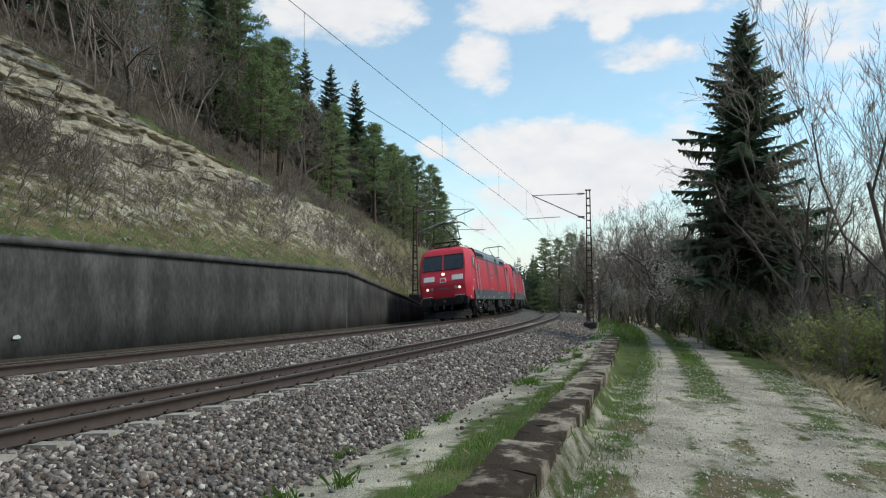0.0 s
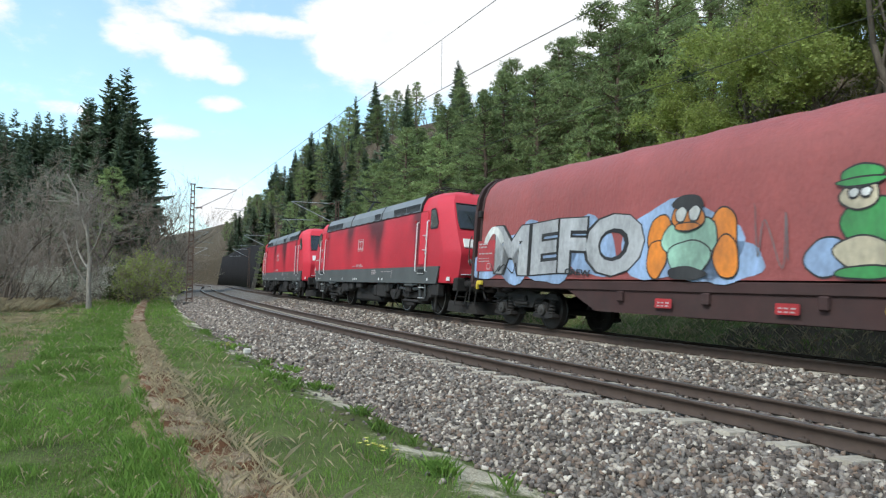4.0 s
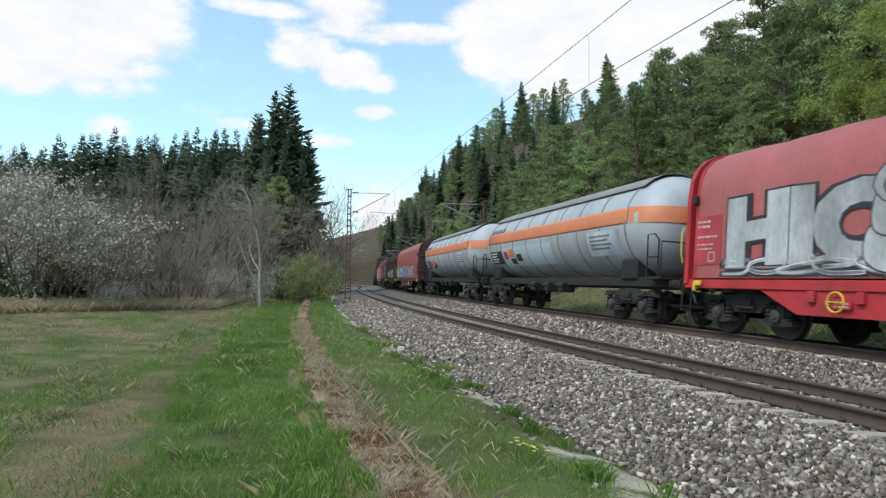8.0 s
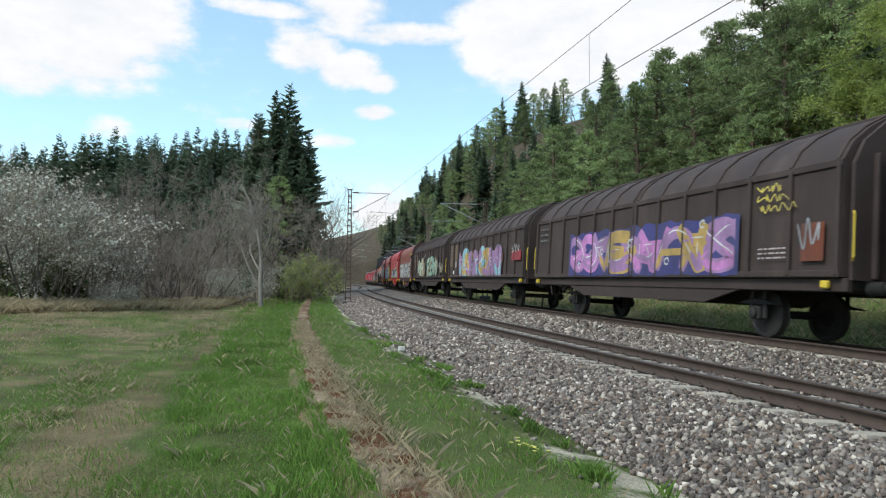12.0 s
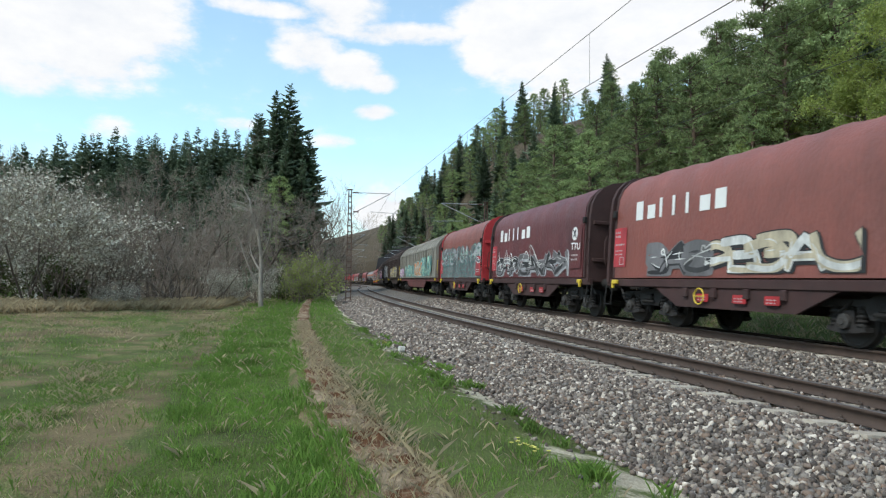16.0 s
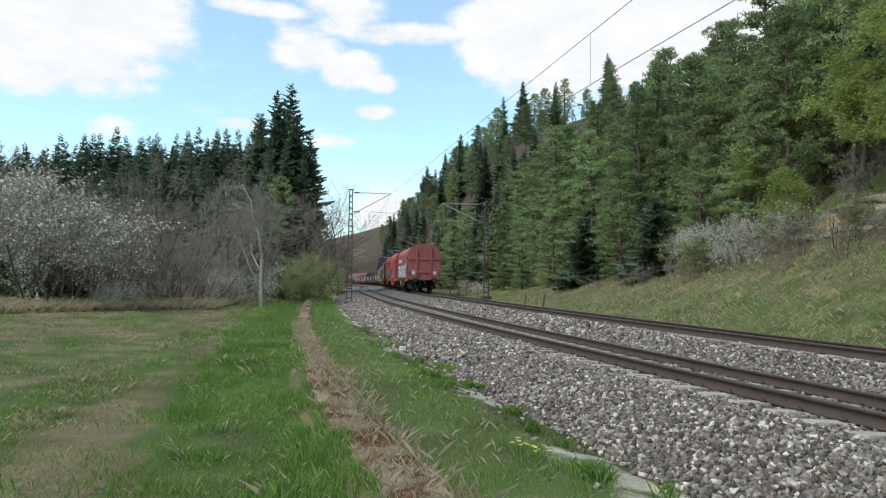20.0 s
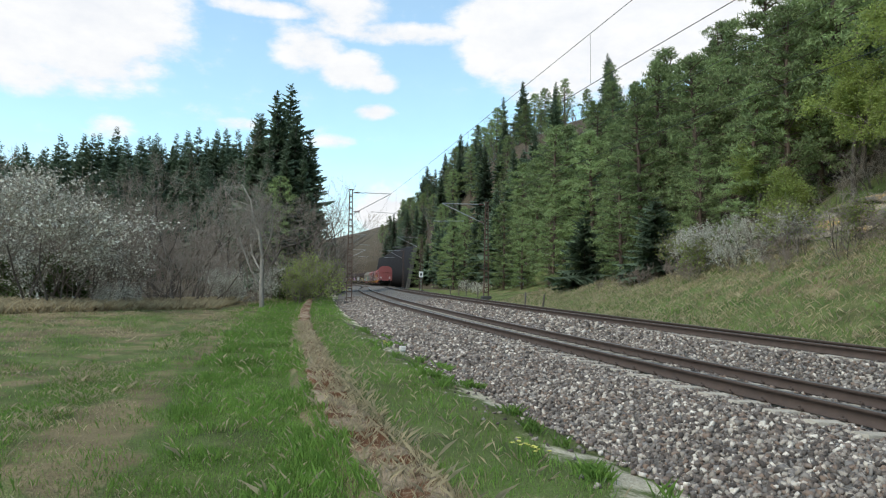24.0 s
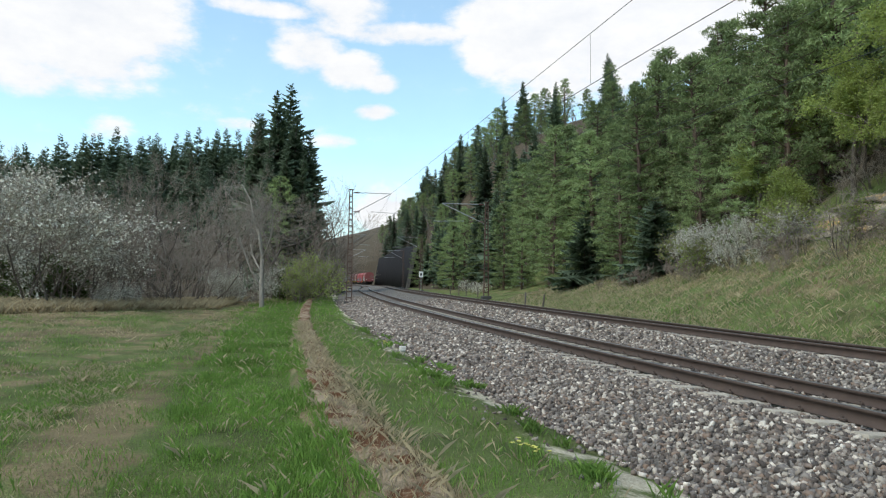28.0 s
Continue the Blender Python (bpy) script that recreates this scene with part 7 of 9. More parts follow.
def grow(rng, p, way, length, radius, depth, out, ends, spread=0.6, kids=(3, 4), up=0.15, shrink=0.66, bend=0.2):
    """Limbs that fork."""
    p, way = np.array(p, float), np.array(way, float)
    n = 3 if depth > 1 else 2
    pts, r = [p], radius
    for i in range(n):
        way = way + rng.normal(size=3) * bend + np.array([0, 0, up])
        way /= np.linalg.norm(way)
        q = p + way * length / n
        r2 = radius * (1 - 0.5 * (i + 1) / n)
        out.append((p, q, r, r2))
        p, r = q, r2
        pts.append(q)
    if depth == 0:
        ends.append(p)
        return
    for i in range(rng.integers(kids[0], kids[1] + 1)):
        k = rng.uniform(0.3, 1.0) * n
        j = min(int(k), n - 1)
        b = pts[j] + (pts[j + 1] - pts[j]) * (k - j)
        side = rng.normal(size=3)
        side -= way * (side @ way)
        side /= np.linalg.norm(side) + 1e-9
        nw = way * (1 - spread * 0.5) + side * spread * rng.uniform(0.7, 1.3)
        grow(rng, b, nw / np.linalg.norm(nw), length * shrink * rng.uniform(0.7, 1.15), r * 0.75 if depth > 1 else max(r * 0.6, 0.004), depth - 1, out, ends, spread, kids, up, shrink, bend)


def make_spruce(h, rad, seed, whorls, per, sprays, low=0.08, ragged=0.25):
    """Trunk and crown meshes of a spruce: drooping whorls with fishbone sprays."""
    rng = np.random.default_rng(seed)
    trunk = limb_mesh("trunk", [((0, 0, -0.6), (0, 0, h * 0.5), 0.014 * h + 0.03, 0.009 * h), ((0, 0, h * 0.5), (0, 0, h * 0.98), 0.009 * h, 0.01)], [M_BARK], 7)
    tris = []
    for i in range(whorls):
        u = low + (1 - low) * (i + rng.uniform(-0.3, 0.3)) / whorls
        u = min(max(u, low), 0.985)
        z0 = u * h
        L0 = rad * (1 - u) ** 0.82 + 0.12
        a0 = rng.uniform(0, 6.28)
        for k in range(per):
            a = a0 + 6.283 * k / per + rng.normal() * 0.2
            z0 = (u + rng.uniform(-0.55, 0.55) * (1 - low) / whorls) * h
            L = L0 * (1 + rng.normal() * ragged) if rng.random() > 0.06 else L0 * 0.4
            L = max(L, 0.1)
            dirx = np.array([math.cos(a), math.sin(a), 0])
            perp = np.array([-math.sin(a), math.cos(a), 0])
            droop = rng.uniform(0.15, 0.45) * (1 - u * 0.9)
            lift = 0.25 * u
            def pt(q):
                return dirx * L * q + np.array([0, 0, z0 + L * (lift * q - droop * q * q + 0.12 * q ** 3)])
            for j in range(sprays):
                q = (j + 0.6) / sprays
                b = pt(q)
                n2 = pt(min(q + 1.6 / sprays, 1.08))
                w = L * (0.42 * (1 - q) + 0.1) * rng.uniform(0.7, 1.3)
                for sd in (-1, 1):
                    tip = b + perp * sd * w + dirx * w * rng.uniform(0.3, 0.7) + np.array([0, 0, -w * rng.uniform(0.1, 0.55)])
                    tris.append((b - dirx * L * 0.5 / sprays, n2, tip))
                if rng.random() < 0.5:
                    hang = b + np.array([0, 0, -w * rng.uniform(0.5, 0.9)]) + dirx * w * 0.3
                    tris.append((b - dirx * L * 0.4 / sprays, n2, hang))
    v = np.array(tris).reshape(-1, 3)
    crown = arr_mesh("crown", v, np.arange(len(v)).reshape(-1, 3), [M_SPRUCE])
    return trunk, crown


def make_pine(h, seed, levels=18, tuft=26, low=0.2, mat_=None, fat=0.2):
    """A pine: irregular boughs that end in rounded clumps of needles, under a domed top."""
    rng = np.random.default_rng(seed)
    segs = [((0, 0, -0.6), (0, 0, h * 0.6), 0.016 * h, 0.011 * h), ((0, 0, h * 0.6), (rng.normal() * 0.2, rng.normal() * 0.2, h * 0.95), 0.011 * h, 0.02)]
    cs, ax = [], []
    n = levels * 5
    for i in range(n):
        v = (i + rng.uniform(-0.5, 0.5)) / n
        v = min(max(v, 0.0), 1.0)
        z0 = h * (low + (0.96 - low) * v)
        R = h * fat * min(1.0, 0.6 + 1.5 * v) * (1 - v ** 1.9) ** 0.75 * rng.uniform(0.5, 1.15) + 0.25
        a = i * 2.4 + rng.normal() * 0.4
        way = np.array([math.cos(a), math.sin(a), 0])
        cross = np.array([-way[1], way[0], 0])
        lift = rng.uniform(-0.2, 0.15) + 0.45 * v
        root = np.array([0, 0, z0])
        tip = root + way * R + np.array([0, 0, R * lift])
        segs.append((tuple(root), tuple(tip), 0.003 * h, 0.012))
        for k in range(2 + int(R * 1.5)):
            q = rng.uniform(0.45, 1.05)
            p = root * (1 - q) + tip * q + cross * rng.normal() * 0.24 * R * q + np.array([0, 0, rng.uniform(-0.06, 0.12)])
            e = rng.uniform(0.3, 0.55)
            m = int(tuft * e * 2)
            dv = rng.normal(size=(m, 3)) + [0, 0, 0.5]
            dv /= np.linalg.norm(dv, axis=1, keepdims=True)
            cs.append(p + dv * np.array([1, 1, 0.6]) * e * rng.uniform(0.35, 1.0, (m, 1)))
            ax.append(dv)
    c = np.concatenate(cs)
    return limb_mesh("trunk", segs, [M_BARKP], 5), needles("crown", c, rng.uniform(0.13, 0.25, len(c)), rng, [mat_ or M_PINE], np.concatenate(ax))


def needles(name, c, size, rng, mats, axis):
    """Slim upturned tufts of needles that point away from their twig."""
    n = len(c)
    a = rng.normal(size=(n, 3)) * 0.5 + axis + [0, 0, 0.15]
    a /= np.linalg.norm(a, axis=1, keepdims=True)
    b = np.cross(a, rng.normal(size=(n, 3)))
    b /= np.linalg.norm(b, axis=1, keepdims=True) + 1e-9
    s = size[:, None]
    v = np.stack([c - a * s * 0.5 - b * s * 0.2, c - a * s * 0.5 + b * s * 0.2, c + a * s * 0.6 + b * s * 0.1], 1)
    return arr_mesh(name, v.reshape(-1, 3), np.arange(3 * n).reshape(-1, 3), mats)


def make_bare(h, seed, depth=4, spread=0.55, kids=(3, 4), stems=1, leaf=None, count=0, twig=None, thick=0.017, size=(0.04, 0.09), up=0.12, bark=None):
    """A leafless or budding broad-leaved tree or shrub; leaf adds sparse blades round the twigs."""
    rng = np.random.default_rng(seed)
    out, ends = [], []
    for k in range(stems):
        a = rng.uniform(0, 6.28)
        lean = 0.12 if stems == 1 else rng.uniform(0.15, 0.7)
        base = np.array([math.cos(a), math.sin(a), 0]) * (0.0 if stems == 1 else rng.uniform(0, 0.12 * h))
        grow(rng, base - np.array([0, 0, 0.4]), (math.cos(a) * lean, math.sin(a) * lean, 1), h * (0.52 if stems == 1 else 0.5), thick * h / (1 if stems == 1 else 2.2), depth, out, ends, spread, kids, up)
    big = [q for q in out if q[2] > 0.02]
    fine = [(p, q, max(a, 0.006), max(b, 0.004)) for p, q, a, b in out if a <= 0.02]
    trunk = limb_mesh("trunk", big or out[:3], [bark or M_BARK], 5)
    crown = limb_mesh("crown", fine or out, [twig or M_TWIG], 3)
    lv = None
    if leaf is not None:
        src = np.array([0.5 * (np.array(p) + np.array(q)) for p, q, a, b in out if a <= 0.03] or ends)
        c = src[rng.integers(0, len(src), count)] + rng.normal(size=(count, 3)) * (0.16 if leaf is not M_BLOOM else 0.09) * max(0.5, h / 8)
        lv = blades("foliage", c, rng.uniform(size[0], size[1], count), rng, [leaf])
    return trunk, crown, lv


def plant(name, meshes, label, category, group=""):
    """One plant made of its parts; copies share the meshes."""
    t = thing(name, label, category, group)
    for me in meshes:
        if me is not None:
            part(me.name.split(".")[0], me, None, t)
    return t


def sd_of(x, y):
    i = int(np.argmin((PX - x) ** 2 + (PY - y) ** 2))
    c, q = math.cos(ANG[i]), math.sin(ANG[i])
    return float(S[i] + (x - PX[i]) * c + (y - PY[i]) * q), float(-(x - PX[i]) * q + (y - PY[i]) * c)


def polar(yaw, dist):
    return sd_of(-math.sin(radians(yaw)) * dist, math.cos(radians(yaw)) * dist)


_rng = np.random.default_rng(7)
FREE = {}


def stand(kind, s, d, scale=1.0, sink=0.1):
    """A copy of one of the kinds (or its first use) on the ground at s, d."""
    src = KINDS[kind]
    m = pose(*W(s, d, ground_z(s, d) - sink), _rng.normal() * 1.2, _rng.normal() * 1.2, _rng.uniform(0, 360))
    if not FREE.get(kind):
        FREE[kind], ob = True, src
        ob.matrix_basis = m
    else:
        ob = copy_thing(src, m)
    k = scale * _rng.uniform(0.94, 1.06)
    ob.scale = (k * _rng.uniform(0.94, 1.06), k * _rng.uniform(0.94, 1.06), k)
    return ob


KINDS = {}
for i in range(4):
    KINDS["spruce%d" % i] = plant("spruce_tree", make_spruce((15, 13, 16.5, 14)[i], (2.1, 1.6, 2.5, 1.9)[i], 10 + i, (46, 38, 52, 42)[i], 9, 5, 0.1, 0.42), "tall dark green spruce in the hillside forest", "tree", "forest trees")
for i in range(4):
    KINDS["pine%d" % i] = plant("pine_tree", make_pine(13, 20 + i, (19, 22, 20, 18)[i], 38, (0.22, 0.04, 0.1, 0.3)[i], None, (0.19, 0.23, 0.21, 0.18)[i]), "green pine with a bare lower trunk on the slope", "tree", "forest trees")
for i in range(3):
    KINDS["brown%d" % i] = plant("leafless_tree", make_bare(11, 30 + i, 5, 0.5, (2, 4), twig=M_TWIGB), "leafless brown broad-leaved tree on the hillside", "tree", "forest trees")
for i in range(3):
    KINDS["bare%d" % i] = plant("bare_tree", make_bare(9, 40 + i, 5, 0.6, (3, 4)), "grey leafless tree at the edge of the scrub", "tree", "bare trees")
for i in range(2):
    KINDS["green%d" % i] = plant("budding_tree", make_bare(9, 50 + i, 4, 0.6, (3, 4), leaf=M_LEAF, count=11000, size=(0.035, 0.085)), "broad-leaved tree with fresh yellow-green leaves", "tree", "budding trees")
for i in range(3):
    KINDS["shrub%d" % i] = plant("bare_shrub", make_bare(4.2, 60 + i, 4, 0.6, (2, 3), stems=5), "tangled leafless grey-brown shrub", "shrub", "bare shrubs")
KINDS["ash"] = plant("pale_bare_tree", make_bare(8.6, 45, 5, 0.5, (3, 4), twig=mat("twigs_pale", (0.27, 0.24, 0.2), 0.95, vary=0.2, bump=0), bark=mat("bark_pale", (0.27, 0.245, 0.205), 0.95, vary=0.35, scale=6, fine=40, bump=0.8, dist=0.02, stretch=(1, 1, 0.3))), "pale leafless young ash tree in front of the scrub", "tree")
KINDS["bloom0"] = plant("blossom_shrub", make_bare(4.8, 70, 4, 0.6, (3, 4), stems=5, leaf=M_BLOOM, count=5200, size=(0.025, 0.058)), "blackthorn shrub in white blossom", "shrub", "blossom shrubs")
KINDS["bloom1"] = plant("blossom_shrub", make_bare(4.2, 71, 3, 0.7, (4, 5), stems=6, leaf=M_BLOOM, count=4200, size=(0.025, 0.055)), "blackthorn shrub in white blossom", "shrub", "blossom shrubs")
KINDS["bush0"] = plant("green_bush", make_bare(2.6, 80, 3, 0.7, (4, 5), stems=7, leaf=M_LEAFD, count=3000, size=(0.04, 0.1)), "green leafy bush by the path", "shrub", "green bushes")
KINDS["bush1"] = plant("budding_bush", make_bare(3.2, 81, 3, 0.5, (4, 5), stems=7, leaf=M_LEAF, count=1800, size=(0.03, 0.08)), "yellow-green budding bush on the bank", "shrub", "green bushes")
KINDS["young0"] = plant("young_spruce", make_spruce(4.2, 1.6, 90, 20, 9, 14, 0.03, 0.35), "young green spruce with branches to the ground", "tree", "young spruces")


def forest():
    """The wooded hillside behind the far track."""
    r = np.random.default_rng(99)
    count = 0
    for s0 in np.arange(-300, 200, 4.6):
        for row, d0 in enumerate((17.2, 21, 25, 29.5, 35, 42, 52)):
            if s0 > 110 and row in (1, 3) or s0 > 160 and row > 4 or s0 < -215 and row > 2:
                continue
            s, d = s0 + r.uniform(-2.4, 2.4), d0 + r.uniform(-1.6, 1.6)
            if s > 0 and row == 0 and r.random() < 0.2:
                continue
            if -27 < s < 44 and d < 16.2:
                continue
            q = r.random()
            if s > 2:   # browner on this side, pines towards the ridge
                kind = "brown%d" % r.integers(3) if q < (0.5 if row < 3 else 0.2) else ("pine%d" % r.integers(4) if q < 0.9 else "spruce%d" % r.integers(4))
                sc = r.uniform(0.6, 1.0)
            elif s > -75:
                kind = "pine%d" % r.integers(4) if q < (0.8 if row < 3 else 0.6) else ("spruce%d" % r.integers(4) if q < 0.9 else "brown%d" % r.integers(3))
                sc = r.uniform(0.55, 0.98) * (0.8 if kind[0] == "s" else 1.0)
            else:
                kind = "spruce%d" % r.integers(4) if q < 0.22 else ("pine%d" % r.integers(4) if q < 0.52 else "brown%d" % r.integers(3))
                sc = r.uniform(0.55, 1.05) * (1.12 if s < -150 else 0.8)
            stand(kind, s, d, sc)
            count += 1
    # pines right at the edge of the bank
    for s, d, k, sc in ((-57, 11.5, "pine1", 0.62), (-49, 13.0, "pine2", 0.95), (-44, 14.5, "pine1", 0.85), (-38, 15.0, "pine2", 0.95), (-34, 16.5, "pine1", 0.9), (-63, 12.5, "spruce2", 0.6), (-68, 13, "spruce0", 0.55), (-30, 18, "pine3", 1.0),
                        (-53, 15.5, "pine0", 1.0), (-41, 18, "pine2", 1.05), (-26, 19, "pine1", 0.95), (-30.5, 14.4, "pine1", 0.5), (-46, 12.2, "pine1", 0.55), (-41, 12.6, "young0", 1.1), (-36.5, 13.0, "pine1", 0.6), (-52.5, 11.8, "pine1", 0.5), (-33, 13.2, "young0", 1.0), (-27.5, 15.0, "pine2", 0.6)):
        stand(k, s, d, sc)


forest()
r0_ = np.random.default_rng(44)
# fresh green broad-leaved trees beside the rock, a tree leaning out of it
for s, d, k, sc in ((-15, 15.9, "green0", 1.0), (-12.6, 16.0, "green1", 1.1), (-17.5, 15.8, "green1", 0.95), (-20, 15.9, "green0", 0.9), (-10.5, 16.3, "green0", 1.1), (-13.8, 17.6, "green1", 1.2), (-20.5, 16.4, "green0", 0.75), (-18.0, 16.8, "green1", 0.85), (-22.5, 16.2, "green1", 0.8), (-15.5, 16.6, "green0", 0.9), (-19.5, 17.2, "green1", 1.0), (-16.5, 17.8, "green0", 1.05), (-24.5, 18.5, "green0", 0.9), (-13.5, 16.8, "green1", 0.9), (-35, 15.0, "green0", 0.55), (-25.5, 15.4, "green0", 0.65), (-27, 15.2, "green1", 0.6)):
    stand(k, s, d, sc)
for s, d, k, sc in ((-26.2, 13.0, "bloom0", 0.6), (-28.2, 13.2, "bloom1", 0.65), (-25, 13.1, "shrub1", 0.8), (-22.5, 13.3, "bush1", 0.9), (-20, 13.2, "shrub2", 0.8), (-30, 13.4, "bush1", 0.9), (-24.5, 12.2, "bloom1", 0.55), (-27, 12.0, "bush1", 0.8), (-23, 12.8, "bloom0", 0.5), (-21, 12.5, "shrub0", 0.55), (-18.5, 12.2, "shrub1", 0.6), (-19.5, 13.3, "bush1", 0.7), (-16.5, 13, "shrub2", 0.6),
                    (-15, 11.8, "bush1", 0.5), (-60, 9.8, "bloom1", 0.4), (-64, 9.8, "bloom0", 0.35), (-69, 10.4, "bloom1", 0.35), (-58, 10.0, "bloom1", 0.35)):
    stand(k, s, d, sc)
for i in range(46):
    s = r0_.uniform(-132, -66)
    k = ("brown%d" % r0_.integers(3), "spruce%d" % r0_.integers(4), "pine1", "shrub%d" % r0_.integers(3))[r0_.integers(4)]
    stand(k, s, 10.6 + r0_.uniform(0, 5.2), r0_.uniform(0.45, 0.8))
# scrub on the scree above the wall and along the foot of the rock
r_ = np.random.default_rng(5)
for i in range(46):
    s, d = r_.uniform(3, 62), r_.uniform(10.2, 15.0)
    stand("shrub%d" % r_.integers(3), s, d, r_.uniform(0.25, 0.5))
for i in range(34):
    stand("shrub%d" % r_.integers(3), r_.uniform(-26, 40), 15.8 + r_.uniform(0, 1.2), r_.uniform(0.4, 0.7))

for s in np.arange(-262, -136, 5.5):
    stand(("brown%d" % r_.integers(3)) if r_.random() < 0.6 else "spruce%d" % r_.integers(4), s + r_.uniform(-2, 2), 13.4 + r_.uniform(-0.6, 1), r_.uniform(0.7, 1.0))
for i in range(30):
    s = r_.uniform(2, 110)
    stand("shrub%d" % r_.integers(3), s, 16.6 + abs(r_.normal()) * 6, r_.uniform(0.5, 0.9))

# scrub and trees where the meadow ends
for x, dist, k, sc in ((15, 34, "bloom0", 1.45), (90, 33, "bloom0", 1.5), (150, 35, "bloom1", 1.3), (60, 40, "bloom0", 1.6), (210, 33.5, "bloom1", 0.42), (190, 34, "bloom1", 0.4), (400, 42, "bloom1", 0.75), (450, 45, "bloom1", 0.7), (385, 43, "bloom0", 0.6),
                       (525, 50, "bush1", 1.3), (505, 54, "bloom0", 0.7), (545, 52, "bush1", 1.45), (535, 47, "bush1", 1.0), (558, 56, "bush1", 1.3), (465, 40, "ash", 1.12), (230, 40, "bare0", 0.85), (300, 43, "bare1", 0.95), (340, 46, "bare2", 0.9), (270, 38, "shrub0", 1.5), (330, 40, "shrub1", 1.6), (380, 46, "bare0", 0.95), (250, 47, "bare1", 1.0),
                       (160, 42, "bare2", 0.9), (120, 45, "bare0", 0.9), (200, 37, "shrub2", 1.4), (420, 48, "shrub0", 1.4), (540, 55, "green0", 0.42), (530, 56, "bush0", 1.5), (550, 58, "bush1", 1.4), (515, 53, "bush0", 1.2),
                       (0, 44, "bare1", 0.9), (-60, 38, "bloom1", 1.4), (-120, 36, "shrub1", 1.6), (560, 66, "bare1", 1.1), (575, 72, "bare0", 1.2), (585, 80, "brown1", 1.0), (555, 75, "brown0", 1.15), (535, 70, "brown2", 1.1), (590, 95, "brown0", 1.0),
                       (500, 64, "bare2", 1.2), (470, 60, "bare0", 1.2), (430, 57, "bare1", 1.15), (390, 56, "bare2", 1.1), (350, 55, "bare1", 1.1), (310, 54, "shrub2", 1.8), (280, 52, "bare0", 1.0), (100, 38, "bush0", 1.3), (40, 36, "bush0", 1.2), (175, 36, "shrub1", 1.2),
                       (560, 60, "shrub1", 1.6), (580, 68, "shrub2", 1.8), (595, 84, "shrub0", 1.8), (600, 100, "brown1", 1.0), (10, 36, "shrub0", 1.4), (130, 35, "shrub2", 1.2), (300, 38, "shrub1", 1.1), (350, 41, "shrub2", 1.2), (440, 47, "shrub1", 1.2), (490, 52, "shrub0", 1.3)):
    s, d = polar(77.24 - math.degrees(math.atan((x - 784) / 1210.0)), dist)
    stand(k, s, d, sc)

# beside the gravel road
KINDS["big"] = plant("tall_spruce", make_spruce(15.5, 2.75, 3, 58, 9, 18, 0.22, 0.4), "tall free-standing dark spruce beside the gravel road", "tree")
KINDS["birch"] = plant("young_bare_tree", make_bare(11, 49, 5, 0.45, (3, 4), twig=M_TWIGB, thick=0.009, up=0.3), "slender leafless tree with reddish twigs near the road", "tree")
for x, dist, k, sc in ((1318, 31, "big", 0.9), (1560, 19, "birch", 1.0), (1580, 24, "birch", 1.1), (1505, 27, "birch", 0.95), (1150, 46, "bare0", 1.0), (1130, 52, "bare1", 0.95), (1410, 30, "bare2", 1.0), (1440, 33, "bare0", 1.05), (1390, 34, "bare1", 1.0), (1480, 36, "bare2", 0.9), (1500, 22, "bush1", 0.9), (1530, 24, "young0", 0.7), (1475, 24, "bush1", 0.8), (1445, 23, "bush1", 0.6), (1550, 21, "bush1", 1.0),
                       (1270, 36, "shrub0", 1.1), (1240, 38, "shrub1", 1.1), (1340, 28, "shrub2", 1.0), (1375, 26, "bush0", 0.9), (1300, 29, "bush0", 0.8), (1210, 40, "bush0", 1.1), (1180, 42, "shrub2", 1.1), (1100, 50, "bloom0", 0.9), (1085, 56, "bloom1", 0.9), (1120, 48, "shrub0", 1.1), (1200, 46, "bare1", 0.8),
                       (1075, 62, "shrub1", 1.3), (1060, 70, "shrub2", 1.5), (1545, 20, "shrub1", 0.7), (1420, 24, "shrub0", 0.8), (1450, 27, "bush0", 0.9), (1255, 44, "bare2", 0.95), (1330, 40, "bare0", 0.9), (1360, 37, "shrub1", 1.3), (1520, 34, "shrub2", 1.3), (1560, 38, "bare1", 0.9), (1600, 26, "bush0", 1.0), (1640, 30, "bare2", 0.9), (1400, 27, "bare1", 1.15), (1425, 29, "brown0", 0.95), (1455, 31, "bare0", 1.2), (1490, 30, "brown2", 0.9), (1530, 29, "bare1", 1.1), (1365, 32, "brown1", 0.85), (1560, 27, "brown0", 0.8), (1345, 33, "bare2", 0.9), (1470, 26, "shrub1", 1.3), (1515, 25, "shrub2", 1.2), (1400, 25, "bush1", 0.7),
                       (990, 82, "pine1", 0.78), (1010, 86, "pine2", 0.8), (965, 92, "pine1", 0.8), (1030, 84, "spruce2", 0.6), (950, 100, "spruce1", 0.7), (1045, 80, "pine3", 0.6), (1070, 95, "spruce0", 0.55), (975, 88, "shrub2", 1.7), (1000, 78, "shrub0", 1.6), (1020, 74, "shrub1", 1.5), (940, 110, "spruce3", 0.7),
                       (1090, 70, "bare0", 0.8), (1170, 60, "shrub0", 1.4), (1230, 55, "shrub2", 1.5), (1290, 50, "shrub1", 1.4), (1400, 45, "shrub0", 1.4), (1470, 45, "shrub2", 1.4), (1540, 45, "shrub1", 1.5)):
    s, d = polar(-65.4 - math.degrees(math.atan((x - 784) / 1210.0)), dist)
    stand(k, s, d, sc)
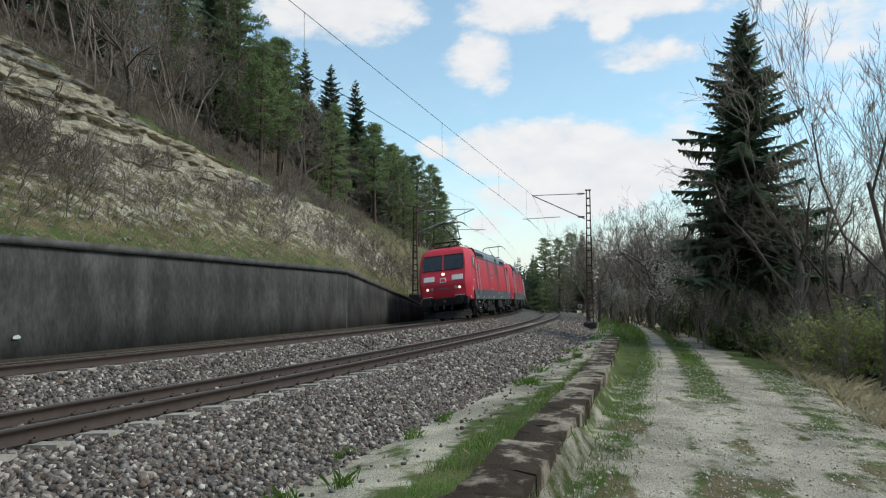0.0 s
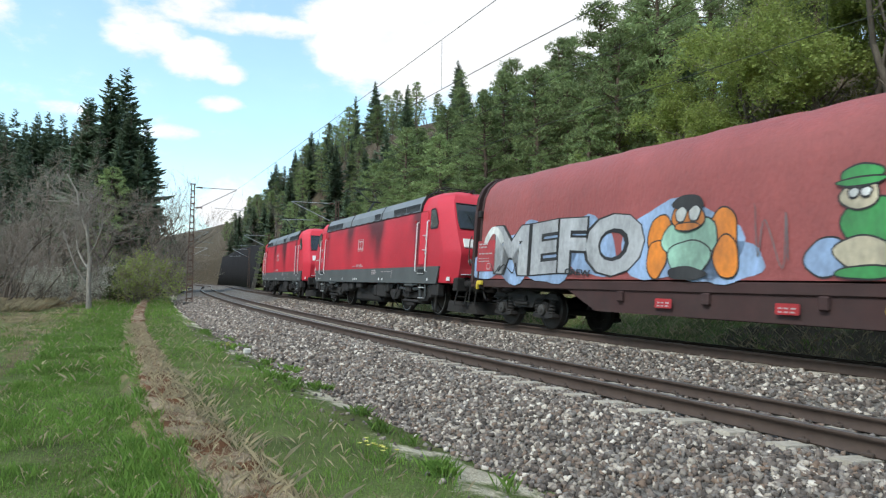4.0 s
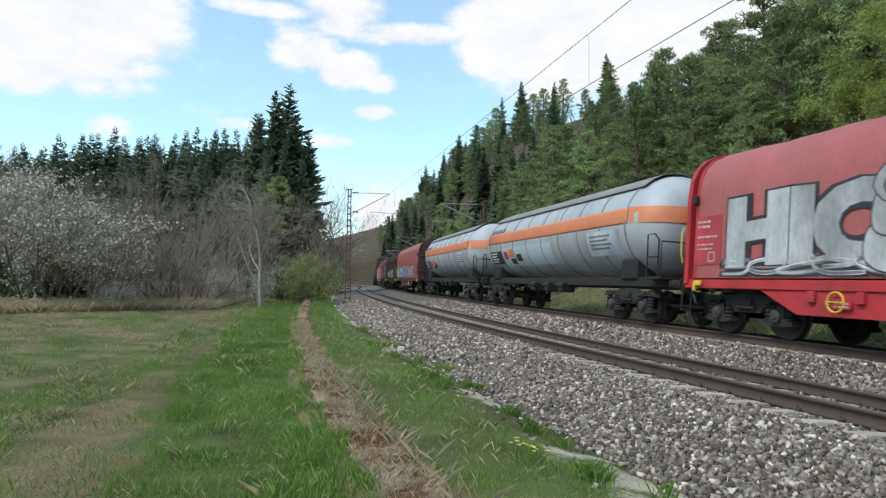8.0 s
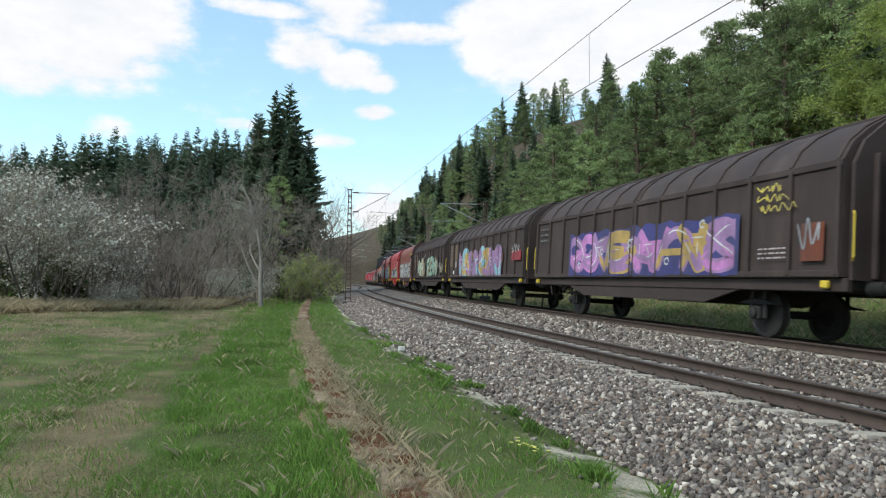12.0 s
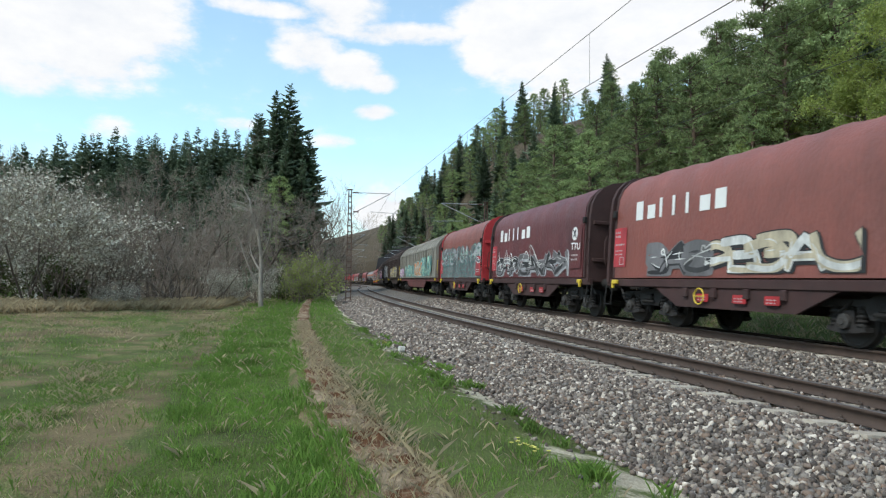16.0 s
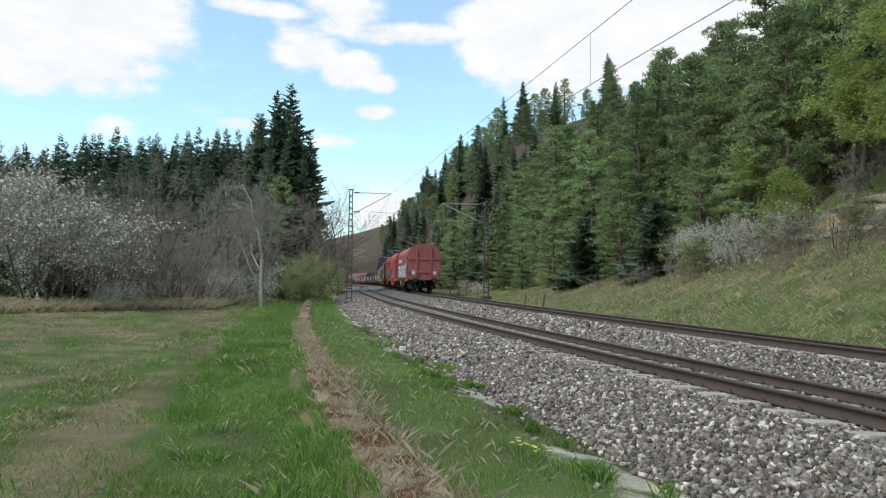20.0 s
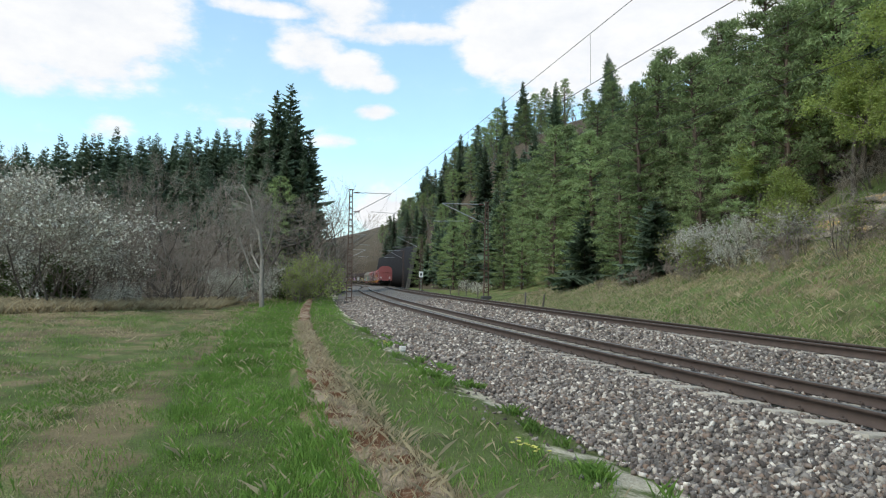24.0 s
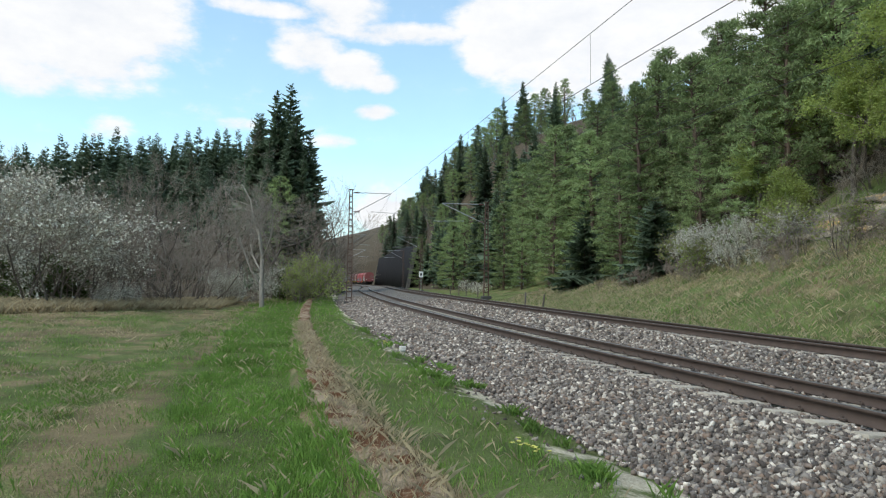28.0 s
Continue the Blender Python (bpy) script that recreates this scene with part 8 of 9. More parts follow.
for x in np.arange(1040, 1720, 11.0):
    for dist in (43, 66):
        k = ("bare%d" if r0_.random() < 0.6 else "brown%d") % r0_.integers(3)
        s, d = polar(-65.4 - math.degrees(math.atan((x + r0_.uniform(-5, 5) - 784) / 1210.0)), dist + r0_.uniform(-7, 9) + (14 if x < 1150 else 0))
        stand(k if r0_.random() < 0.9 else "bloom0", s, d, r0_.uniform(0.75, 1.1))


# the tall clump at the end of the scrub
for x, dist, k, sc in ((452, 86, "spruce2", 1.2), (462, 92, "spruce0", 1.35), (474, 84, "spruce1", 1.25), (482, 90, "spruce3", 1.4), (494, 86, "spruce2", 1.25), (503, 93, "spruce2", 1.45), (513, 85, "spruce0", 1.3), (524, 90, "spruce1", 1.4), (534, 86, "spruce2", 1.1), (543, 92, "spruce3", 1.2), (466, 80, "spruce3", 0.95), (488, 79, "pine0", 0.95), (508, 80, "spruce0", 0.95),
                       (528, 80, "spruce3", 1.0), (440, 88, "spruce1", 1.1), (549, 84, "brown0", 1.3), (556, 88, "brown1", 1.35), (540, 78, "brown2", 1.2), (566, 94, "brown1", 1.2), (572, 86, "bare0", 1.3), (585, 110, "brown2", 1.1), (595, 125, "brown0", 1.0), (606, 150, "brown1", 1.0), (612, 170, "brown2", 1.0)):
    s, d = polar(77.24 - math.degrees(math.atan((x - 784) / 1210.0)), dist)
    stand(k, s, d, sc * 1.16)


def far_woods():
    """Distant spruce woods on the hills, as one mass."""
    r = np.random.default_rng(17)
    srcs = []
    for i in range(3):
        t, c = make_spruce((15, 13, 16)[i], (2.7, 2.4, 3.0)[i], 110 + i, 26, 6, 3, 0.06, 0.35)
        vs = np.zeros(len(c.vertices) * 3, np.float32)
        c.vertices.foreach_get("co", vs)
        srcs.append(vs.reshape(-1, 3))
    vv = []
    spots = []
    def spot(x, dist, k):
        yaw = 77.24 - math.degrees(math.atan((x - 784) / 1210.0))
        spots.append((yaw, dist, k))

    for x in np.arange(-150, 450, 7.0):
        for dist in (134, 146, 157, 168, 180, 195, 210):
            spot(x + r.uniform(-4, 4), dist + r.uniform(-7, 7), r.uniform(0.5, 1.05))
    for x in np.arange(880, 1700, 10.0):
        for dist in (170, 200, 240, 290):
            spots.append((-65.4 - math.degrees(math.atan((x + r.uniform(-4, 4) - 784) / 1210.0)), dist + r.uniform(-14, 14), r.uniform(0.6, 0.9)))
    for x in np.arange(800, 1010, 6.0):
        for dist in (150, 175, 205, 240):
            yaw = -65.4 - math.degrees(math.atan((x + r.uniform(-4, 4) - 784) / 1210.0))
            if not -9 < polar(yaw, dist)[1] < 14:
                spots.append((yaw, dist, r.uniform(0.6, 0.95)))
    for x in np.arange(530, 600, 7.0):
        for dist in (255, 285, 320, 360):
            spot(x + r.uniform(-4, 4), dist + r.uniform(-14, 14), r.uniform(0.5, 0.9))
    places = [(*polar(yaw, dist), k) for yaw, dist, k in spots]
    places += [(r.uniform(30, 230), 21 + 50 * r.random(), r.uniform(0.45, 0.75)) for _ in range(170)]
    for s, d, k in places:
        a = r.uniform(0, 6.28)
        q = srcs[r.integers(3)] * k
        q = np.stack([q[:, 0] * math.cos(a) - q[:, 1] * math.sin(a), q[:, 0] * math.sin(a) + q[:, 1] * math.cos(a), q[:, 2]], 1)
        vv.append(q + np.array(W(s, d, ground_z(s, d) - 0.5)))
    v = np.concatenate(vv)
    tagged(new("distant_woods", arr_mesh("distant_woods", v, np.arange(len(v)).reshape(-1, 3), [M_SPRUCE])), "distant dark spruce woods on the valley hills", "forest", kind="stuff")


far_woods()


def thickets():
    """Leafless brush that closes the hillside above the rock, the scree and the far side of the road."""
    r = np.random.default_rng(271)

    def gather(name, mt, spots, h, label, depth, kids, stems=1):
        srcs = []
        for i in range(4):
            out, ends = [], []
            for k in range(stems):
                a = r.uniform(0, 6.28)
                lean = 0.15 if stems == 1 else r.uniform(0.2, 0.8)
                grow(r, (math.cos(a) * 0.1 * h * (stems > 1), math.sin(a) * 0.1 * h * (stems > 1), -0.3), (math.cos(a) * lean, math.sin(a) * lean, 1), h * 0.52, 0.0085 * h, depth, out, ends, 0.55, kids, 0.14)
            me = limb_mesh("twig_source", [(p, q, max(a, 0.011), max(b, 0.008)) for p, q, a, b in out], [mt], 3)
            v = np.zeros(len(me.vertices) * 3, np.float32)
            me.vertices.foreach_get("co", v)
            f = np.zeros(len(me.loops), np.int32)
            me.loops.foreach_get("vertex_index", f)
            srcs.append((v.reshape(-1, 3), f.reshape(-1, 3)))
            bpy.data.meshes.remove(me)
        vv, ff, n = [], [], 0
        for s, d, k in spots:
            v, f = srcs[r.integers(4)]
            a = r.uniform(0, 6.28)
            q = np.stack([v[:, 0] * math.cos(a) - v[:, 1] * math.sin(a), v[:, 0] * math.sin(a) + v[:, 1] * math.cos(a), v[:, 2]], 1) * k
            vv.append(q + np.array(W(s, d, ground_z(s, d) - 0.1)))
            ff.append(f + n)
            n += len(v)
        tagged(new(name, arr_mesh(name, np.concatenate(vv), np.concatenate(ff), [mt])), label, "brush", kind="stuff")

    hill = [(r.uniform(-8, 120), 16.3 + 34 * r.random() ** 1.4, r.uniform(0.6, 1.1)) for _ in range(480)]
    for x in np.arange(590, 745, 3.0):
        for dist in (225, 255, 285, 320):
            s, d = polar(77.24 - math.degrees(math.atan((x - 784) / 1210.0)), dist + r.uniform(-14, 14))
            if d > 14 or d < -8:
                hill.append((s, d, r.uniform(0.5, 0.95)))
    gather("hillside_brush", M_TWIGB, hill, 8.5, "brown leafless brush covering the steep hillside", 4, (3, 3))
    scree = [(r.uniform(2.5, 60), r.uniform(9.6, 15.2), r.uniform(0.35, 1.0)) for _ in range(190)] + [(r.uniform(-15, 42), r.uniform(15.2, 16.6), r.uniform(0.5, 1.1)) for _ in range(90)] + [(r.uniform(-38, -12), r.uniform(11.2, 13.6), r.uniform(0.3, 0.75)) for _ in range(34)] + [(r.uniform(-12, 3), r.uniform(9.4, 13.8), r.uniform(0.3, 0.8)) for _ in range(60)] + [(r.uniform(4, 17), r.uniform(12.2, 14.0), r.uniform(0.8, 1.6)) for _ in range(40)]
    gather("scree_brush", M_TWIGB, scree, 2.4, "low brown brush on the scree under the rock", 3, (3, 3), 3)
    road = []
    for x in np.arange(1075, 1700, 6.5):
        for dist in (33, 50, 74):
            yaw = -65.4 - math.degrees(math.atan((x + r.uniform(-5, 5) - 784) / 1210.0))
            if dist > 40 or x > 1230:
                road.append((*polar(yaw, dist + r.uniform(-5, 10)), r.uniform(0.75, 1.2) * (1 if dist > 40 else 0.7)))
    hedge = []
    for x in np.arange(-140, 600, 9.0):
        for dist in (50, 62, 76):
            yaw = 77.24 - math.degrees(math.atan((x + r.uniform(-6, 6) - 784) / 1210.0))
            hedge.append((*polar(yaw, (dist + r.uniform(-6, 8)) * (1 if x < 380 else 1.45)), r.uniform(0.6, 1.15)))
    gather("hedge_brush", M_TWIGB, hedge, 7.0, "brown leafless thicket behind the meadow", 4, (3, 3))
    gather("roadside_brush", M_TWIG, road, 8.0, "grey leafless trees and brush beyond the road", 4, (3, 3))


thickets()


# ---- rock ----
def build_rock():
    """Layered limestone face: beds of uneven thickness, broken into blocks, the harder beds standing out."""
    r = np.random.default_rng(23)
    sa = np.r_[np.arange(-33, -26, 0.16), np.arange(-26, 22, 0.08), np.arange(22, 43, 0.16)]
    ts = np.arange(0, 13.6, 0.046)
    edges = np.cumsum(r.uniform(0.08, 0.46, 130)) - 1.0
    push = r.normal(size=131) * 0.11
    gs, gz = np.meshgrid(sa, ts, indexing="ij")
    base, top = rock_base(gs) - 0.5, rock_top(gs) + 0.15
    z = base + (top - base) * gz / ts[-1]
    # beds dip gently along the line and wander
    zb = z + 0.02 * gs + 0.22 * vnoise(gs * 0.3, z * 0.12, 41) + 0.1 * vnoise(gs * 1.1, z * 0.4, 48)
    zb = zb + 0.35 * np.sin(np.floor(gs / 3.7 + 0.5 * vnoise(gs * 0.3, z * 0.4, 47)) * 12.9898)
    bed = np.searchsorted(edges, zb)
    fx = gs / np.interp(bed % 7, [0, 6], [0.28, 0.85]) + bed * 0.37 + 0.4 * vnoise(gs * 0.9, zb * 1.5, 77)
    cell = np.floor(fx).astype(int)
    rnd = lambda a, b, k: (np.sin(a * 127.1 + b * 311.7 + k * 74.7) * 43758.5453) % 1.0
    out = push[np.clip(bed, 0, 130)] + (rnd(bed, cell, 1) - 0.5) * 0.36 + 0.35 * vnoise(gs * 0.18, z * 0.25, 43) + 0.06 * vnoise(gs * 2.6, z * 3.6, 44) + 0.05 * vnoise(gs * 7, z * 9, 46)
    frac = (gz / ts[-1])
    near_edge = np.minimum(np.abs(zb - edges[np.clip(bed, 0, 129)]), np.abs(zb - edges[np.clip(bed - 1, 0, 129)]))
    out -= 0.11 * np.exp(-(near_edge / 0.035) ** 2) * (rnd(bed, cell // 2, 5) > 0.5)
    joint = np.abs(fx - np.round(fx))
    out -= 0.14 * np.exp(-(joint / 0.06) ** 2) * (rnd(bed, cell, 8) > 0.4)
    d = 14.2 + 1.15 * frac - out * np.clip((top - base - 0.4) / 2.0, 0.05, 1.0)
    v = Wn(gs, d, z)
    me = arr_mesh("rock_face", v.reshape(-1, 3), grid_faces(len(sa), len(ts)), [M_ROCK])
    grey = 0.24 + 0.6 * sstep(-12, -19, gs) + 0.5 * vnoise(gs * 0.12, z * 0.2, 51) + (rnd(bed, 3, 2) - 0.5) * 0.7
    och = 0.1 + 0.55 * vnoise(gs * 0.15, z * 0.3, 53) + 0.5 * np.exp(-((gs + 9) / 4) ** 2)
    for nm, val in (("grey", grey), ("ochre", och)):
        me.attributes.new(nm, "FLOAT", "POINT").data.foreach_set("value", np.clip(val, 0, 1).astype(np.float32).ravel())
    tagged(new("rock_face", me), "weathered layered limestone face in pale and ochre beds", "rock face", kind="structure")


build_rock()


# ---- masts and wires ----
M_MAST = mat("mast_rusty_steel", (0.095, 0.052, 0.036), 0.85, 0.0, vary=0.35, scale=3, fine=30, bump=0.2, dist=0.003, second=(0.055, 0.042, 0.036), amount=0.5)
M_INSUL = mat("insulator_brown", (0.1, 0.04, 0.025), 0.3, vary=0.1, bump=0)
M_WIRE = mat("copper_wire_dull", (0.05, 0.06, 0.05), 0.6, 0.4, vary=0.1, bump=0)
M_FOUND = mat("foundation_dark", (0.05, 0.048, 0.046), 0.9, vary=0.3, scale=4, fine=30, bump=0.4, dist=0.01)
M_ZINC = mat("galvanised", (0.42, 0.43, 0.44), 0.5, 0.4, vary=0.12, bump=0)
M_POST = mat("weathered_wood", (0.12, 0.1, 0.085), 0.95, vary=0.3, scale=6, fine=40, bump=0.5, dist=0.006)


def mast(s, d, base, top, reach, label, wire_h=7.25):
    """Lattice mast: two channels joined by battens, on a block, with a cantilever of the given reach towards the track."""
    t = thing("catenary_mast", label, "mast", "catenary masts", m=at(s, d, 0))
    part("foundation", Shape().box((0, 0, base - 0.1), (0.62, 0.72, 0.62), 0.05), M_FOUND, t)
    h0 = base + 0.2
    w0, w1 = 0.21, 0.12
    for k in (-1, 1):
        sh = Shape()
        u = [(-0.08, 0), (0.08, 0), (0.08, -0.06), (0.068, -0.06), (0.068, -0.012), (-0.068, -0.012), (-0.068, -0.06), (-0.08, -0.06)]
        vs = [(x, k * (w + y), z) for w, z in ((w0, h0), (w1, top)) for x, y in u]
        sh.faces(vs, [(i, (i + 1) % 8, 8 + (i + 1) % 8, 8 + i) for i in range(8)] + [tuple(range(8)), tuple(range(8, 16))])
        part("leg", sh, M_MAST, t)
    nb = int((top - h0) / 0.42)
    for i in range(nb):
        z = h0 + 0.25 + (top - h0 - 0.3) * i / nb
        w = w0 + (w1 - w0) * (z - h0) / (top - h0)
        for x in (-0.07, 0.07):
            part("batten", Shape().box((x, 0, z), (0.012, 2 * w, 0.07), 0.0), M_MAST, t)
    part("cap", Shape().box((0, 0, top), (0.2, 0.34, 0.05), 0.01), M_MAST, t)
    if reach:
        g = math.copysign(1, reach)
        z1, z2 = wire_h, wire_h - 1.35
        part("top_tube", Shape().rod((0, g * 0.15, z1), (0, reach, z1), 0.024, n=8), M_ZINC, t)
        part("strut_tube", Shape().rod((0, g * 0.2, z2 - 0.1), (0, reach, z1), 0.032, n=8), M_ZINC, t)
        part("steady_arm", Shape().rod((0, reach * 0.5, z2 + 0.05), (0, reach * 1.18, z2 - 0.02), 0.02, n=8).rod((0, reach * 1.1, z2 - 0.02), (0, reach, 5.62), 0.014, n=6), M_ZINC, t)
        for z in (z1, z2 + 0.02):
            ins = [(0.0, 0.03)]
            for i in range(5):
                ins += [(0.05 + 0.07 * i, 0.035), (0.075 + 0.07 * i, 0.075), (0.1 + 0.07 * i, 0.035)]
            part("insulator", Shape().lathe((0, 0, z), "y", [(g * (0.22 + a), r) for a, r in ins], 10), M_INSUL, t, smooth=True)
    return t


MASTS = [(86, -2.3), (38.8, -2.45), (-0.35, -1.75), (-47.0, -2.0), (-90.0, -2.1), (-133.0, -2.2)]
for s, d in MASTS:
    mast(s, d, ground_z(s, d) + 0.25 if abs(s) > 1 else -0.52, 7.45, 0.75 - d, "rusty lattice catenary mast on a dark concrete block")
for s, d, b in ((42.8, 8.95, 1.35), (-50.3, 8.4, -0.05), (-91, 8.2, -0.2), (-131, 8.0, -0.2)):
    mast(s, d, b, 7.3 + (0.0 if s < 0 else 0.1), FAR + 0.75 - d, "lattice catenary mast beside the far track", 7.1)


def wires():
    for d, ends, lift in ((0.75, [m[0] for m in MASTS], 0.0), (FAR + 0.75, [86, 42.8, -4, -50.3, -91, -131], 0.1)):
        t = thing("overhead_line", "thin overhead contact and carrying wire with droppers", "cable", "overhead lines")
        for a, b in zip(ends[:-1], ends[1:]):
            n = 14
            q = np.linspace(0, 1, n + 1)
            ss = a + (b - a) * q
            sag = 7.28 + lift - 4 * 0.62 * q * (1 - q)
            car = [W(x, d, z) for x, z in zip(ss, sag)]
            con = [W(x, d, 5.62 + lift) for x in ss]
            part("carrying_wire", Shape().pipe(car, 0.007, 4), M_WIRE, t)
            part("contact_wire", Shape().pipe(con, 0.008, 4), M_WIRE, t)
            for i in range(1, n, 3):
                part("dropper", Shape().rod(car[i], con[i], 0.004, n=4), M_WIRE, t)


wires()


# ---- small fixtures along the line ----
def sign_post(s, d, h, w, hh, label, dark=False):
    t = thing("track_sign", label, "sign", "track signs", m=at(s, d, ground_z(s, d)))
    part("post", Shape().rod((0, 0, -0.2), (0, 0, h + hh), 0.03, n=8), M_ZINC, t)
    part("board", Shape().box((0.04, 0, h + hh / 2), (0.02, w, hh), 0.008), M_WHITE, t, "white board")
    part("mark", Shape().box((0.056, 0, h + hh / 2), (0.01, w * 0.45, hh * 0.4), 0.0), P_BLACK, t, "black mark")
    return t


sign_post(-88, 7.9, 2.0, 0.55, 0.75, "white line-side board with a black mark on a post")
for s_, d_, h_ in ((84, -2.3, 1.0), (80, -2.6, 0.7)):
    o = sign_post(s_, d_, h_, 0.5, 0.45, "small white board on a post beside the track")
    o.matrix_basis = at(s_, d_, ground_z(s_, d_), 180)
t = thing("lattice_sign", "white zigzag board on a thin post", "sign", m=at(62, -3.1, ground_z(62, -3.1), 180))
part("post", Shape().rod((0, 0, -0.2), (0, 0, 2.3), 0.03, n=8), M_ZINC, t)
for i in range(5):
    part("board", Shape().box((0.04, (-1) ** i * 0.05, 1.5 + 0.17 * i), (0.02, 0.26, 0.1), 0.0, turn=pose(0, 0, 0, (-1) ** i * 30, 0, 0)), M_WHITE, t)
for s_, d_, tip in ((-38.6, 7.9, 6), (-35.2, 7.8, 22), (-52, 8.6, 3), (-55, 8.8, -6), (-60, 8.8, 4), (-63, 8.7, -3), (-68, 8.7, 2)):
    thing("fence_post", "grey weathered wooden fence post leaning on the bank", "post", "fence posts", m=at(s_, d_, ground_z(s_, d_), 0, 0, tip), data=Shape().rod((0, 0, -0.3), (0, 0, 0.85), 0.055, 0.05, 8).lathe((0, 0, 0.85), "z", [(0, 0.05), (0.03, 0.03)], 8).mesh("fence_post", M_POST))
t = thing("guard_rail", "galvanised crash rail on posts above the track", "guard rail", m=at(0.6, 12.9, 0))
gz = 4.75
part("beam", Shape().box((0, 0, gz), (6.5, 0.05, 0.14), 0.02).box((0, -0.03, gz + 0.06), (6.5, 0.03, 0.05), 0.01), M_ZINC, t)
for x in (-2.8, -0.9, 1.0, 2.9):
    part("post", Shape().box((x, 0.08, gz - 0.7), (0.1, 0.1, 1.6), 0.01), M_ZINC, t)
t = thing("site_trailer", "small pale metal frame at the forest edge", "trailer", m=at(-58, 13.0, ground_z(-58, 13.0)))
part("frame", Shape().box((0, 0, 0.6), (1.6, 0.8, 0.1), 0.02), M_ZINC, t)
for x in (-0.7, 0.7):
    part("leg", Shape().box((x, 0, 0.3), (0.08, 0.7, 0.6), 0.01), M_ZINC, t)


def far_wall():
    """High dark retaining wall, hung with netting, further up the line."""
    sa = np.arange(-256, -132, 3.0)
    top = np.interp(sa, [-256, -200, -133], [10, 11, 8.2])
    o = np.ones_like(sa)
    prof = np.stack([np.stack([8.6 * o, -0.6 * o], -1), np.stack([9.2 * o, top * 0.4], -1), np.stack([10.2 * o, top], -1), np.stack([11.2 * o, top], -1), np.stack([11.2 * o, -0.6 * o], -1)], 1)
    w = tagged(new("high_retaining_wall", sweep("high_retaining_wall", sa, prof, M_FARWALL)), "high dark netted retaining wall beside the line", "wall", kind="structure")
    v = [W(-133, 8.5, -0.6), W(-133, 9.2, -0.6), W(-133, 10.8, 8.3), W(-133, 10.1, 8.3), W(-132.2, 8.5, -0.6), W(-132.2, 9.2, -0.6), W(-132.2, 10.8, 8.3), W(-132.2, 10.1, 8.3)]
    part("end_face", Shape().faces(v, [(0, 1, 2, 3), (7, 6, 5, 4), (0, 4, 5, 1), (1, 5, 6, 2), (2, 6, 7, 3), (3, 7, 4, 0)]), M_COPING, w, "pale stone end of the wall")


M_FARWALL = mat("netted_wall", (0.022, 0.021, 0.022), 0.95, spec=0.05, vary=0.4, scale=0.5, fine=6, bump=0.5, dist=0.05, stretch=(1, 1, 0.25), world=True)
far_wall()
# joint, weep holes and a pale scrap on the retaining wall
jw = thing("wall_joint", "pale mortar joint running down the retaining wall", "joint", kind="structure")
M_MORTAR = mat("mortar_pale", (0.19, 0.185, 0.175), 0.9)
part("joint", Shape().pipe([W(28.6, 8.2, -0.1), W(28.75, 8.26, 1.2), W(28.9, 8.31, 2.5)], 0.035, 5), M_MORTAR, jw)
part("joint", Shape().pipe([W(10.15, 8.19, 0.1), W(9.95, 8.26, 1.3), W(9.8, 8.31, 2.5)], 0.055, 6), M_MORTAR, jw, "broad pale joint")
part("crack", Shape().pipe([W(10.3, 8.19, -0.1), W(10.08, 8.26, 1.3), W(9.92, 8.31, 2.5)], 0.016, 5), M_UNDER, jw, "dark crack beside the joint")


# ---- loose ground cover ----
def bed_height(s, d):
    c, fz = cant(s), farz(s)
    ds = [-2.75, -2.0, -1.15, -0.55, 2.0, 2.8, 3.5, 6.2, 6.9, 7.6]
    zs = [-0.62 + 0 * s, -0.36 + 0 * s, -0.20 + 0 * s, -0.185 + 0 * s, -0.185 - c * 1.35, -0.19 - c * 0.7 + fz * 0.4, -0.19 + fz, -0.19 + fz - c * 1.35, -0.35 + fz - c, -0.6 + 0 * s]
    out = np.full_like(s, -0.62)
    for i in range(len(ds) - 1):
        k = (d >= ds[i]) & (d <= ds[i + 1])
        q = (d - ds[i]) / (ds[i + 1] - ds[i])
        out = np.where(k, zs[i] * (1 - q) + zs[i + 1] * q, out)
    return out


_cube = np.array([(x, y, z) for x in (-1, 1) for y in (-1, 1) for z in (-1, 1)], float)
_tri = np.array([(0, 1, 3), (0, 3, 2), (4, 6, 7), (4, 7, 5), (0, 4, 5), (0, 5, 1), (2, 3, 7), (2, 7, 6), (0, 2, 6), (0, 6, 4), (1, 5, 7), (1, 7, 3)])


def stones(name, s, d, z, size, rng, mats, label, category, flat=0.7):
    n = len(s)
    v = np.broadcast_to(_cube, (n, 8, 3)) * rng.uniform(0.45, 1.0, (n, 8, 3))
    v = v * np.stack([size * rng.uniform(0.7, 1.3, n), size * rng.uniform(0.6, 1.1, n), size * flat * rng.uniform(0.6, 1.15, n)], -1)[:, None]
    q = rng.normal(size=(n, 4))
    q /= np.linalg.norm(q, axis=1, keepdims=True)
    w, x, y, zz = q.T
    R = np.stack([1 - 2 * (y * y + zz * zz), 2 * (x * y - zz * w), 2 * (x * zz + y * w), 2 * (x * y + zz * w), 1 - 2 * (x * x + zz * zz), 2 * (y * zz - x * w), 2 * (x * zz - y * w), 2 * (y * zz + x * w), 1 - 2 * (x * x + y * y)], -1).reshape(n, 3, 3)
    v = np.einsum("nij,nkj->nki", R, v) + Wn(s, d, z)[:, None]
    f = (_tri[None] + 8 * np.arange(n)[:, None, None]).reshape(-1, 3)
    tagged(new(name, arr_mesh(name, v.reshape(-1, 3), f, mats)), label, category, kind="stuff")


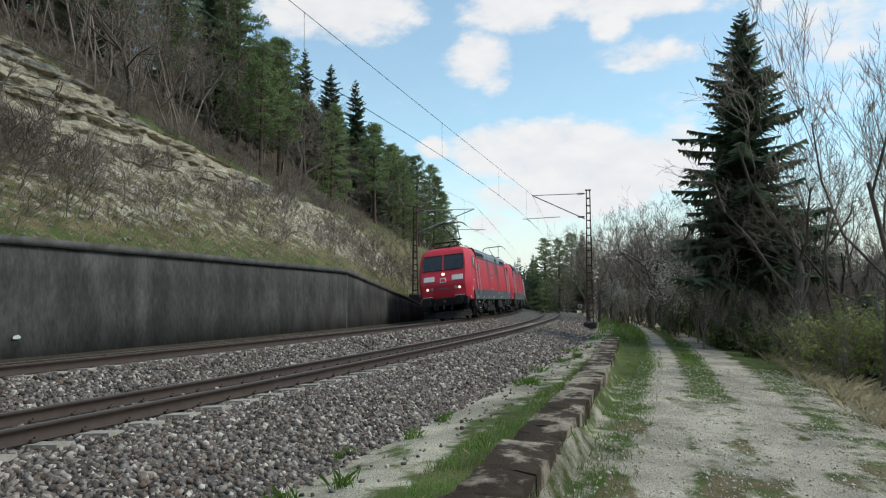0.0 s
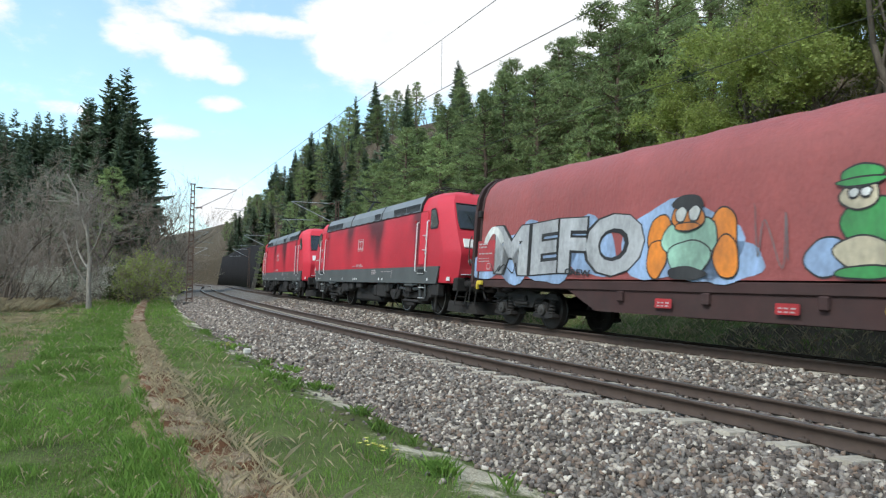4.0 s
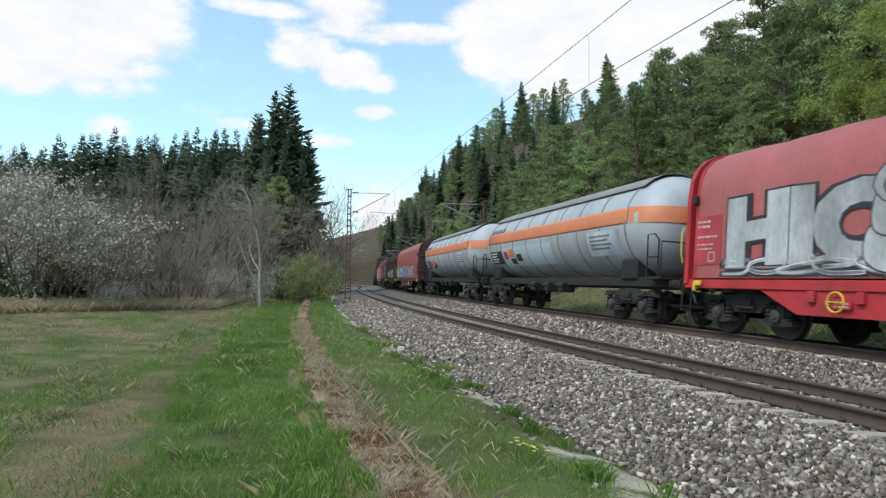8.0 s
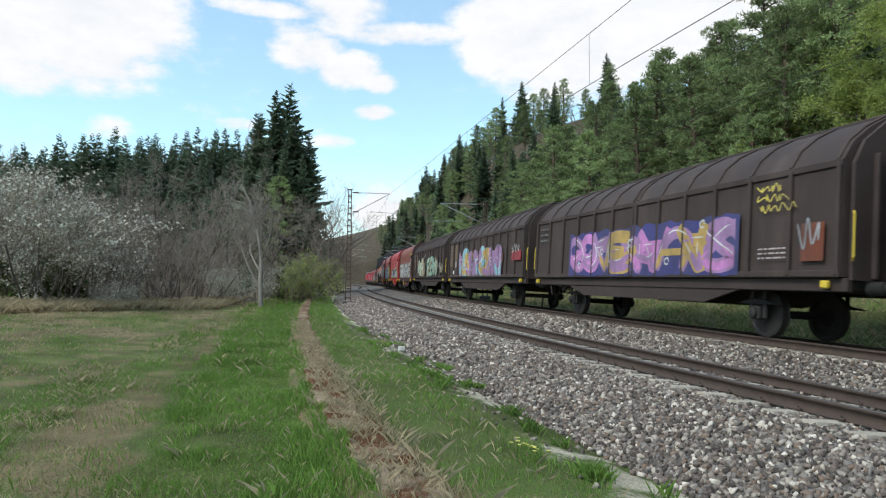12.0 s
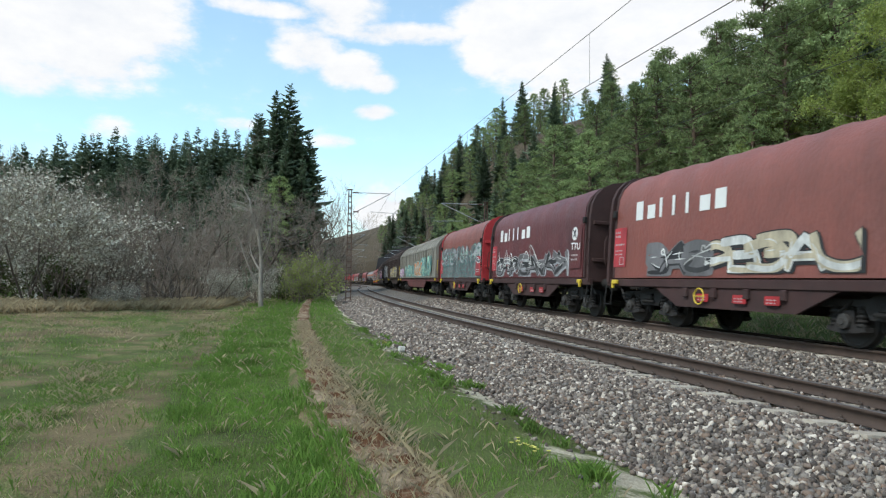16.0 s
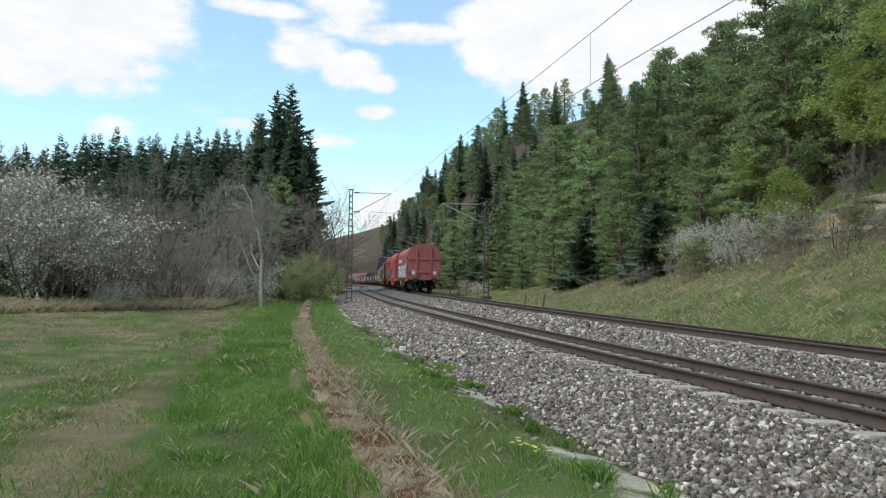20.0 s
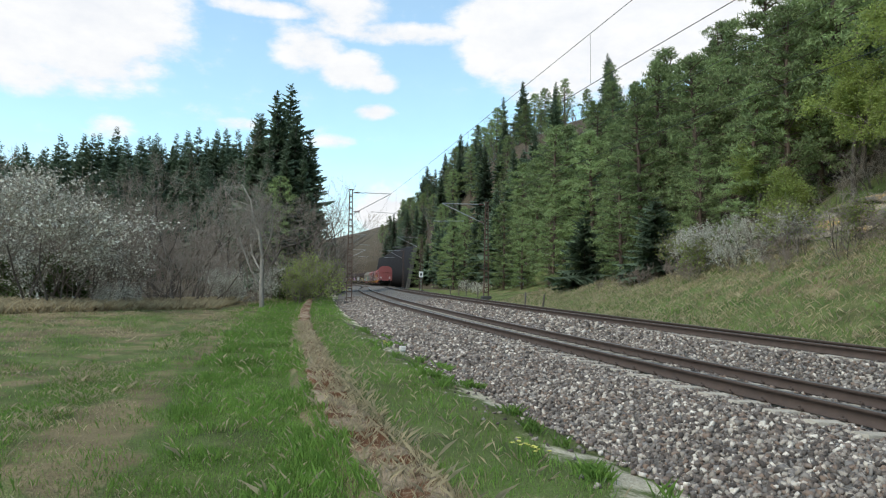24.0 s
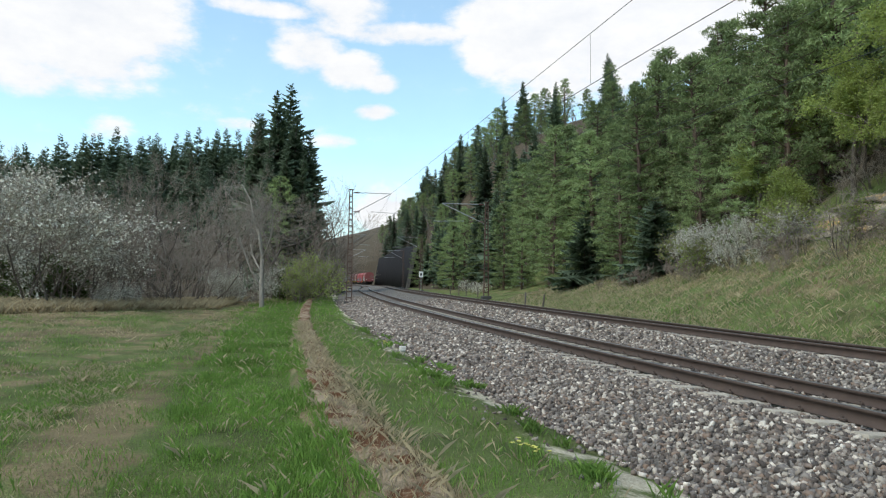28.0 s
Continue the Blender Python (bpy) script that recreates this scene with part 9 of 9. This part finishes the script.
def spread(rng, s0, s1, d0, d1, per):
    n = int(abs(s1 - s0) * abs(d1 - d0) * per)
    return rng.uniform(s0, s1, n), rng.uniform(d0, d1, n)


def ballast():
    r = np.random.default_rng(77)
    S_, D_, Z_ = [], [], []
    for s0, s1, d0, d1, per, sz in ((1, 46, 6.9, 8.2, 60, 0.05), (-13, 13, -2.8, -0.1, 600, 0.031), (-30, -13, -2.8, -0.1, 280, 0.041), (13, 30, -2.8, -0.1, 260, 0.044), (-58, -30, -2.8, -0.1, 170, 0.048), (30, 50, -2.8, -0.1, 170, 0.048),
                                     (-18, 18, 1.6, 4.1, 300, 0.036), (-45, -18, 1.6, 4.1, 110, 0.055), (18, 42, 1.6, 4.1, 110, 0.055), (-12, 12, 0.1, 1.4, 180, 0.036), (-25, 25, 5.9, 7.2, 70, 0.045), (-25, 25, 4.3, 5.6, 60, 0.045)):
        s, d = spread(r, s0, s1, d0, d1, per)
        on = (np.abs((s / 0.6) % 1.0 - 0.5) < 0.22) & (d > -0.56) & (d < 2.06)
        keep = ~on | (r.random(len(s)) < 0.06)
        s, d = s[keep], d[keep]
        toe = r.random(len(s)) < np.clip((d + 3.0) / 0.5, 0, 1)
        s, d = s[toe], d[toe]
        S_.append(s), D_.append(d), Z_.append(np.full(len(s), sz))
    # strays on the sand
    s, d = spread(r, -25, 25, -3.6, -2.6, 14)
    S_.append(s), D_.append(d), Z_.append(np.full(len(s), 0.026))
    s, d, sz = map(np.concatenate, (S_, D_, Z_))
    sz = sz * r.uniform(0.65, 1.35, len(sz))
    z = np.where(d < -2.6, np.maximum(bed_height(s, d), ground_h(s, d)), bed_height(s, d)) + sz * r.uniform(-0.1, 0.5, len(s))
    stones("ballast_stones", s, d, z, sz, r, [M_STONE], "loose grey and brown ballast stones", "ballast")
    # pale road gravel and chalk crumbs
    s, d = spread(r, -2, 20, -10.5, -5.0, 130)
    k = r.random(len(s)) < np.clip((s + 2) / 6, 0, 1)
    s, d = s[k], d[k]
    sz = r.uniform(0.005, 0.012, len(s)) * np.where(r.random(len(s)) < 0.22, 2.1, 1.0)
    stones("road_gravel", s, d, ground_h(s, d) + sz * 0.3, sz, r, [mat("pale_gravel", (0.5, 0.455, 0.37), 0.95, vary=0.2, bump=0.3, dist=0.003, rnd=0.35, world=True)], "pale limestone gravel on the road", "gravel")
    s, d = spread(r, 8, 48, 9.2, 14.4, 9)
    sz = r.uniform(0.02, 0.08, len(s)) * r.uniform(0.4, 1.2, len(s))
    stones("scree", s, d, ground_h(s, d) + sz * 0.2, sz, r, [mat("scree_stone", (0.23, 0.205, 0.165), 0.95, vary=0.2, bump=0.3, dist=0.004, rnd=0.4, world=True)], "limestone scree below the rock face", "scree")


ballast()


def blades_at(name, s, d, h, w, rng, mats, label, category, lie=0.35, z=None):
    n = len(s)
    p = Wn(s, d, ground_h(s, d) if z is None else z)
    a = rng.uniform(0, 6.283, n)
    side = np.stack([np.cos(a), np.sin(a), 0 * a], -1) * (w * 0.5)[:, None]
    b = rng.uniform(0, 6.283, n)
    bend = np.stack([np.cos(b), np.sin(b), 0 * b], -1) * (h * lie * rng.uniform(0.2, 1.6, n))[:, None]
    up = np.stack([0 * h, 0 * h, h], -1)
    v = np.stack([p - side - up * 0.08, p + side - up * 0.08, p + bend * 0.4 + up * 0.6 + side * 0.7, p + bend + up * 0.95], 1)
    k = 4 * np.arange(n)[:, None]
    f = np.concatenate([k + [[0, 1, 2]], k + [[0, 2, 3]]], 1).reshape(-1, 3)
    tagged(new(name, arr_mesh(name, v.reshape(-1, 3), f, mats)), label, category, kind="stuff")


def grass():
    r = np.random.default_rng(55)
    G, D = [], []
    for s0, s1, d0, d1, per, h0, h1, w in ((-14, 2.5, -9.0, -5.0, 2700, 0.025, 0.1, 0.0055), (-34, -14, -8.5, -5.0, 620, 0.05, 0.14, 0.01), (-26, 1, -4.72, -3.45, 950, 0.03, 0.1, 0.006), (1, 26, -4.3, -3.8, 800, 0.03, 0.1, 0.007),
                                           (-46, -4, -26, -9.0, 210, 0.04, 0.11, 0.011), (-14, -3, -13, -9, 700, 0.025, 0.08, 0.007), (2, 26, -5.6, -4.95, 300, 0.03, 0.1, 0.008), (13, 45, -6.85, -6.2, 420, 0.04, 0.11, 0.01), (-26, 1, -5.75, -5.15, 1500, 0.03, 0.1, 0.006), (-18, 2.0, -7.0, -5.2, 1300, 0.05, 0.15, 0.006), (4, 45, -5.4, -4.7, 160, 0.04, 0.11, 0.01), (-60, -26, -5.2, -3.0, 130, 0.08, 0.2, 0.018),
                                           (26, 60, -5.2, -2.9, 130, 0.08, 0.22, 0.018), (-46, 1, 7.2, 12.8, 190, 0.05, 0.16, 0.012), (2, 42, 8.8, 11.8, 110, 0.06, 0.18, 0.013), (-55, -34, -8.0, -5.3, 110, 0.1, 0.25, 0.02)):
        s, d = spread(r, s0, s1, d0, d1, per)
        c = vnoise(s * 0.9, d * 1.4, 61)
        keep = c > r.uniform(-0.75, 0.25, len(s))
        dw = d + wander(s, d)
        worn = ((np.abs(dw + 7.4) < 0.3) & (s < -3) & (s > -40)) | ((np.abs(dw + 9.3) < 0.3) & (s < -3) & (s > -40)) | (((dw + 7.6) / 0.7) ** 2 + ((s + 8) / 2.4) ** 2 < 1)
        keep &= ~(worn & (r.random(len(s)) < 0.72))
        keep &= ~((np.abs(d - kerb_d(s) - 0.05) < np.where(s < 1.2, 0.2 + 0.09 * vnoise(s * 2.1, d * 0 + 4, 66), 0.28)) & (s < 26) & (s > -60))
        s, d = s[keep], d[keep]
        clump = np.clip(0.75 + 1.1 * vnoise(s * 2.3, d * 2.3, 63, 3), 0.35, 1.9)
        G.append((s, d, r.uniform(h0, h1, len(s)) * r.uniform(0.6, 1.2, len(s)) * clump, np.full(len(s), w)))
    s, d, h, w = (np.concatenate(q) for q in zip(*G))
    dry = r.random(len(s)) < np.clip(0.05 + 0.5 * vnoise(s * 0.7, d * 0.9, 24) * (d < -7.0) + 0.8 * np.clip(vnoise(s * 0.55, (d + wander(s, d)) * 0.75, 21), -0.3, 0.6) * (d < -7.7) + 0.3 * (d > 7) + 0.3 * (d < -7.7), 0, 0.9)
    blades_at("grass", s[~dry], d[~dry], h[~dry], w[~dry], r, [M_GRASS], "short green spring grass beside the line", "grass")
    a = [(s[dry], d[dry], h[dry], w[dry])]
    for s0, s1, d0, d1, per, h0, h1, w0 in ((-24, -0.3, -5.3, -4.78, 330, 0.03, 0.12, 0.0022), (-12, 0.3, -4.86, -4.6, 130, 0.05, 0.18, 0.0022), (-60, -16, -30, -9, 170, 0.12, 0.5, 0.011), (-26, 1, -4.5, -3.7, 26, 0.04, 0.13, 0.0024), (2, 44, 8.8, 14, 18, 0.08, 0.25, 0.01), (3, 30, -12, -8.8, 70, 0.1, 0.35, 0.014), (-46, 1, 7.4, 13.5, 70, 0.06, 0.2, 0.012), (-1.2, 1.8, -5.2, -4.4, 160, 0.03, 0.12, 0.009)):
        ss, dd = spread(r, s0, s1, d0, d1, per)
        if d1 == -9:
            k = dd - hedge_d(ss)
            kk = (k > -1) & (k < 4)
            ss, dd = ss[kk], dd[kk]
        a.append((ss, dd, r.uniform(h0, h1, len(ss)), np.full(len(ss), w0)))
    s, d, h, w = (np.concatenate(q) for q in zip(*a))
    w = np.where(s > -14, np.minimum(w, 0.003), w)
    zz = ground_h(s, d)
    zz = np.where((np.abs(d - kerb_d(s)) < 0.3) & (s < 0), zz + 0.05, zz)
    blades_at("dry_grass", s, d, h, w, r, [M_STRAW], "dry straw-coloured grass and stalks", "grass", 1.0, zz)
    # tufts on the sand, a few yellow flowers
    ts, td, th = [], [], []
    for i in range(60):
        cs, cd = r.uniform(-24, 22), r.uniform(-3.5, -2.5)
        k = r.integers(25, 80)
        ts.append(cs + r.normal(size=k) * 0.07), td.append(cd + r.normal(size=k) * 0.06), th.append(r.uniform(0.05, 0.17, k))
    ts, td, th = map(np.concatenate, (ts, td, th))
    blades_at("grass_tufts", ts, td, th, np.full(len(ts), 0.008), r, [M_GRASS], "grass tufts in the sandy strip", "grass", 0.7)
    for cs, cd in ((-6.2, -3.85), (-6.0, -3.75), (-16.5, -3.3), (-17, -3.2), (18, -4.8), (14, -4.9)):
        t = thing("yellow_flower", "small clump of pale yellow spring flowers", "flower", "flowers", m=at(cs, cd, ground_z(cs, cd)))
        for i in range(7):
            x, y, z = 0.04 * i - 0.12 + r.normal() * 0.02, r.normal() * 0.05, 0.13 + r.normal() * 0.025
            part("stem", limb_mesh("stem", [((x * 0.4, y * 0.4, -0.02), (x, y, z), 0.004, 0.003)], [M_GRASS]), None, t)
            head = Shape()
            ring = [(x + 0.028 * math.cos(a) * (1 if k % 2 else 0.6), y + 0.028 * math.sin(a) * (1 if k % 2 else 0.6), z + 0.012) for k, a in enumerate(np.linspace(0, 6.2832, 11)[:-1])]
            head.faces([(x, y, z)] + ring, [(0, k + 1, (k + 1) % 10 + 1) for k in range(10)])
            part("flower_head", head, M_YELLOW, t)


grass()
rk = thing("white_stone", "single white stone at the edge of the ballast", "stone", m=at(-16.4, -2.85, ground_z(-16.4, -2.85) + 0.06))
part("stone", Shape().slab(blob(0, 0, 0.11, 0.07, 6), 0.07, 0.13), mat("stone_chalky", (0.6, 0.58, 0.53), 0.95, vary=0.3, scale=14, fine=70, bump=0.8, dist=0.01), rk)
rk = thing("paper_scrap", "white scrap stuck low on the concrete wall", "litter", m=at(10.9, 8.18, 0.35))
part("scrap", Shape().slab(blob(0, 0, 0.09, 0.05, 3), 0, 0.01), M_WHITE, rk)


# ---- pieces of the line and of the kerb ----
def sleepers():
    """Concrete sleepers, higher under the rails, with fastenings."""
    def body(half):
        sh = Shape()
        for a, b in ((-1.3, -0.45), (0.45, 1.3)):
            sh.faces([(-0.15, a, -0.2), (0.15, a, -0.2), (0.15, b, -0.2), (-0.15, b, -0.2), (-0.1, a + 0.04, 0.0), (0.1, a + 0.04, 0.0), (0.1, b, -0.01), (-0.1, b, -0.01)], [(0, 3, 2, 1), (4, 5, 6, 7), (0, 1, 5, 4), (1, 2, 6, 5), (2, 3, 7, 6), (3, 0, 4, 7)])
        sh.box((0, 0, -0.11), (0.22, 0.92, 0.17), 0.02)
        return sh.mesh("sleeper", M_SLEEPER)

    me = body(1.3)
    clip = Shape()
    for y in (-0.7535 - 0.1, -0.7535 + 0.1, 0.7535 - 0.1, 0.7535 + 0.1):
        clip.box((0, y, 0.02), (0.1, 0.05, 0.035), 0.01).rod((0, y, 0.0), (0, y, 0.06), 0.014, n=6)
    cme = clip.mesh("fastening", M_CLIP)
    for base, off, lo, hi in ((0.0, 0, -75, 72), (FAR, 1, -40, 40)):
        trk = TRACKS[off]
        for i in range(lo, hi):
            s = 0.6 * (i + 0.5)
            c, fz = float(cant(s)), float(farz(s)) * off
            m = at(s, base + GAUGE / 2, fz - c / 2 - 0.172, 0, -math.degrees(math.atan(c / GAUGE)), math.degrees(0.0242))
            o = new("sleeper", me)
            o.parent, o.matrix_basis = trk, m
            if abs(s) < 26 and not off:
                f = new("fastening", cme)
                f.parent = o


sleepers()


def kerb():
    k = tagged(new("concrete_kerb"), "old mossy concrete edge blocks between verge and gravel road", "kerb", kind="structure")
    r = random.Random(8)
    s = 1.2
    while s < 25:
        L = r.uniform(0.8, 1.25)
        d = float(kerb_d(s + L / 2))
        sh = Shape()
        nx, ny = 7, 4
        top = []
        for i in range(nx):
            for j in range(ny):
                x, y = -L / 2 + 0.012 + (L - 0.024) * i / (nx - 1), -0.27 + 0.54 * j / (ny - 1)
                edge = i in (0, nx - 1) or j in (0, ny - 1)
                top.append((x + (r.uniform(-0.01, 0.01) if edge else 0), y + (r.uniform(-0.018, 0.018) if edge else 0), -0.2 + r.uniform(-0.014, 0.008) - (r.choice((0, 0, 0.02, 0.035)) if edge else 0)))
        vs = top + [(x, y * 1.06, -0.85) for x, y, z in top]
        fs = [(i * ny + j, (i + 1) * ny + j, (i + 1) * ny + j + 1, i * ny + j + 1) for i in range(nx - 1) for j in range(ny - 1)]
        o = nx * ny
        rim = [i * ny for i in range(nx)] + [(nx - 1) * ny + j for j in range(1, ny)] + [i * ny + ny - 1 for i in range(nx - 2, -1, -1)] + [j for j in range(ny - 2, 0, -1)]
        fs += [(a, b, b + o, a + o) for a, b in zip(rim, rim[1:] + rim[:1])]
        ob = part("kerb_block", sh.faces(vs, fs), M_KERB, k)
        ob.matrix_basis = at(s + L / 2, d, r.uniform(-0.02, 0.01), r.uniform(-0.6, 0.6) + math.degrees(math.atan2(float(kerb_d(s + 0.5) - kerb_d(s - 0.5)), 1.0)))
        s += L
    sa = np.arange(-62, 1.4, 0.12)
    ds = np.linspace(-0.24, 0.33, 9)
    gs, gd = np.meshgrid(sa, ds, indexing="ij")
    wob = 0.06 * vnoise(gs * 2.5, gd * 0 + 1, 9) * np.sign(gd)
    z = -0.25 + 0.05 * vnoise(gs * 3, gd * 5, 15) + 0.02 * vnoise(gs * 12, gd * 12, 16) - 0.1 * (np.abs(gd - 0.045) > 0.26)
    dd = kerb_d(gs) + gd + wob
    z = z + np.where(np.abs(gd - 0.045) > 0.26, -0.1, 0)
    me = arr_mesh("litter_strip", Wn(gs, dd, z).reshape(-1, 3), grid_faces(len(sa), len(ds)), [M_STRIP], smooth=True)
    tagged(new("litter_strip", me), "sunken concrete edge buried in brown straw and soil", "path", kind="structure")


kerb()


# ---- the train's run ----
SPEED = 22.0


def car_pose(s, half):
    """A vehicle on the far track: chord of its bogies, the ramp and the cant."""
    d = FAR + GAUGE / 2
    lo, hi = Vector(W(s - half, d)), Vector(W(s + half, d))
    m = (lo + hi) / 2
    c = float(cant(s))
    return pose(m.x, m.y, float(railz(s) + farz(s)) - c / 2, -math.degrees(math.atan(c / GAUGE)), math.degrees(math.atan2(lo.z - hi.z, 2 * half)), math.degrees(math.atan2(hi.y - lo.y, hi.x - lo.x)))


# the run is not quite even: metres ahead of the mean speed
LEAD = ((0.0, -0.1), (1.5, -0.25), (2.0, -0.25), (2.5, 0.4), (3.0, 0.55), (4.0, 0.9), (4.5, 0.9), (7.0, 0.0), (28.0, 0.0))


def run(t):
    return SPEED * t + float(np.interp(t, [a for a, b in LEAD], [b for a, b in LEAD]))


def motions():
    for ob, u, half in CARS:
        walk(ob, [(t, car_pose(u - run(t), half)) for t in np.arange(0, 28.01, 0.5)])


motions()
